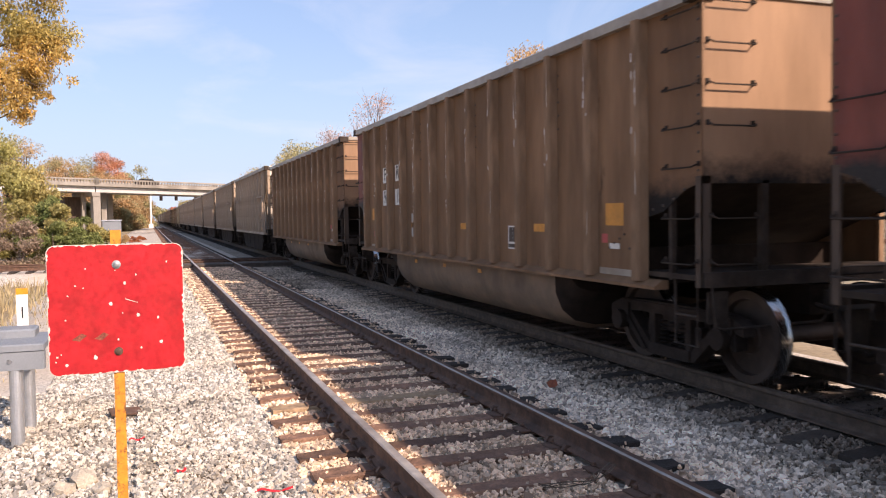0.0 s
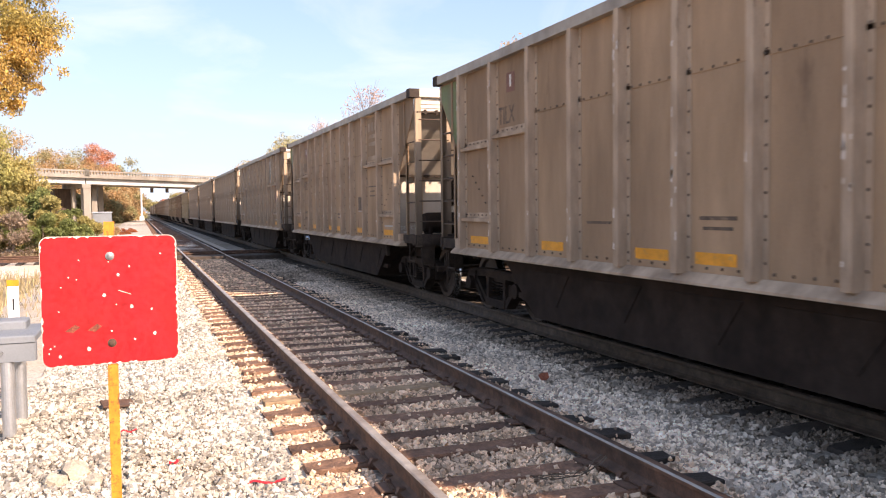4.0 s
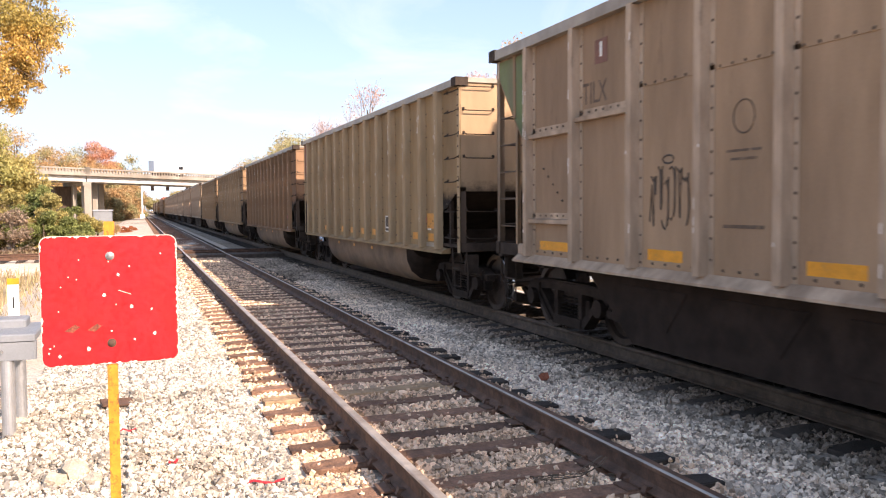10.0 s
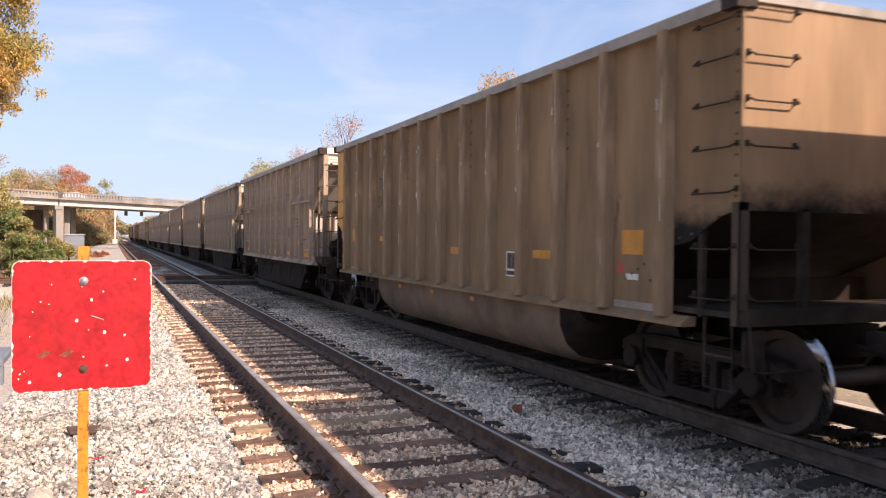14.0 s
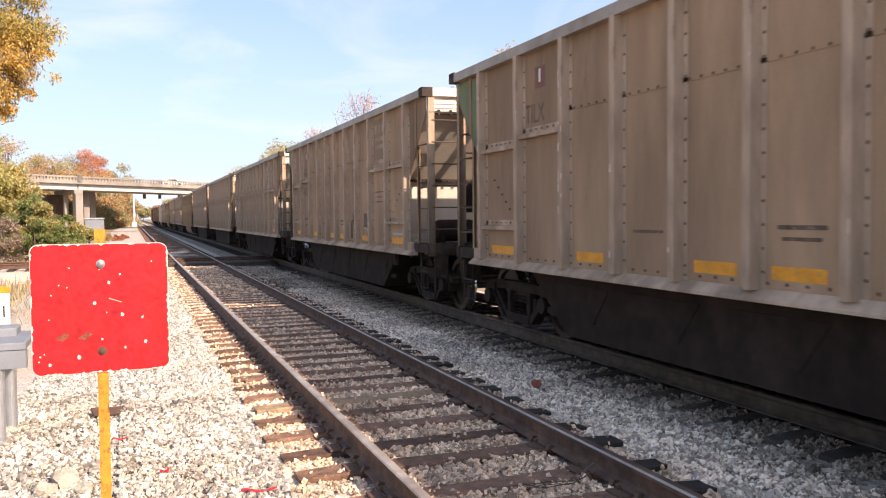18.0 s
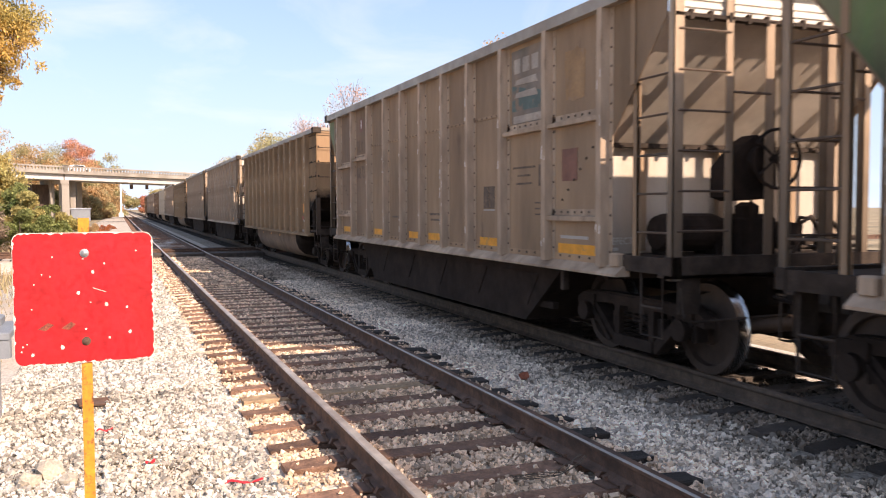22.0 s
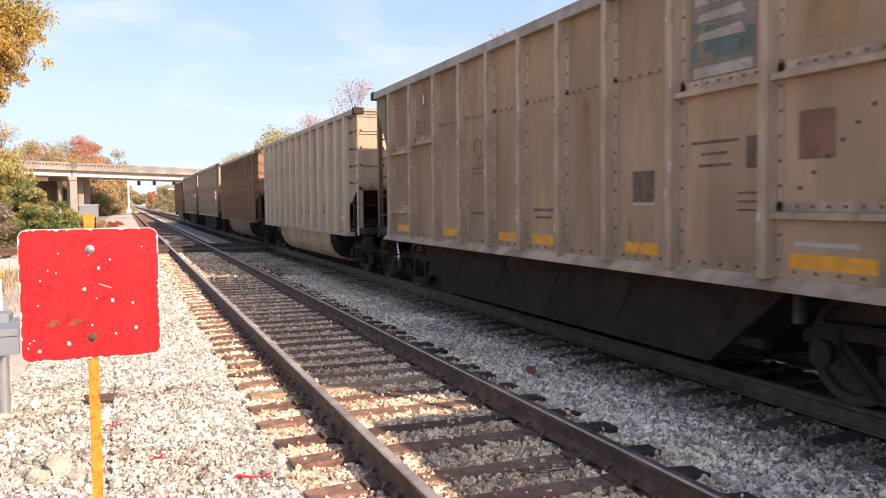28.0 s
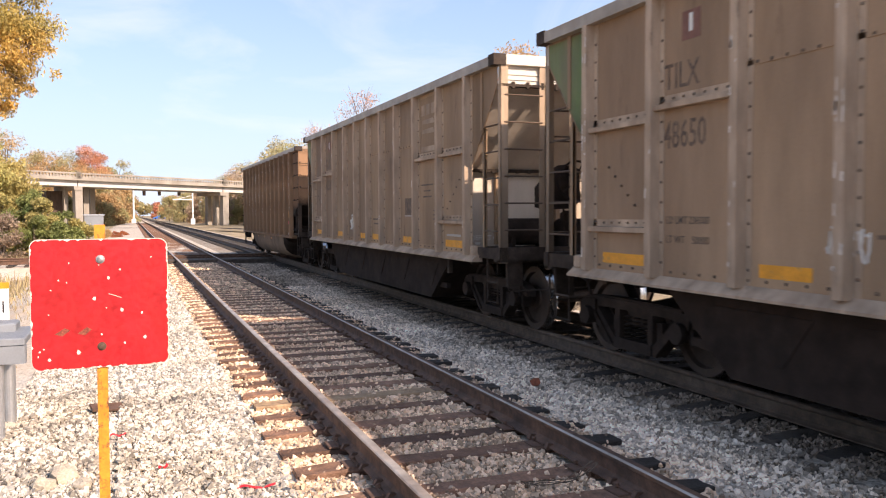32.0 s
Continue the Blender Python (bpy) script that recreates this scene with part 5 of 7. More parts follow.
    # tub ends are blackened for soot and for shade beside the trucks
    for s in (-1, 1):
        part("tub_end", tub_run(((s * 3.505, 0.86), (s * 3.6, 0.75), (s * 3.95, 0.0))), M_SHADE_BLACK, car, "tub end with soot and underside shade in its black", smooth=True)
        # black screen added to hide lit ground and keep the void dark
        part("cross_bearer", Shape().box(-XS + 0.06, XS - 0.06, min(s * 5.0, s * 5.1), max(s * 5.0, s * 5.1), 0.9, 1.3), M_SHADE_BLACK, car)
    for k in range(3):
        patch("tub_reflector", 2.2 - 1.6 * k, 0.82, 0.14, 0.06, M_REFLECT, car, -1.462)
    for s in (-1, 1):
        e = s * END
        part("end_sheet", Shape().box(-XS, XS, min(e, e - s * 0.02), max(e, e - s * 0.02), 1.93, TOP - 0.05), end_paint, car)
        part("end_chord", Shape().box(-XS - 0.02, XS + 0.02, min(e + s * 0.03, e - s * 0.06), max(e + s * 0.03, e - s * 0.06), TOP - 0.07, TOP + 0.004), M_CHORD, car)
        part("corner_gusset", Shape().box(-XS - 0.095, -XS + 0.12, min(e + s * 0.035, e - s * 0.16), max(e + s * 0.035, e - s * 0.16), TOP - 0.125, TOP + 0.008), M_UNDER, car)
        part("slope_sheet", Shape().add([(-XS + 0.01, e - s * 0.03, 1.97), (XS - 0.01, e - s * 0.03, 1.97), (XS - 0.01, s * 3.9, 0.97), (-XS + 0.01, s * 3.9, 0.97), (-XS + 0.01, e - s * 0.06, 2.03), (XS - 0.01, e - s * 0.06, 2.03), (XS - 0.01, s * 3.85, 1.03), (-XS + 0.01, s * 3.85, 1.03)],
                                        [(0, 1, 2, 3), (4, 5, 6, 7), (0, 1, 5, 4), (1, 2, 6, 5), (2, 3, 7, 6), (3, 0, 4, 7)]), M_SHADE_BLACK, car, "slope sheet with soot and underside shade in its black")
        for q in (-1, 1):
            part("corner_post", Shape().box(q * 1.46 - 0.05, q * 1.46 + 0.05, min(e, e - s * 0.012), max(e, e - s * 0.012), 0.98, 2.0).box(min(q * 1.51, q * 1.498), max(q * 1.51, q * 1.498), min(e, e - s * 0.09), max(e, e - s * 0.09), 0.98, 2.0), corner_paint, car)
            part("inner_post", Shape().box(q * 0.8 - 0.035, q * 0.8 + 0.035, min(e, e - s * 0.07), max(e, e - s * 0.07), 1.02, 1.96), M_UNDER, car)
            part("side_stanchion", Shape().box(q * 1.47 - 0.026, q * 1.47 + 0.026, s * 6.0 - 0.026, s * 6.0 + 0.026, 1.02, 1.8), M_UNDER, car)
            for k in range(5):
                if k:
                    part("grab_iron", MESH["grab"], M_UNDER, car, at=pose(q * 1.2, e, 2.11 + 0.37 * k, 0, 0, 90 if s < 0 else -90))
                if q < 0 and (s < 0 or k < 2):
                    part("grab_iron", MESH["grab"], M_UNDER, car, at=pose(-XS - 0.005, s * 6.21, 2.11 + 0.37 * k - (0.06 if k == 4 else 0)))
            part("poling_plate", Shape().cbox(q * 1.3, e - s * 0.05, 0.64, 0.24, 0.03, 0.3, 0.012), M_UNDER, car)
            for z in (1.22, 1.64):
                part("grab_iron", MESH["grab"], M_GALV, car, at=pose(q * 1.16, e, z, 0, 0, 90 if s < 0 else -90))
                if q < 0:
                    part("grab_iron", MESH["grab"], M_GALV, car, at=pose(-XS, s * 6.2, z))
            part("sill_step", MESH["step"], M_UNDER, car, at=pose(q * 1.46, e - s * 0.3, 0))
        part("end_platform", Shape().box(-XS, XS, min(e - s * 0.1, s * 5.5), max(e - s * 0.1, s * 5.5), 1.04, 1.09).box(-XS, XS, min(e + s * 0.02, e - s * 0.1), max(e + s * 0.02, e - s * 0.1), 0.98, 1.12), M_UNDER, car)
        part("uncoupling_lever", Shape().tube([(-1.42, e + s * 0.03, 0.98), (-1.4, e + s * 0.06, 0.62), (-1.3, e + s * 0.07, 0.6), (-0.2, e + s * 0.07, 0.62), (-0.12, e + s * 0.1, 0.74)], 0.013, 6), M_UNDER, car)
        part("coupler", MESH["coupler"], M_UNDER, car, at=pose(0, e - s * 0.05, 0, 0, 0, 0 if s > 0 else 180))
        part("air_hose", MESH["air_hose"], M_SHADE_BLACK, car, at=pose(0, e - s * 0.05, 0, 0, 0, 0 if s > 0 else 180))
    bw = Shape().tube([(0.55 + 0.25 * math.cos(a), -6.62, 2.1 + 0.25 * math.sin(a)) for a in np.linspace(0, 2 * math.pi, 17)], 0.015, 5)
    part("brake_wheel", bw.tube([(0.3, -6.62, 2.1), (0.8, -6.62, 2.1)], 0.012, 4).tube([(0.55, -6.62, 1.85), (0.55, -6.62, 2.35)], 0.012, 4).tube([(0.55, -6.5, 2.1), (0.55, -6.64, 2.1)], 0.03, 6), M_SHADE_BLACK, car)
    part("centre_sill", Shape().box(-0.18, 0.18, -6.4, 6.4, 0.66, 0.95), M_SHADE_BLACK, car)
    for s in (-1, 1):
        truck_parts(car, s * 5.35, wheels)
    x = -XS - 0.0065
    for y in (((-3.15, -0.52, 3.05) if drab else (-3.25, -0.56, 2.1)) if not pale else (-5.18, -4.3, -1.46, -0.5, 0.5, 1.46, 3.4)):
        patch("reflector", y, 1.66 if y == 3.05 else 1.5 if not pale else 1.17, 0.46, 0.1 if not pale else 0.13, M_REFLECT, car, x, "worn orange reflector strip")
    if not pale:
        patch("placard", -5.0, 1.66, 0.36, 0.24, M_REFLECT, car, x, "orange square placard")
    # thin pale slivers paint the highlights along the post edges
    rs = random.Random(5)
    for y in posts:
        for k in range(rs.choice((1, 2, 3, 4))):
            z, e, w = rs.uniform(1.4, 3.2), rs.choice((-0.036, -0.034, 0.036, 0.02)), rs.uniform(0.002, 0.0055)
            part("scuff", Shape().prism([(y + e - w, z), (y + e + w, z + 0.03), (y + e + w * 0.8, z + 0.2), (y + e, z + 0.12 + rs.uniform(0.1, 0.4)), (y + e - w, z + 0.14)], "x", -XS - 0.1225, -XS - 0.11), M_SCRAPE_GLINT, car)
    fy = -2.42 if pale else -2.36
    patch("white_frame", fy, 1.36, 0.32, 0.32, M_WHITE, car, x, "white framed data panel")
    for d in (-0.068, 0.068):
        patch("data_panel", fy + d, 1.4, 0.125, 0.2, M_GREY_STENCIL, car, x - 0.003)
    patch("data_panel", fy, 1.245, 0.28, 0.05, M_GREY_STENCIL, car, x - 0.003)
    if pale:
        for s in (-1, 1):
            part("corner_strip", Shape().box(-XS - 0.02, -XS - 0.007, s * 6.44 - 0.055, s * 6.44 + 0.055, 0.96, TOP - 0.13), post_paint, car)
        part("strip_rivets", rivets([(-6.44, float(z)) for z in np.arange(1.2, 3.5, 0.16)], -XS - 0.02, 0.016), M_GREY_STENCIL, car)["kind"] = "stuff"
    patch("destination_tag", -5.0, 1.32, 0.2, 0.06, M_WHITE, car, x)
    patch("placard_board", -5.02, 1.04, 0.66, 0.08, M_CHORD, car, x)
    label = "olive-brown tub-bellied coal gondola rolling on the far track" if drab and not pale else "drab tan tub-bellied coal gondola rolling on the far track" if drab else "pale grey-tan tub-bellied coal gondola rolling on the far track" if pale else "weathered brown tub-bellied coal gondola rolling on the far track"
    return tagged(car, label, "railway car", "cars of the coal train")


WHEELS = {-1: [], 1: []}
CARS = {}
HOPPERS = [2, 3, 4, 5, 6, 7, 8, 13, 14, 15, 16, 17, 18, 19, 21, 22, 24, 27, 28]
PALES = [25]
DRABS = [9]
CLEAR = [5, 6, 7, 8, 17, 18, 19, 24]


# the train does not run quite evenly: (seconds, metres that it lags)
LAG = [(0, -0.15), (1, -0.21), (2, -0.12), (3, -0.08), (6, 0), (7, 0.02), (8, 0.15), (9, 0.11), (10, 0.13), (11, 0.1), (12, 0.14), (13, 0.05), (14, -0.08),
       (17, 0.18), (18, 0.17), (19, 0.18), (20, 0.1), (21, 0.05), (22, 0.07), (23, 0.13), (24, 0.16), (25, 0.13), (28, 0.02), (29, 0.0), (30, 0.05), (31, 0.14), (32, 0.42)]
LAG_T, LAG_M = [a for a, b in LAG], [b for a, b in LAG]


def rolled(t):
    """How far the train has rolled after t seconds."""
    return 12.49 * t + 9.0e-5 * t ** 3 - float(np.interp(t, LAG_T, LAG_M))


def gap_place(n, t):
    """The far end of car n at t seconds, along the track."""
    return 17.557 + PITCH * n - rolled(t)


def car_pose(n, t):
    return pose(T2, gap_place(n, t) - 6.65, 0.19)



NUMBERS = {0: ("964", "158"), 1: ("960", "611"), 10: ("964", "159"), 20: ("964", "270"), 23: ("964", "262"), 26: ("964", "209")}
HOPPER_NUMBERS = {4: "48721", 7: "49367", 14: "48430", 16: "48629", 17: "48797", 19: "48672", 21: "48712", 28: "48580", 27: "48650"}


def scrawl(car, y, z, w, h, material, seed, x):
    """Sprayed strokes that spell nothing."""
    r = random.Random(seed)
    s = Shape()
    for k in range(6):
        cy, cz = y + w * (0.5 - (k + 0.5) / 6), z + r.uniform(-0.1, 0.1) * h
        pts = [(x, cy + w * 0.1 * math.cos(a) + r.uniform(-0.01, 0.01), cz + h * 0.42 * math.sin(a * r.choice((1, 1, 0.5)))) for a in np.linspace(r.uniform(0, 2), r.uniform(4, 6), 9)]
        s.tube(pts, 0.011, 4)
    s.tube([(x, y + w * 0.14 * math.cos(a), z + h * 0.62 + 0.04 * math.sin(a)) for a in np.linspace(0, 6.28, 13)], 0.009, 4)
    ob = part("graffiti", s, material, car, "looping sprayed graffiti")
    ob["kind"] = "stuff"
    return ob


def markings(n, car):
    if n in HOPPERS:
        x = -1.5065
        logo(car, n in CLEAR, n)
        ink = M_GREY_STENCIL if n == 7 else M_FADED_STENCIL
        words("TILX", 0.34, ink, car, on_side(3.92, 2.92, x - 0.001), wide=0.74)
        if n in HOPPER_NUMBERS:
            words(HOPPER_NUMBERS[n], 0.36, ink, car, on_side(3.87, 2.38, x - 0.001), wide=0.7)
        patch("red_emblem", 3.78, 3.36, 0.26, 0.26, M_RED_PATCH, car, x, "small red emblem")
        patch("emblem_mark", 3.78, 3.38, 0.05, 0.16, M_WHITE, car, x - 0.003)
        if n in (7, 4, 16, 27):
            words("LD LMT 236000", 0.1, M_GREY_STENCIL, car, on_side(3.82, 1.6, x - 0.001), wide=0.95)
            words("LT WT    50000", 0.1, M_GREY_STENCIL, car, on_side(3.82, 1.42, x - 0.001), wide=0.95)
        if n in (2, 5, 8, 14, 17, 21, 24, 18):
            ring = [(x, 1.5 + 0.13 * math.cos(a), 2.42 + 0.14 * math.sin(a)) for a in np.linspace(0, 2 * math.pi, 21)]
            part("stencilled_ring", Shape().tube(ring, 0.007, 4), M_FADED_STENCIL, car)
            for k in range(2):
                patch("data_stencil", 1.5, 2.14 - 0.07 * k, 0.42 - 0.1 * k, 0.022, M_FADED_STENCIL, car, x)
        if n == 7:
            scrawl(car, 2.62, 1.66, 0.8, 0.36, M_GREY_STENCIL, 3, x)
        if n == 8:
            scrawl(car, 2.55, 1.75, 0.62, 0.6, M_GREY_STENCIL, 13, x)
        if n == 16:
            scrawl(car, -1.58, 1.38, 0.76, 0.5, M_GREY_STENCIL, 8, x)
            for ob in car.children:
                if ob.name.split(".")[0] in ("data_panel", "panel_line"):
                    ob.matrix_basis = pose(0, 0, -0.22)
        if n in (28, 27):
            scrawl(car, 2.0 if n == 27 else 1.5, 1.45, 0.36, 0.26, M_WHITE, n, x)
        chips(car, SPREAD_W, -1.606, n, many=14)
        return
    x = -1.5065
    if n not in PALES:
        chips(car, SPREAD_P if n in DRABS else SPREAD_B, -1.621, n, 2.1, 3.3, 7)
    end = {11: M_GREEN_DARK, 12: M_YELLOW, 25: M_TEAL_END, 29: M_RED_END, 9: M_RED_END}.get(n, M_RED_END)
    if n != 29:
        ring = [(5.66, 1.66), (5.9, 1.7), (6.25, 1.9), (6.47, 1.96), (6.47, 3.57), (5.66, 3.57)]
        if n in (25, 9):
            low = 2.34 if n == 25 else 2.64
            ring = [(5.66, low - 0.06), (5.9, low + 0.02), (6.2, low + 0.05), (6.47, low), (6.47, 3.57), (5.66, 3.57)]
        part("painted_end_panel", Shape().prism(ring, "x", x - 0.003, x + 0.001), end, car, "repainted end panel")
    if n == 11:
        part("painted_end_panel", Shape().box(x - 0.003, x + 0.001, 4.61, 5.39, 1.03, 3.57), end, car)
        for t, y, z in (("ND", 5.02, 2.36), ("967", 5.02, 2.02), ("YX", 4.12, 2.36), ("040", 4.12, 2.02)):
            words(t, 0.36, M_WHITE, car, on_side(y, z, x - 0.005), wide=0.8)
        pts = [(-4.12 + 0.4 * math.cos(a), 2.82 + 0.42 * math.sin(a)) for a in np.linspace(0, 2 * math.pi, 25)[:-1]]
        pts = [(max(p, -4.385), q) for p, q in pts]
        part("overspray_patch", Shape().prism(pts, "x", x - 0.003, x + 0.001), M_OVAL, car, "large grey oval paint patch")
        for y in (-1.2, -3.0):
            patch("rust_streak", y, 1.5, 0.07, 0.5, M_ORANGE_PATCH, car, x)
    if n in NUMBERS:
        a, b = NUMBERS[n]
        up = 0.36 if n == 1 else 0.0
        for t, y, z, w in (("FU", 4.0, 2.53 + up, 0.56), ("RX", 3.08, 2.54 + up, 0.56), (a, 4.0, 2.06 + up, 0.6), (b, 3.08, 2.06 + up, 0.6)):
            if n == 26:
                if len(t) == 2:
                    patch("stencil_board", y, z - 0.24, 0.72, 0.98, M_CREAM, car, x, "cream painted panel with black characters")
            else:
                patch("stencil_board", y, z, w, 0.32, M_WHITE, car, x, "white painted board with black characters")
            words(t, 0.38, M_BLACK, car, on_side(y - (0.13 if n == 26 and y > 3.6 else 0.0), z, x - 0.005), wide=0.75 if len(t) > 2 else 0.9)
    if n == 25:
        for t, y, z in (("T", 4.2, 2.38), ("LX", 3.3, 2.38), ("42", 4.15, 2.0), ("312", 3.25, 2.0)):
            words(t, 0.34, M_GREY_STENCIL, car, on_side(y, z, x - 0.001), wide=0.8)
        for y in (-0.1, -1.1, -3.0):
            for k in range(3):
                patch("data_stencil", y, 1.42 + 0.07 * k, 0.5 - 0.1 * k, 0.03, M_GREY_STENCIL, car, x)
    if n in (12, 9):
        for t, y, z in (("TX", 3.2, 2.68), ("594", 3.2, 2.34)) if n == 12 else (("YX", 3.2, 2.72), ("57", 3.2, 2.36)):
            words(t, 0.32, M_GREY_STENCIL, car, on_side(y, z, x - 0.001), wide=0.8)
    if n == 10:
        scrawl(car, 1.22, 1.62, 0.4, 0.55, M_WHITE, 21, x)
        scrawl(car, 0.3, 1.62, 0.46, 0.62, M_WHITE, 22, x)
    if n in (1, 11):
        for ob in [o for o in car.children if o.name.split(".")[0] in ("placard", "reflector")]:
            bpy.data.objects.remove(ob)
    if n in (0, 1):
        patch("rust_streak", 2.25, 1.5, 0.1, 0.52 if n else 0.44, M_ORANGE_PATCH if n else M_OVAL, car, x)
    if n in DRABS:
        patch("placard", -5.08, 1.45, 0.34, 0.26, M_REFLECT, car, x - 0.002, "orange square placard")
    patch("pink_tag", -4.8, 1.47 if n in PALES + DRABS else 1.4, 0.12, 0.1, M_PINK, car, x)
    if n == 1:
        patch("reflector", 5.18, 1.68, 0.1, 0.92, M_REFLECT, car, x, "upright orange reflector strip")
    else:
        patch("placard", 5.0, 1.72, 0.42, 0.26, M_REFLECT, car, x, "orange square placard")
    patch("pink_tag", 5.0, 1.3, 0.14, 0.12, M_PINK, car, x)
    patch("placard_board", 5.0, 1.04, 0.6, 0.05, M_CHORD, car, x)


masters = {"hopper": hopper_car(WHEELS), "tub": tub_car(WHEELS), "pale": tub_car(WHEELS, True), "drab": tub_car(WHEELS, True, True), "olive": tub_car(WHEELS, False, True)}
first = {}
for n in range(-1, 30):
    kind = "hopper" if n in HOPPERS else "pale" if n in PALES else "drab" if n in DRABS else "olive" if n in (11, 12, 20, 23) else "tub"
    if kind in first:
        car = copy_thing(masters[kind], car_pose(n, 0))
    else:
        car = first[kind] = masters[kind]
        car.matrix_basis = car_pose(n, 0)
    CARS[n] = car
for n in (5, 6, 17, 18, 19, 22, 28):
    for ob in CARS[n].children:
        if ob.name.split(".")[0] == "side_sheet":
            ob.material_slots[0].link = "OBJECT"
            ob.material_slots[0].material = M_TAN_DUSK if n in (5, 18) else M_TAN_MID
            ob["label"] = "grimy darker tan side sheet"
# shade in these two end recesses is painted on as dark brown
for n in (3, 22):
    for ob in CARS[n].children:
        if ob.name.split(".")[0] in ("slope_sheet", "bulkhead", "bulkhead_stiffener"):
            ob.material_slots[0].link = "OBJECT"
            ob.material_slots[0].material = M_GRIME_SHADE
            ob["label"] = "end plate darkened with painted shade"
for ob in CARS[10].children:
    if ob.name.split(".")[0] in ("white_frame", "data_panel"):
        ob.matrix_basis = pose(0, -0.14, 0.06)
for n, car in CARS.items():
    markings(n, car)
    WHEEL_LIST = [o for o in car.children_recursive if o.name.startswith("wheelset")]
    for o in WHEEL_LIST:
        b = 1 if o.matrix_basis.translation.y > 0 else -1
        if o not in WHEELS[b]:
            WHEELS[b].append(o)



# ---- warning sign ----
sign = tagged(new("warning_sign"), "chipped red square metal sign on a rusty orange post", "sign", "", "")
sign.matrix_basis = pose(-2.488, 1.672, 0, 0, 0, 1.5)
r, hw, hh = 0.035, 0.2655, 0.268
ring = []
for cx, cz, a0 in ((hw - r, hh - r, 0), (-hw + r, hh - r, 90), (-hw + r, -hh + r, 180), (hw - r, -hh + r, 270)):
    ring += [(cx + r * math.cos(radians(a0 + k * 18)) + 0.0, cz + r * math.sin(radians(a0 + k * 18))) for k in range(6)]
plate_ob = part("plate", Shape().prism([(x * 1.004, z * 1.004 + 1.492) for x, z in ring], "y", -0.004, 0.0), M_CHIP, sign, "bare worn metal plate edge")
part("painted_face", Shape().prism([(x * 0.994, z * 0.994 + 1.492) for x, z in ring], "y", -0.0065, -0.0042), M_RED, plate_ob, "red painted face")
rs = random.Random(31)
face_x = [(-0.006, 0.16, 5), (-0.16, 0.10, 6), (0.03, 0.105, 11), (-0.025, 0.02, 12), (0.08, -0.03, 12), (0.16, -0.045, 8), (-0.09, -0.2, 14), (0.17, -0.15, 10), (-0.13, 0.09, 6), (0.09, -0.17, 8),
          (0.075, 0.14, 7), (-0.12, 0.17, 5), (-0.2, -0.04, 5), (0.02, -0.02, 5), (-0.235, -0.19, 6), (-0.22, -0.18, 5), (-0.2, -0.225, 9), (-0.19, 0.06, 5), (0.2, 0.19, 5), (0.0, -0.13, 7), (-0.24, -0.21, 5)]
for cx, cz, s in face_x:
    n = rs.choice((5, 6, 7))
    pts = [(cx + s * 0.001 * rs.uniform(0.45, 0.8) * math.cos(6.283 * k / n), 1.492 + cz + s * 0.001 * rs.uniform(0.45, 0.9) * math.sin(6.283 * k / n)) for k in range(n)]
    part("paint_chip", Shape().prism(pts, "y", -0.0072, -0.006), M_CHIP, plate_ob)
for k in range(44):
    side, u = rs.choice("tblr"), rs.uniform(-0.24, 0.24)
    w, h = rs.uniform(0.004, 0.018), rs.uniform(0.002, 0.006)
    cx, cz = {"t": (u, hh * 0.99), "b": (u, -hh * 0.99), "l": (-hw * 0.99, u), "r": (hw * 0.99, u)}[side]
    if side in "lr":
        w, h = h, w
    part("edge_chip", Shape().prism([(cx - w, cz + 1.492), (cx, cz - h + 1.492), (cx + w, cz + 1.492), (cx + 0.3 * w, cz + h + 1.492)], "y", -0.0072, -0.006), M_CHIP, plate_ob)
part("scratch", Shape().prism([(0.03, 1.53), (0.08, 1.512), (0.08, 1.514), (0.03, 1.533)], "y", -0.007, -0.006), M_CHIP, plate_ob)
for cx, w in ((-0.15, 0.03), (-0.065, 0.028)):
    part("scuff", Shape().prism([(cx - w, 1.37), (cx, 1.362), (cx + w, 1.385), (cx + 0.3 * w, 1.395)], "y", -0.0071, -0.006), M_SMUDGE, plate_ob)
for z, m in ((1.676, M_BOLT), (1.312, M_RUST)):
    part("bolt", Shape().lathe([(0.018, 0.0), (0.018, -0.003), (0.012, -0.004), (0.011, -0.012), (0.004, -0.014)], "y", (0, -0.006, z), 12), m, sign)
post = Shape().prism([(-0.021, 0.002), (-0.021, 0.03), (-0.008, 0.034), (-0.008, 0.012), (0.008, 0.012), (0.008, 0.034), (0.021, 0.03), (0.021, 0.002)], "z", -0.5, 1.82)
part("post", post, M_POST, sign, "orange painted channel post with rust")
# ---- equipment stand, marker post, tape, rocks ----
stand = tagged(new("equipment_stand"), "grey steel equipment stand on two aluminium pipe legs", "equipment stand")
stand.matrix_basis = pose(-3.72, 6.3, 0)
part("top_plate", Shape().cbox(0, 0.06, 0.735, 0.95, 0.86, 0.06, 0.012), M_CABINET, stand)
part("front_beam", Shape().cbox(0, -0.3, 0.57, 0.95, 0.12, 0.165, 0.012), M_CABINET, stand)
part("rear_box", Shape().cbox(-0.1, 0.28, 0.795, 0.9, 0.34, 0.075, 0.015), M_CABINET, stand)
for x, y in ((0.24, -0.3), (0.26, 0.32), (-0.4, -0.3)):
    part("leg", Shape().lathe([(0.056, -0.45), (0.056, 0.57 if y < 0 else 0.735)], "z", (x, y, 0), 18), M_GALV, stand, "bright aluminium pipe leg")
for x in (-0.1, 0.2):
    part("bolt_head", Shape().lathe([(0.02, 0), (0.016, -0.015)], "y", (x, -0.36, 0.65), 8), M_BOLT, stand)
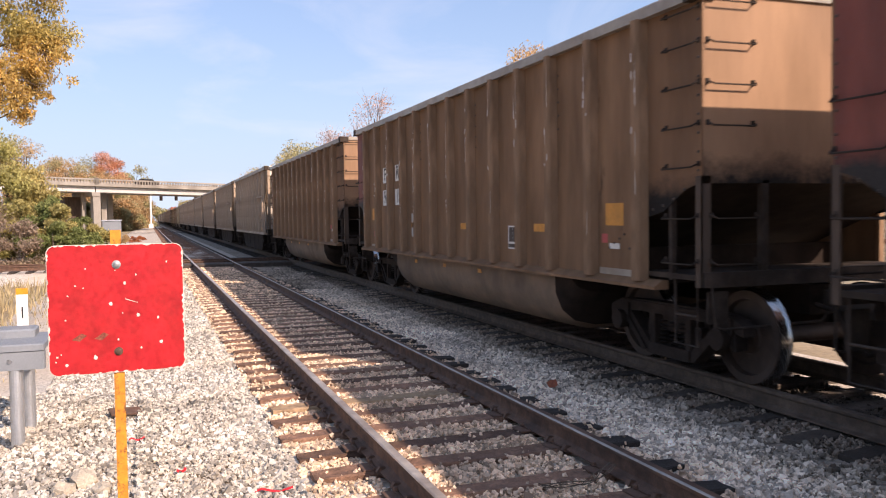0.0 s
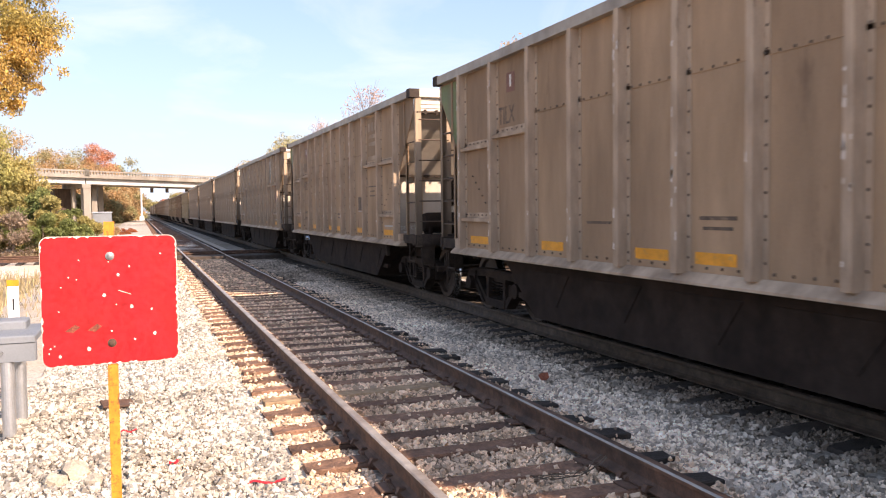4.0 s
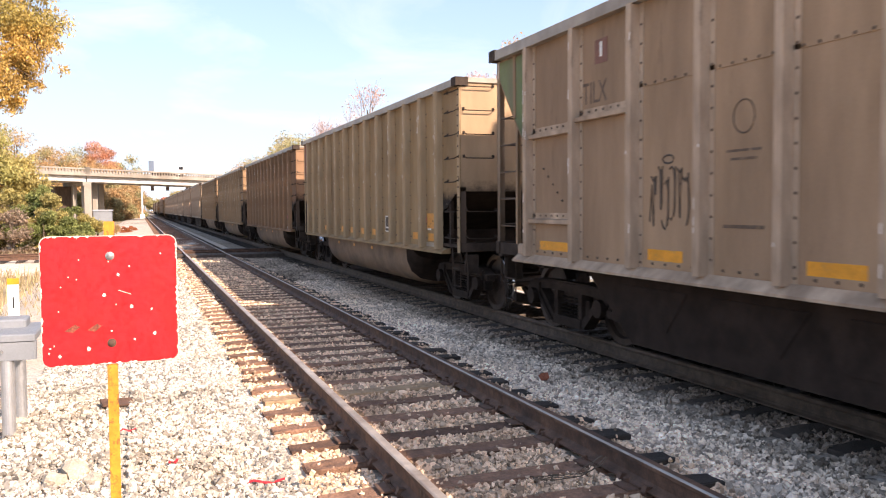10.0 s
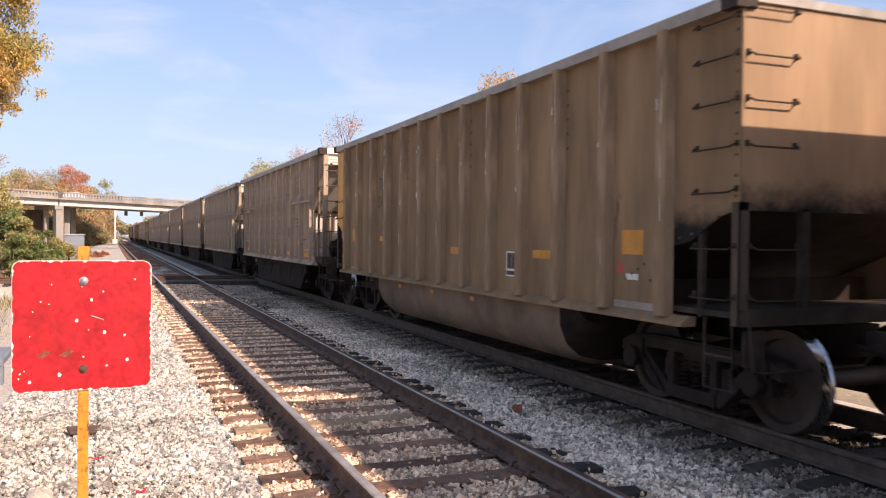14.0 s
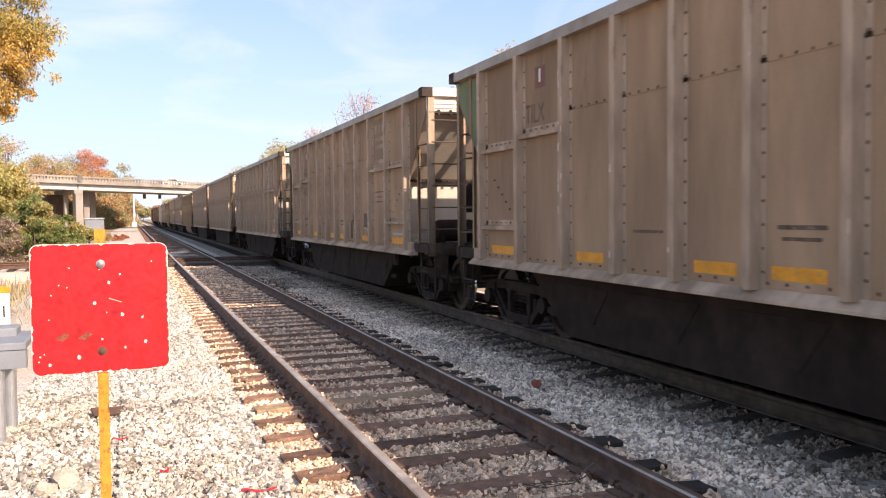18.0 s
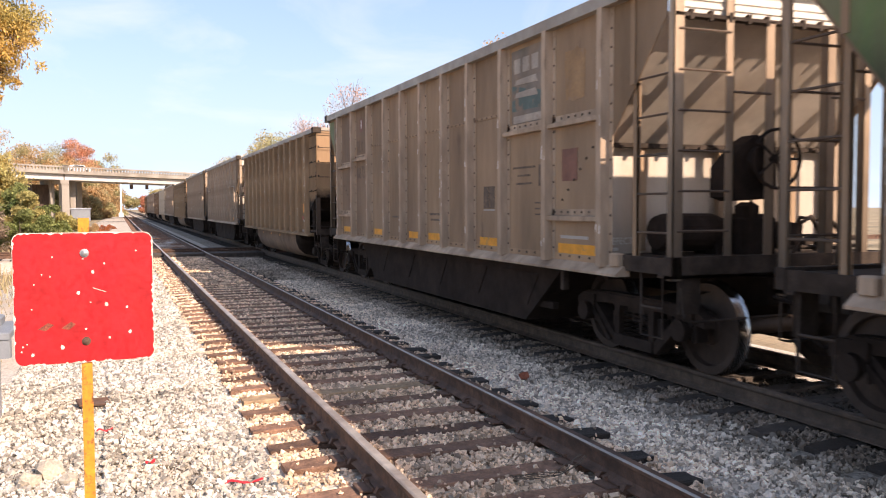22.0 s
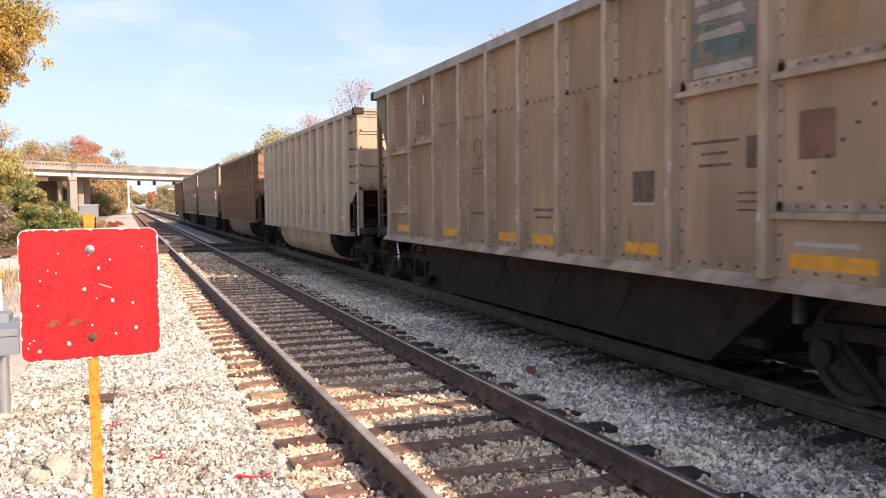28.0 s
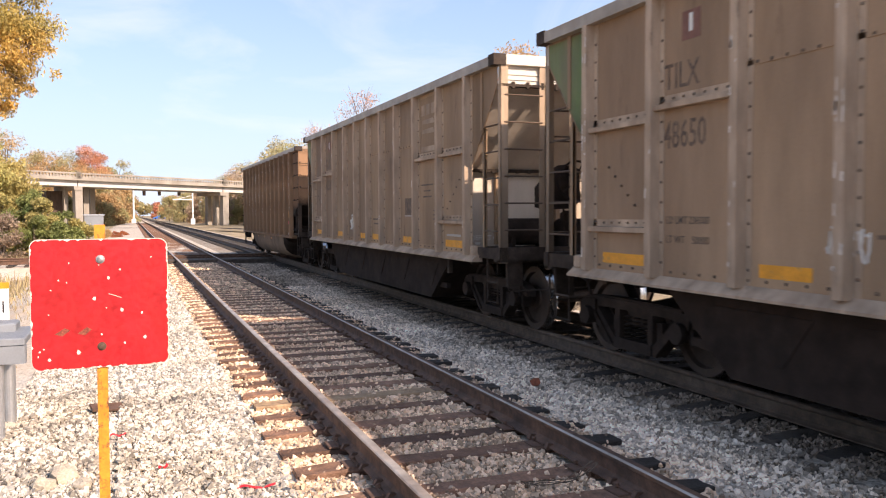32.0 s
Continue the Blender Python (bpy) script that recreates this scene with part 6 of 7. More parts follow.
marker = tagged(new("marker_post"), "white plastic utility marker post with an orange cap band", "marker post")
marker.matrix_basis = pose(-3.62, 7.6, 0)
part("shaft", Shape().prism([(-0.055, -0.02), (0.055, -0.02), (0.05, 0.02), (-0.05, 0.02)], "z", -0.5, 1.12), M_PLASTIC, marker)
part("cap_band", Shape().prism([(-0.057, -0.022), (0.057, -0.022), (0.052, 0.022), (-0.052, 0.022)], "z", 1.1, 1.165), M_YELLOW, marker, "orange-yellow cap band")
part("printed_bar", Shape().box(-0.008, 0.008, -0.0225, -0.019, 0.85, 0.97), M_BLACK, marker)
for x, y, a, ln in ((-1.58, 3.73, -8, 0.26), (-2.50, 5.54, 5, 0.13), (-2.17, 4.44, 40, 0.08)):
    sh = Shape()
    pts = [(-ln / 2 + ln * k / 6, 0.008 * math.sin(k * 2.1), 0.012 * math.sin(k * 1.3)) for k in range(7)]
    v = [(px, py - 0.012, pz) for px, py, pz in pts] + [(px, py + 0.012, pz + 0.006) for px, py, pz in pts] + [(px, py - 0.012, pz - 0.003) for px, py, pz in pts] + [(px, py + 0.012, pz + 0.003) for px, py, pz in pts]
    f = []
    for k in range(6):
        f += [(k, k + 1, 8 + k, 7 + k), (14 + k, 21 + k, 22 + k, 15 + k), (k, 14 + k, 15 + k, k + 1), (7 + k, 8 + k, 22 + k, 21 + k)]
    f += [(0, 7, 21, 14), (6, 20, 27, 13)]
    tp = tagged(part("flagging_tape", sh.add(v, f), M_RIBBON), "scrap of red plastic flagging tape lying on stones", "tape")
    tp.matrix_basis = pose(x, y, -0.03, 0, 0, a)


def rock(x, y, z, s, seed, material, label):
    bm = bmesh.new()
    bmesh.ops.create_icosphere(bm, subdivisions=2, radius=s)
    rr = random.Random(seed)
    for v in bm.verts:
        v.co = Vector((v.co.x * 1.3, v.co.y, v.co.z * 0.7)) * (1 + 0.55 * noise.noise(v.co * (2.2 / s) + Vector((seed, 0, 0))))
    me = bpy.data.meshes.new("rock")
    bm.to_mesh(me)
    bm.free()
    ob = tagged(part("rock", me, material), label, "rock")
    ob.matrix_basis = pose(x, y, z, rr.uniform(-20, 20), rr.uniform(-20, 20), rr.uniform(0, 360))


rock(-2.86, 4.6, -0.07, 0.1, 1, M_ROCK, "large pale angular rock in the ballast")
rock(-2.98, 4.42, -0.07, 0.07, 2, M_ROCK, "pale angular rock in the ballast")
rock(-2.72, 4.35, -0.07, 0.06, 3, M_ROCK, "pale angular rock in the ballast")
rock(0.06, 5.8, 0.03, 0.035, 4, M_STONE_TAN, "small stone lying on a tie")
lf = tagged(part("fallen_leaf", Shape().prism([(-0.08, 0), (-0.03, 0.06), (0.03, 0.05), (0.09, 0.01), (0.03, -0.05), (-0.03, -0.05)], "z", 0, 0.006), M_LEAFRED), "curled red-brown fallen leaf on grey stones", "leaf")
lf.matrix_basis = pose(1.82, 6.18, -0.02, 25, -20, 30)
pl = tagged(part("loose_tie_plate", Shape().cbox(0, 0, 0, 0.3, 0.19, 0.02, 0.005), M_RUST), "rusty tie plate lying in the ballast", "tie plate")
pl.matrix_basis = pose(-2.62, 6.75, -0.05, 8, 4, 12)
vine = Shape()
for k in range(4):
    rr = random.Random(k)
    vine.tube([(0.12 + i * 0.07, 2.98 + 0.05 * math.sin(i * 0.7 + k) + rr.uniform(-0.02, 0.02), 0.005 + 0.012 * rr.random() + (0.03 if i > 5 else 0) * (i - 5)) for i in range(9)], 0.0035, 5)
tagged(part("dead_vine", vine, M_BARK), "dry brown vine stems across the ties", "vine", kind="stuff")

# ---- road bridge ----
bridge = tagged(new("road_bridge"), "weathered concrete road bridge with pale girders over the tracks", "bridge")
ang = math.degrees(math.atan2(12, 26.3))
bridge.matrix_basis = pose(-11, 160, 0, 0, 0, ang)
GR = -0.0207


def deck_z(u):
    return 6.95 + GR * u


def slant(name, u0, u1, v0, v1, z0, z1, material, label="", parent=None):
    """A bar along the deck, which falls to one side: heights are over the girders' foot."""
    a, b = deck_z(u0), deck_z(u1)
    s = Shape().add([(u0, v0, a + z0), (u1, v0, b + z0), (u1, v1, b + z0), (u0, v1, a + z0), (u0, v0, a + z1), (u1, v0, b + z1), (u1, v1, b + z1), (u0, v1, a + z1)],
                    [(3, 2, 1, 0), (4, 5, 6, 7), (0, 1, 5, 4), (1, 2, 6, 5), (2, 3, 7, 6), (3, 0, 4, 7)])
    return part(name, s, material, bridge if parent is None else parent, label)


SPANS = [(-48, -26), (-26, 0), (0, 29), (29, 55), (55, 75)]
for a, b in SPANS:
    for v in (0.3, 3.2, 6.1, 8.9):
        slant("girder", a + 0.1, b - 0.1, v, v + 0.45, 0.0, 1.05, M_GIRDER, "pale painted girder")
    slant("deck_slab", a, b, -0.5, 10.2, 1.05, 1.4, M_CONCRETE)
    for v in (-0.45, 9.85):
        slant("kerb", a, b, v, v + 0.35, 1.4, 1.62, M_CONCRETE)
        par = slant("top_rail", a, b, v, v + 0.35, 2.15, 2.42, M_CONCRETE)
        u = a + 0.25
        bal = Shape()
        while u < b:
            z = deck_z(u)
            bal.box(u - 0.12, u + 0.12, v + 0.07, v + 0.28, z + 1.6, z + 2.17)
            u += 0.55
        part("balustrade", bal, M_CONCRETE, bridge)["kind"] = "stuff"
        for u in (a, b):
            slant("parapet_pier", u - 0.4, u + 0.4, v - 0.06, v + 0.42, 1.3, 2.6, M_CONCRETE)
for u, cols in ((0, ((-11.2, 160.8, 0.65), (-10.2, 166.2, 0.5), (-9.3, 171, 0.5), (-13.4, 163.5, 0.35))), (29, ((15.6, 173.2, 0.65), (14.3, 177.5, 0.5), (13.2, 182, 0.5))), (55, ()), (-26, ())):
    pier = slant("pier_cap", u - 0.75, u + 0.75, 0.0, 9.6, -0.7, -0.02, M_CONCRETE, "concrete pier cap")
    for x, y, w in cols:
        c = bridge.matrix_basis.inverted() @ Vector((x, y, 0))
        part("column", Shape().prism([(c.x - w, c.y - w), (c.x + w, c.y - w), (c.x + w, c.y + w), (c.x - w, c.y + w)], "z", -1.0, deck_z(u) - 0.02), M_CONCRETE, pier)
    if not cols:
        for v in (0.9, 4.8, 8.7):
            part("column", Shape().box(u - 0.55, u + 0.55, v - 0.55, v + 0.55, -1.0, deck_z(u) - 0.65), M_CONCRETE, pier)
# panel added for the dark gap behind the pier, its shadow painted in
slant("back_wall", -3.1, 0.4, 6.8, 9.4, -8.0, -0.75, M_GRIME_SHADE, "dark panel standing in for the shadowed gap under the bridge")
for s, u in ((-1, -48), (1, 75)):
    tagged(part("abutment", Shape().box(min(u, u + s * 160), max(u, u + s * 160), -1, 10.8, -1.5, deck_z(u) + 1.38), M_FIELD), "grassy road embankment", "embankment", kind="structure").matrix_basis = bridge.matrix_basis


def box_truck(name, long, tall, label):
    tr = tagged(new(name), label, "truck")
    part("cargo_box", Shape().cbox(-0.3, 0, 0.95, long, 2.4, tall, 0.06), M_TRUCKWHITE, tr)
    part("cab", Shape().prism([(long / 2 - 0.2, 0.6), (long / 2 + 1.7, 0.6), (long / 2 + 1.7, 1.5), (long / 2 + 1.3, 2.4), (long / 2 - 0.2, 2.5)], "y", -1.05, 1.05), M_TRUCKWHITE, tr)
    part("windscreen", Shape().prism([(long / 2 + 1.32, 2.3), (long / 2 + 1.68, 1.55), (long / 2 + 1.73, 1.55), (long / 2 + 1.36, 2.32)], "y", -0.95, 0.95), M_GLASS_DARK, tr)
    part("side_window", Shape().box(long / 2 + 0.2, long / 2 + 1.1, -1.07, -1.04, 1.6, 2.2), M_GLASS_DARK, tr)
    part("chassis", Shape().box(-long / 2, long / 2 + 1.5, -0.9, 0.9, 0.5, 0.95), M_SHADE_BLACK, tr)
    for x in (-long / 2 + 0.8, long / 2 + 0.9):
        for y in (-0.95, 0.95):
            part("wheel", Shape().lathe([(0.2, -0.14), (0.48, -0.14), (0.5, 0), (0.48, 0.14), (0.2, 0.14)], "y", (x, y, 0.5), 16), M_SHADE_BLACK, tr)
    return tr


def passenger_car(name, paint, label):
    c = tagged(new(name), label, "car")
    part("body", Shape().prism([(-2.2, 0.35), (2.2, 0.35), (2.25, 0.7), (1.3, 0.92), (0.7, 1.42), (-1.0, 1.45), (-1.8, 0.98), (-2.25, 0.9)], "y", -0.85, 0.85), paint, c)
    part("side_window", Shape().prism([(-1.5, 0.98), (1.1, 0.94), (0.62, 1.34), (-0.95, 1.37)], "y", -0.87, -0.84), M_GLASS_DARK, c)
    for x in (-1.4, 1.4):
        for y in (-0.78, 0.78):
            part("wheel", Shape().lathe([(0.15, -0.1), (0.32, -0.1), (0.32, 0.1), (0.15, 0.1)], "y", (x, y, 0.32), 14), M_SHADE_BLACK, c)
    return c


ROAD = [
    (box_truck("box_truck", 4.6, 2.3, "white box truck driving over the road bridge"), 2.2, 1, 9.0, 15.8, -0.1),
    (box_truck("delivery_truck", 4.4, 2.6, "white delivery truck driving over the road bridge"), 2.2, 1, 29.0, 15.4, -3.0),
    (passenger_car("pickup_car", M_TRUCKWHITE, "pale passenger car driving over the road bridge"), 2.2, 1, 22.4, 20.0, 11.2),
    (passenger_car("sedan_car", M_CABINET, "grey passenger car driving over the road bridge"), 7.0, -1, 12.8, 13.1, 27.5),
    (passenger_car("hatchback_car", M_TRUCKWHITE, "white passenger car driving over the road bridge"), 7.0, -1, 13.2, 14.5, 16.5),
    (passenger_car("estate_car", M_TRUCKWHITE, "white passenger car driving over the road bridge"), 2.2, 1, 17.0, 15.5, 3.2),
    (passenger_car("coupe_car", M_SHADE_BLACK, "dark passenger car driving over the road bridge"), 2.2, 1, 0.8, 15.5, 22.9),
]
CROSSING = [
    (passenger_car("blue_car", M_BLUE, "blue passenger car on the far level crossing"), 28.0, 8.9, 3.8),
    (passenger_car("compact_car", M_BLUE, "blue and white passenger car on the far level crossing"), 30.0, 13.6, 2.9),
    (passenger_car("pale_car", M_TRUCKWHITE, "pale passenger car on the far level crossing"), 25.0, 4.3, 3.6),
]


def road_pose(i, v, way, t0, speed, u0, t):
    """A vehicle on the bridge's deck: at u0 along it at t0, waiting on the embankment before and after."""
    u = u0 + way * speed * (t - t0)
    u = max(-140.0 - 9 * i, min(150.0 + 9 * i, u))
    return bridge.matrix_basis @ pose(u, v, deck_z(max(-48, min(75, u))) + 1.4, 0, 0, 0 if way > 0 else 180)


def crossing_pose(t0, x0, speed, t):
    """A car that creeps over the far level crossing."""
    return pose(max(-70.0, min(90.0, x0 - speed * (t - t0))), 331, 0.0, 0, 0, 180)


tagged(part("far_road", Shape().box(-75, 95, 327, 335, -0.3, 0.0), M_BALLAST_DARK), "grey road that crosses the tracks in the distance", "road", kind="structure")


# ---- signal gantry, grey cabinet, far things ----
gantry = tagged(new("signal_gantry"), "slender grey steel signal gantry over the tracks", "signal gantry")
gantry.matrix_basis = pose(4.8, 200, 0)
for x, r in ((-6.5, 0.2), (6.4, 0.17)):
    part("mast", Shape().tube([(x, 0, -0.6), (x, 0, 8.2)], r, 8), M_TRUCKWHITE, gantry)
    part("mast_base", Shape().cbox(x, 0, -0.6, 1.0, 0.9, 1.5, 0.05), M_TRUCKWHITE, gantry)
for z in (7.5, 8.1):
    part("beam", Shape().box(-6.8, 6.8, -0.08, 0.08, z, z + 0.14), M_GALV, gantry)
for k in range(14):
    part("lattice", Shape().tube([(-6.5 + k, 0, 7.55), (-6.0 + k, 0, 8.15)], 0.035, 4), M_GALV, gantry)
part("cantilever", Shape().box(2.0, 6.4, -0.1, 0.1, 5.2, 5.45), M_TRUCKWHITE, gantry)
part("cantilever_stay", Shape().tube([(6.4, 0, 6.3), (3.0, 0, 5.4)], 0.06, 6), M_TRUCKWHITE, gantry)
for x in (-4.2, -0.9, 3.4):
    sg = part("signal_head", Shape().cbox(x, -0.2, 6.2, 0.7, 0.25, 1.2, 0.08), M_SHADE_BLACK, gantry)
    part("hanger", Shape().box(x - 0.05, x + 0.05, -0.1, 0.0, 7.3, 7.6), M_GALV, gantry)
    for z in (6.5, 6.95):
        part("lens_hood", Shape().lathe([(0.13, 0), (0.15, -0.25)], "y", (x, -0.32, z), 10), M_SHADE_BLACK, sg)
for x, y, h in ((14.6, 322, 6.2), (15.6, 322, 5.0)):
    ms = tagged(new("crossing_signal"), "slender white crossing signal mast", "signal")
    ms.matrix_basis = pose(x, y, -0.4)
    part("mast", Shape().tube([(0, 0, 0), (0, 0, h)], 0.1, 8), M_TRUCKWHITE, ms)
    part("base", Shape().cbox(0, 0, 0, 1.0, 0.8, 1.3, 0.05), M_TRUCKWHITE, ms)
    part("signal_head", Shape().cbox(0, -0.15, h - 0.9, 0.6, 0.25, 0.9, 0.08), M_SHADE_BLACK, ms)
cab = tagged(new("relay_cabinet"), "grey metal relay cabinet beside the brush", "cabinet")
cab.matrix_basis = pose(-5.1, 70, 0)
part("leg", Shape().box(-0.5, -0.35, -0.1, 0.1, -0.5, 0.95), M_SHADE_BLACK, cab)
part("leg", Shape().box(0.35, 0.5, -0.1, 0.1, -0.5, 0.95), M_SHADE_BLACK, cab)
part("body", Shape().cbox(0, 0, 0.9, 1.4, 0.9, 0.95, 0.03), M_CABINET, cab)
part("roof", Shape().cbox(0, 0, 1.8, 1.55, 1.05, 0.1, 0.03), M_GALV, cab)
part("door", Shape().box(-0.55, 0.55, -0.47, -0.455, 1.0, 1.75), M_CABINET, cab)
far_road = Shape().add([(-60, 124, -0.05), (-2, 124.5, -0.02), (8, 116, -0.02), (14, 86, -0.02), (16, 86, -0.02), (10, 118, -0.02), (-2, 127, -0.02), (-60, 126.5, -0.05)], [(0, 1, 6, 7), (1, 2, 5, 6), (2, 3, 4, 5)])
tagged(part("road", far_road, M_SHADE_BLACK), "dark track bed that curves across under the bridge", "track bed", kind="structure")


# ---- trees and brush ----
def leaves(centres, radii, count, size, seed, flat=0.75, droop=0.0):
    """Many small leaf blades in clumps."""
    rng = np.random.default_rng(seed)
    centres, radii = np.array(centres, float), np.array(radii, float)
    k = rng.choice(len(centres), count, p=radii ** 2 / np.sum(radii ** 2))
    d = rng.normal(size=(count, 3))
    d /= np.linalg.norm(d, axis=1, keepdims=True)
    rad = radii[k, None] * rng.uniform(0, 1, (count, 1)) ** 0.45 * rng.uniform(0.8, 1.25, (count, 1))
    p = centres[k] + d * rad * np.array([1, 1, flat])
    a = rng.normal(size=(count, 3))
    a[:, 2] -= droop
    a /= np.linalg.norm(a, axis=1, keepdims=True)
    b = np.cross(a, rng.normal(size=(count, 3)))
    b /= np.linalg.norm(b, axis=1, keepdims=True)
    s = size * rng.uniform(0.55, 1.25, (count, 1))
    v = np.stack([p - a * s * 0.6, p - b * s * 0.26, p + a * s * 0.6, p + b * s * 0.26], 1).reshape(-1, 3)
    return v, np.arange(count * 4).reshape(-1, 4)


def tree(name, x, y, h, r, material, count, size, seed, label, base=0.3, clumps=16, trunk=0.16, lean=0.0, bare=0.0, droop=0.0, z0=-0.45):
    """A tapered trunk, limbs that end in clumps of leaves."""
    rr = random.Random(seed)
    t = tagged(new(name), label, "bush" if "bush" in name or "brush" in name else "tree")
    t.matrix_basis = pose(x, y, z0)
    top = Vector((lean, 0, h * 0.8))
    wood = Shape().tube([(0, 0, -0.1), (lean * 0.2, 0.03 * h, h * 0.3), (lean * 0.6, 0, h * 0.55), tuple(top)], trunk * h / 8, 7, trunk * h / 40)
    part("trunk", wood, M_BARK, t, smooth=True)
    cs, rs_ = [], []
    limbs = Shape()
    for k in range(clumps):
        a, q = rr.uniform(0, 6.283), rr.uniform(base, 1.0)
        w = r * (1 - 0.55 * max(0, q - 0.55) / 0.45) * rr.uniform(0.35, 0.85)
        c = Vector((lean * q + w * math.cos(a), w * math.sin(a), h * q * 0.93))
        cs.append(tuple(c))
        rs_.append(r * rr.uniform(0.24, 0.44))
        s0 = Vector((lean * q * 0.6, 0, h * max(0.12, q - 0.25) * 0.8))
        mid = (s0 + c) / 2 + Vector((0, 0, 0.06 * h))
        limbs.tube([tuple(s0), tuple(mid), tuple(c)], 0.03 * h / 8, 4, 0.006 * h / 8)
        if bare:
            for j in range(5):
                e = c + Vector((rr.gauss(0, 1), rr.gauss(0, 1), rr.uniform(0.0, 1.4))).normalized() * r * bare
                limbs.tube([tuple(mid), tuple((mid + e) / 2 + Vector((0, 0, 0.02 * h))), tuple(e)], 0.012 * h / 8, 3, 0.004 * h / 8)
    part("branchwork", limbs, M_TWIG if bare else M_BARK, t)["kind"] = "stuff"
    if count:
        v, f = leaves(cs, rs_, count, size, seed, droop=droop)
        part("crown", arrays_mesh("crown", v, f), material, t)["kind"] = "stuff"
    return t


gold = "golden-green autumn tree that leans towards the tracks"
t = tagged(new("autumn_tree"), gold, "tree")
t.matrix_basis = pose(-7.4, 14, -0.4)
part("trunk", Shape().tube([(0, 0, -0.1), (0.1, 0, 2.5), (0.3, 0.1, 5), (0.5, 0, 8)], 0.22, 9, 0.07), M_BARK, t, smooth=True)
limbs, cs, rs_ = Shape(), [], []
rr = random.Random(12)
for c, rad in (((2.5, 0, 6.4), 0.9), ((3.15, 0.2, 5.5), 0.75), ((3.45, 0, 5.0), 0.5), ((2.8, -0.2, 4.7), 0.65), ((2.3, 0.2, 4.25), 0.45), ((2.9, 0.3, 4.2), 0.32), ((1.6, 0, 5.4), 1.1), ((1.2, 0, 7.2), 1.3),
               ((0.2, 0.5, 8.2), 1.4), ((-1.5, 0, 6.5), 1.5), ((2.7, 0.4, 7.3), 0.8), ((3.3, 0, 6.3), 0.5), ((0.0, -1.2, 6.0), 1.2), ((0.3, 1.4, 5.6), 1.2), ((3.6, 0.2, 5.35), 0.3), ((2.0, -0.4, 3.95), 0.3), ((3.2, 0.1, 4.55), 0.3)):
    cs.append(c)
    rs_.append(rad)
    limbs.tube([(0.2, 0, max(2.0, c[2] - 2.2)), ((c[0] + 0.2) / 2, c[1] / 2, c[2] - 0.7), c], 0.05, 5, 0.012)
    for j in range(9):
        e = Vector(c) + Vector((rr.gauss(0, 1), rr.gauss(0, 1), rr.gauss(0, 0.7))).normalized() * rad * rr.uniform(0.6, 1.05)
        limbs.tube([c, tuple((Vector(c) + e) / 2 + Vector((0, 0, 0.08))), tuple(e)], 0.012, 3, 0.003)
part("branchwork", limbs, M_BARK, t)["kind"] = "stuff"
subs = []
for c, rad in zip(cs, rs_):
    for j in range(16):
        d = Vector((rr.gauss(0, 1), rr.gauss(0, 1), rr.gauss(0, 0.9))).normalized() * rad * rr.uniform(0.25, 1.0)
        subs.append((tuple(Vector(c) + d), rad * rr.uniform(0.26, 0.5)))
cs, rs_ = [c for c, r in subs], [r for c, r in subs]
near = [k for k, c in enumerate(cs) if c[0] > 1.4]
for picks, count in ((near, 62000), ([k for k in range(len(cs)) if k not in near], 14000)):
    v, f = leaves([cs[k] for k in picks], [rs_[k] for k in picks], count, 0.056, 5, 0.9, 0.9)
    part("crown", arrays_mesh("crown", v, f), M_LEAF_GOLD, t)["kind"] = "stuff"

olive, green, brown = "olive-green willowy tree beside the railway", "dense green bush beside the railway", "leafless brown brush beside the railway"
for i, (x, y, h, r) in enumerate(((-14.5, 53, 9.0, 3.4), (-11.6, 51, 8.2, 2.9), (-9.6, 49, 7.0, 2.3), (-18, 50, 9, 3.6), (-8.7, 50, 4.9, 1.6), (-7.5, 51, 3.4, 1.2))):
    tree("willowy_tree", x, y, h, r, M_LEAF_OLIVE, 11000, 0.19, 40 + i, olive, 0.1, 26, droop=0.8)
for i, (x, y, h, r) in enumerate(((-7.5, 46, 4.0, 1.3), (-6.6, 45, 3.1, 1.15), (-5.7, 46, 2.6, 1.05), (-5.0, 47, 2.2, 0.9), (-6.9, 44, 2.2, 0.9), (-8.6, 46.5, 3.6, 1.2), (-5.9, 44.5, 1.9, 0.9))):
    tree("green_bush", x, y, h, r, M_LEAF_GREEN if i % 2 == 0 else M_LEAF_OLIVE, 6500, 0.14, 60 + i, green, 0.08, 16)
for i, (x, y, h, r) in enumerate(((-9.6, 43.5, 3.4, 1.4), (-8.2, 43.2, 2.5, 1.1), (-11.5, 44, 3.8, 1.6), (-10.5, 42.5, 2.4, 1.2), (-13.5, 44, 4.2, 1.8))):
    tree("brown_brush", x, y, h, r, M_LEAF_BROWN, 3600, 0.13, 80 + i, brown, 0.05, 18, bare=0.8)
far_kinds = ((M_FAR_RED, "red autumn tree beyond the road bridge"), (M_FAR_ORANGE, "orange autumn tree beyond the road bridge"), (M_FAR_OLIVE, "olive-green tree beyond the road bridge"))
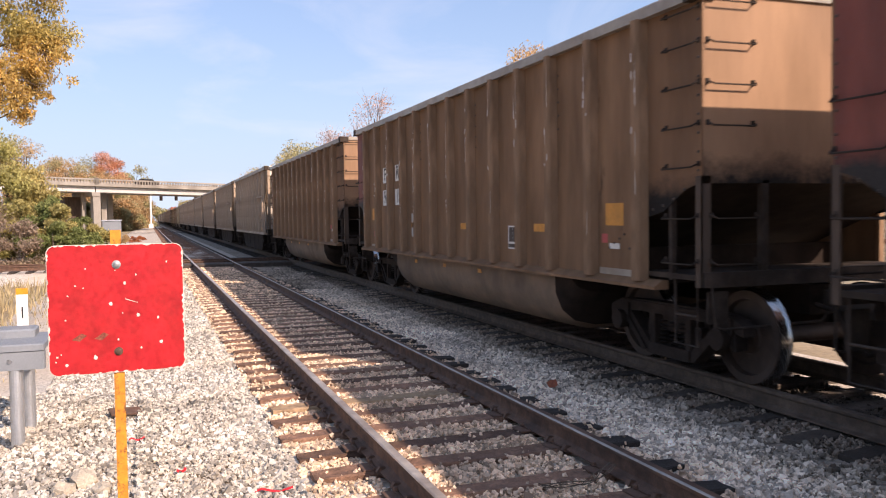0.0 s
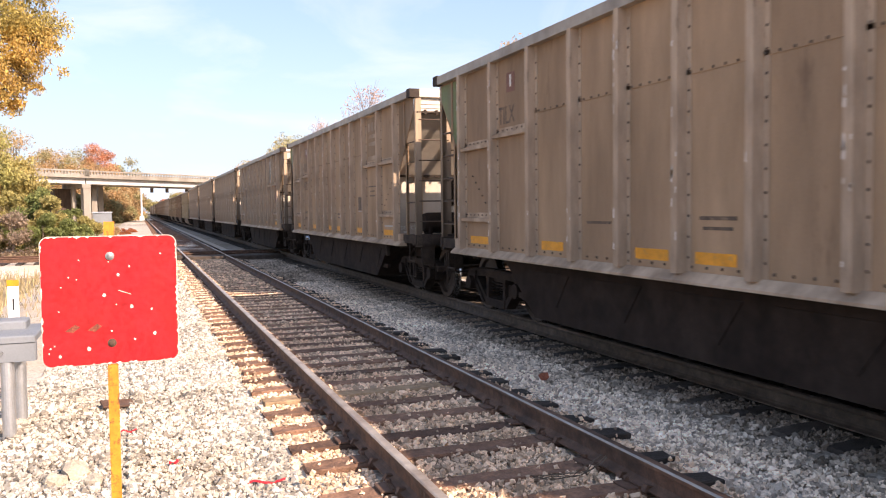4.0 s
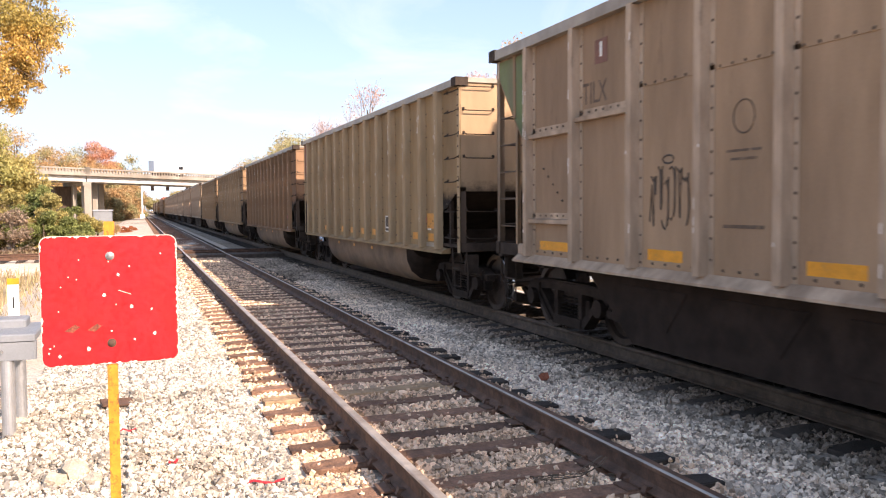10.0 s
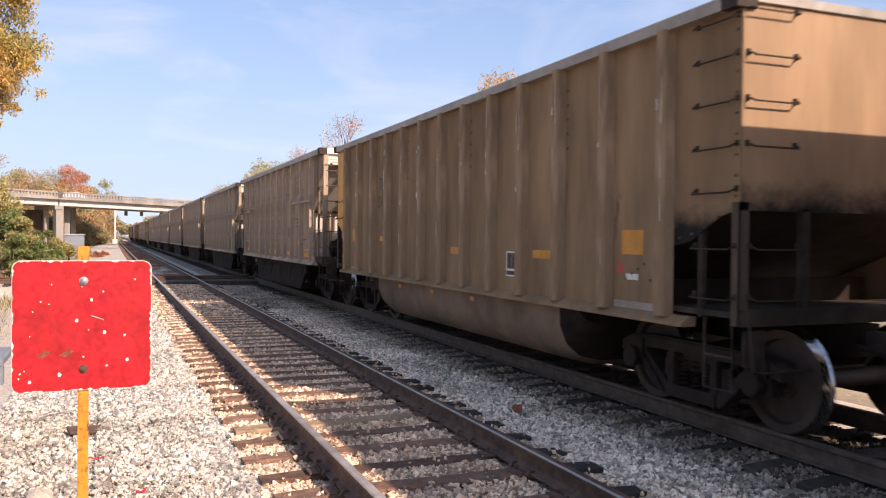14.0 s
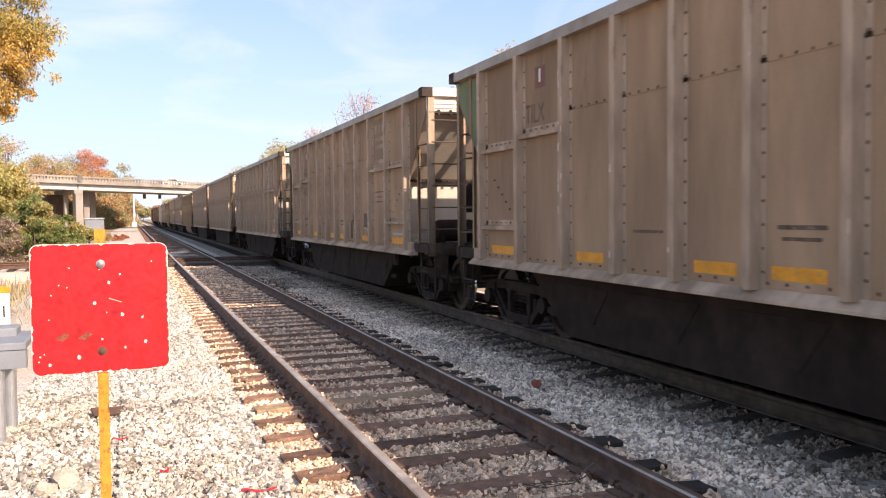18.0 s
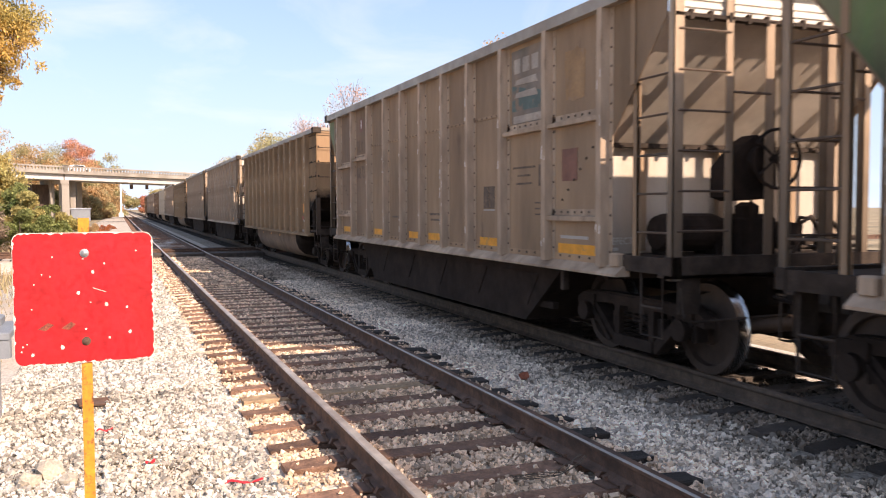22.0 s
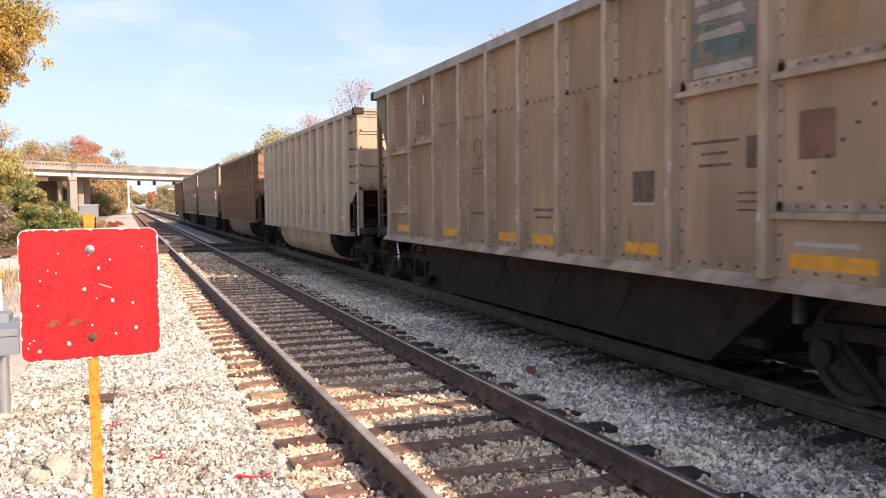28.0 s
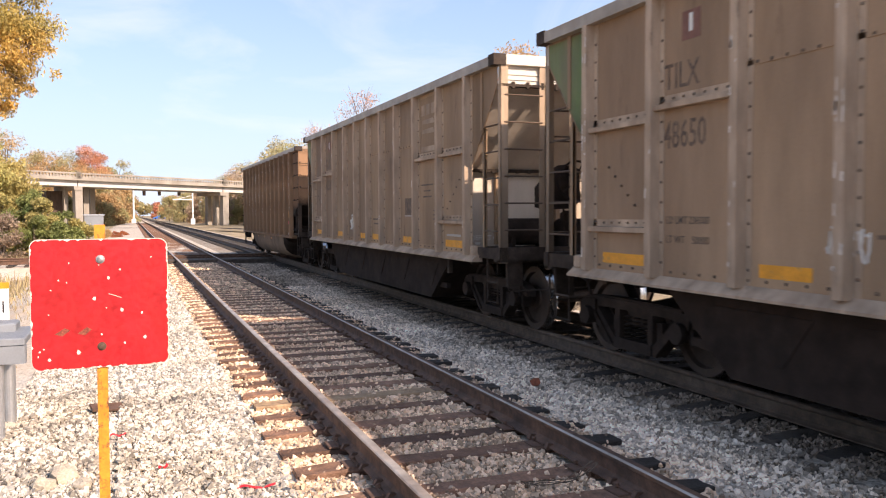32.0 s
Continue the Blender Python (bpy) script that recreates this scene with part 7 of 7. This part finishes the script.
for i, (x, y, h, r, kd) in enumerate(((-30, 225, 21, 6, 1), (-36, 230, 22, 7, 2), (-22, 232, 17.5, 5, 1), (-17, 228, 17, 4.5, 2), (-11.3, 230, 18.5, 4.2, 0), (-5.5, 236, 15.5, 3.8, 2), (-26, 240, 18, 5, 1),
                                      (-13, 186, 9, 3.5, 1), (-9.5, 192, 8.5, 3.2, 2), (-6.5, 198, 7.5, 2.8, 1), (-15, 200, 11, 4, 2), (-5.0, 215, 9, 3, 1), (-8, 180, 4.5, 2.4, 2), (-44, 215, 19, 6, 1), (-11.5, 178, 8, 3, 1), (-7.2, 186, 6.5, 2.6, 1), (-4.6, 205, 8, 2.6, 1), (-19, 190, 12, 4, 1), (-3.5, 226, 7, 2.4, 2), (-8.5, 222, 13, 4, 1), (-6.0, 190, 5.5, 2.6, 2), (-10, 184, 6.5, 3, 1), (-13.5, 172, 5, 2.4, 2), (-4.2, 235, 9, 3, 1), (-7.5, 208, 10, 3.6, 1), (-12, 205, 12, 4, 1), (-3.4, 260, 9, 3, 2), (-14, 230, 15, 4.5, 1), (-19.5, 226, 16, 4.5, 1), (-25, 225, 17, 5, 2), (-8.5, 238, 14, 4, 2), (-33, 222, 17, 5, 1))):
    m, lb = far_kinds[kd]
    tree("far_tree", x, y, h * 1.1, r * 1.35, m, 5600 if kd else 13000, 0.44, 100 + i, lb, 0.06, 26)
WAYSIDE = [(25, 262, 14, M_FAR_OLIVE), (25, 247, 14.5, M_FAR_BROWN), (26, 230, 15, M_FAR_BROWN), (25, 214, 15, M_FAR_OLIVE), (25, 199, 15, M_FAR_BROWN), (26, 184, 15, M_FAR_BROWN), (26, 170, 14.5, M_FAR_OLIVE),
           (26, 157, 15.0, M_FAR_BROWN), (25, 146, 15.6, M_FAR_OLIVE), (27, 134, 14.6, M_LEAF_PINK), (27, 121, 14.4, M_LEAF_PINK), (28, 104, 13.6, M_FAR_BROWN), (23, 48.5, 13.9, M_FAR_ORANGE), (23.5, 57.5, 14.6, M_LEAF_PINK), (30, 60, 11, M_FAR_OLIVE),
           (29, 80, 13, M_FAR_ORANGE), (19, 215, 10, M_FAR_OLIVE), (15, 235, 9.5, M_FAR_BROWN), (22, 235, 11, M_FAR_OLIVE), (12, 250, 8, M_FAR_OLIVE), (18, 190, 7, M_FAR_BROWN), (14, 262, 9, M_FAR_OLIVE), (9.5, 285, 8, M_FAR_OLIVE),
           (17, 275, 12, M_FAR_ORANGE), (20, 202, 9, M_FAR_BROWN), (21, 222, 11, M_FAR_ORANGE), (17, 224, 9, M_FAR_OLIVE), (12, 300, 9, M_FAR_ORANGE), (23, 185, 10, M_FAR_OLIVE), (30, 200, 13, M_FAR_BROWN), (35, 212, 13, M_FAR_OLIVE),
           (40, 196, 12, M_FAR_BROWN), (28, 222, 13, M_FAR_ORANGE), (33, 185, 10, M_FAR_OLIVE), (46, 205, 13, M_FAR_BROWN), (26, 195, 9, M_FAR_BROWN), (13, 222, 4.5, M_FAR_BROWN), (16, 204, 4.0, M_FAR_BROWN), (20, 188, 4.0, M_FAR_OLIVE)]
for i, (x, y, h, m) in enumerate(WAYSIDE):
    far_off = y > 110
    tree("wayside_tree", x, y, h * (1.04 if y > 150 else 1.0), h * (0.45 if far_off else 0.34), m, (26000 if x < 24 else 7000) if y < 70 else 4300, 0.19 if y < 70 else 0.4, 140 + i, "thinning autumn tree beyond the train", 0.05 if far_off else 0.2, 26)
# added out of view, beyond the train beside the camera: its crown shades the gaps between the cars
tree("slender_tree", 7.48, 2.0, 10.3, 0.95, M_LEAF_BROWN, 5200, 0.14, 90, "unseen brown tree added to shade the gaps between the cars", 0.86, 14)
for i, (x, y, h, r) in enumerate(((24.5, 110, 15.4, 4.4), (24, 97, 16.2, 4.0), (24.5, 122, 15.0, 4.4))):
    tree("bare_tree", x, y, h * 1.1, r, M_LEAF_PINK, 2400, 0.24, 170 + i, "almost bare pinkish tree beyond the train", 0.35, 22, bare=0.5)
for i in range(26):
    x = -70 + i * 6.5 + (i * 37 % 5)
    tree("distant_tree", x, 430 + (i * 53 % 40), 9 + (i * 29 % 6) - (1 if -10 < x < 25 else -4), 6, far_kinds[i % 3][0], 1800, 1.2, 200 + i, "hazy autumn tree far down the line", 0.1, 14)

for i, (x, y, h, r) in enumerate(((-4.2, 74, 0.9, 0.7), (-3.6, 78, 0.8, 0.7), (-4.6, 80, 1.0, 0.8), (-3.1, 84, 0.7, 0.7))):
    tree("orange_bush", x, y, h, r, M_LEAF_RED if i % 2 else M_FAR_ORANGE, 1400, 0.1, 260 + i, "low orange-red autumn shrub beside the cabinet", 0.05, 10)

# dry grass beside the ballast
rng = np.random.default_rng(9)
k = 9000
p = np.stack([rng.uniform(-14, -3.4, k), rng.uniform(9.5, 42, k), np.full(k, -0.42)], 1)
p = p[(p[:, 0] < -3.9 - 0.4 * np.sin(p[:, 1])) & ((p[:, 1] < 30.5) | (p[:, 1] > 36.5))]
k = len(p)
hgt, az, wd = rng.uniform(0.1, 0.42, (k, 1)), rng.uniform(0, 6.283, k), 0.012
ln = np.stack([np.cos(az), np.sin(az), np.zeros(k)], 1)
tip = p + np.array([0, 0, 1]) * hgt + ln * hgt * 0.45
sd = np.stack([-np.sin(az), np.cos(az), np.zeros(k)], 1) * wd * 1.6
v = np.stack([p - sd, p + sd, tip + sd * 0.2, tip - sd * 0.2], 1).reshape(-1, 3)
tagged(part("dry_grass", arrays_mesh("dry_grass", v, np.arange(k * 4).reshape(-1, 4)), M_GRASS), "dry tan grass tufts beside the ballast", "grass", kind="stuff")


# ---- the last line moves the train ----
def motions():
    for n, car in CARS.items():
        walk(car, [(float(t), car_pose(n, t)) for t in LAG_T])
    for i, (ob, v, way, t0, speed, u0) in enumerate(ROAD):
        walk(ob, [(float(t), road_pose(i, v, way, t0, speed, u0, t)) for t in range(0, 33)])
    for ob, t0, x0, speed in CROSSING:
        walk(ob, [(float(t), crossing_pose(t0, x0, speed, t)) for t in range(0, 33, 2)])
    for b, sets in WHEELS.items():
        lead = sets[0]
        rows = []
        for k in range(0, 961):
            t = k / 30
            rows.append((t, pose(0, b * 0.889, 0.457) @ Matrix.Rotation((rolled(t) / 0.457) % (2 * math.pi), 4, "X")))
        walk(lead, rows)
        act, slot = lead.animation_data.action, lead.animation_data.action_slot
        for o in sets[1:]:
            o.rotation_mode = "QUATERNION"
            o.animation_data_create()
            o.animation_data.action, o.animation_data.action_slot = act, slot


motions()
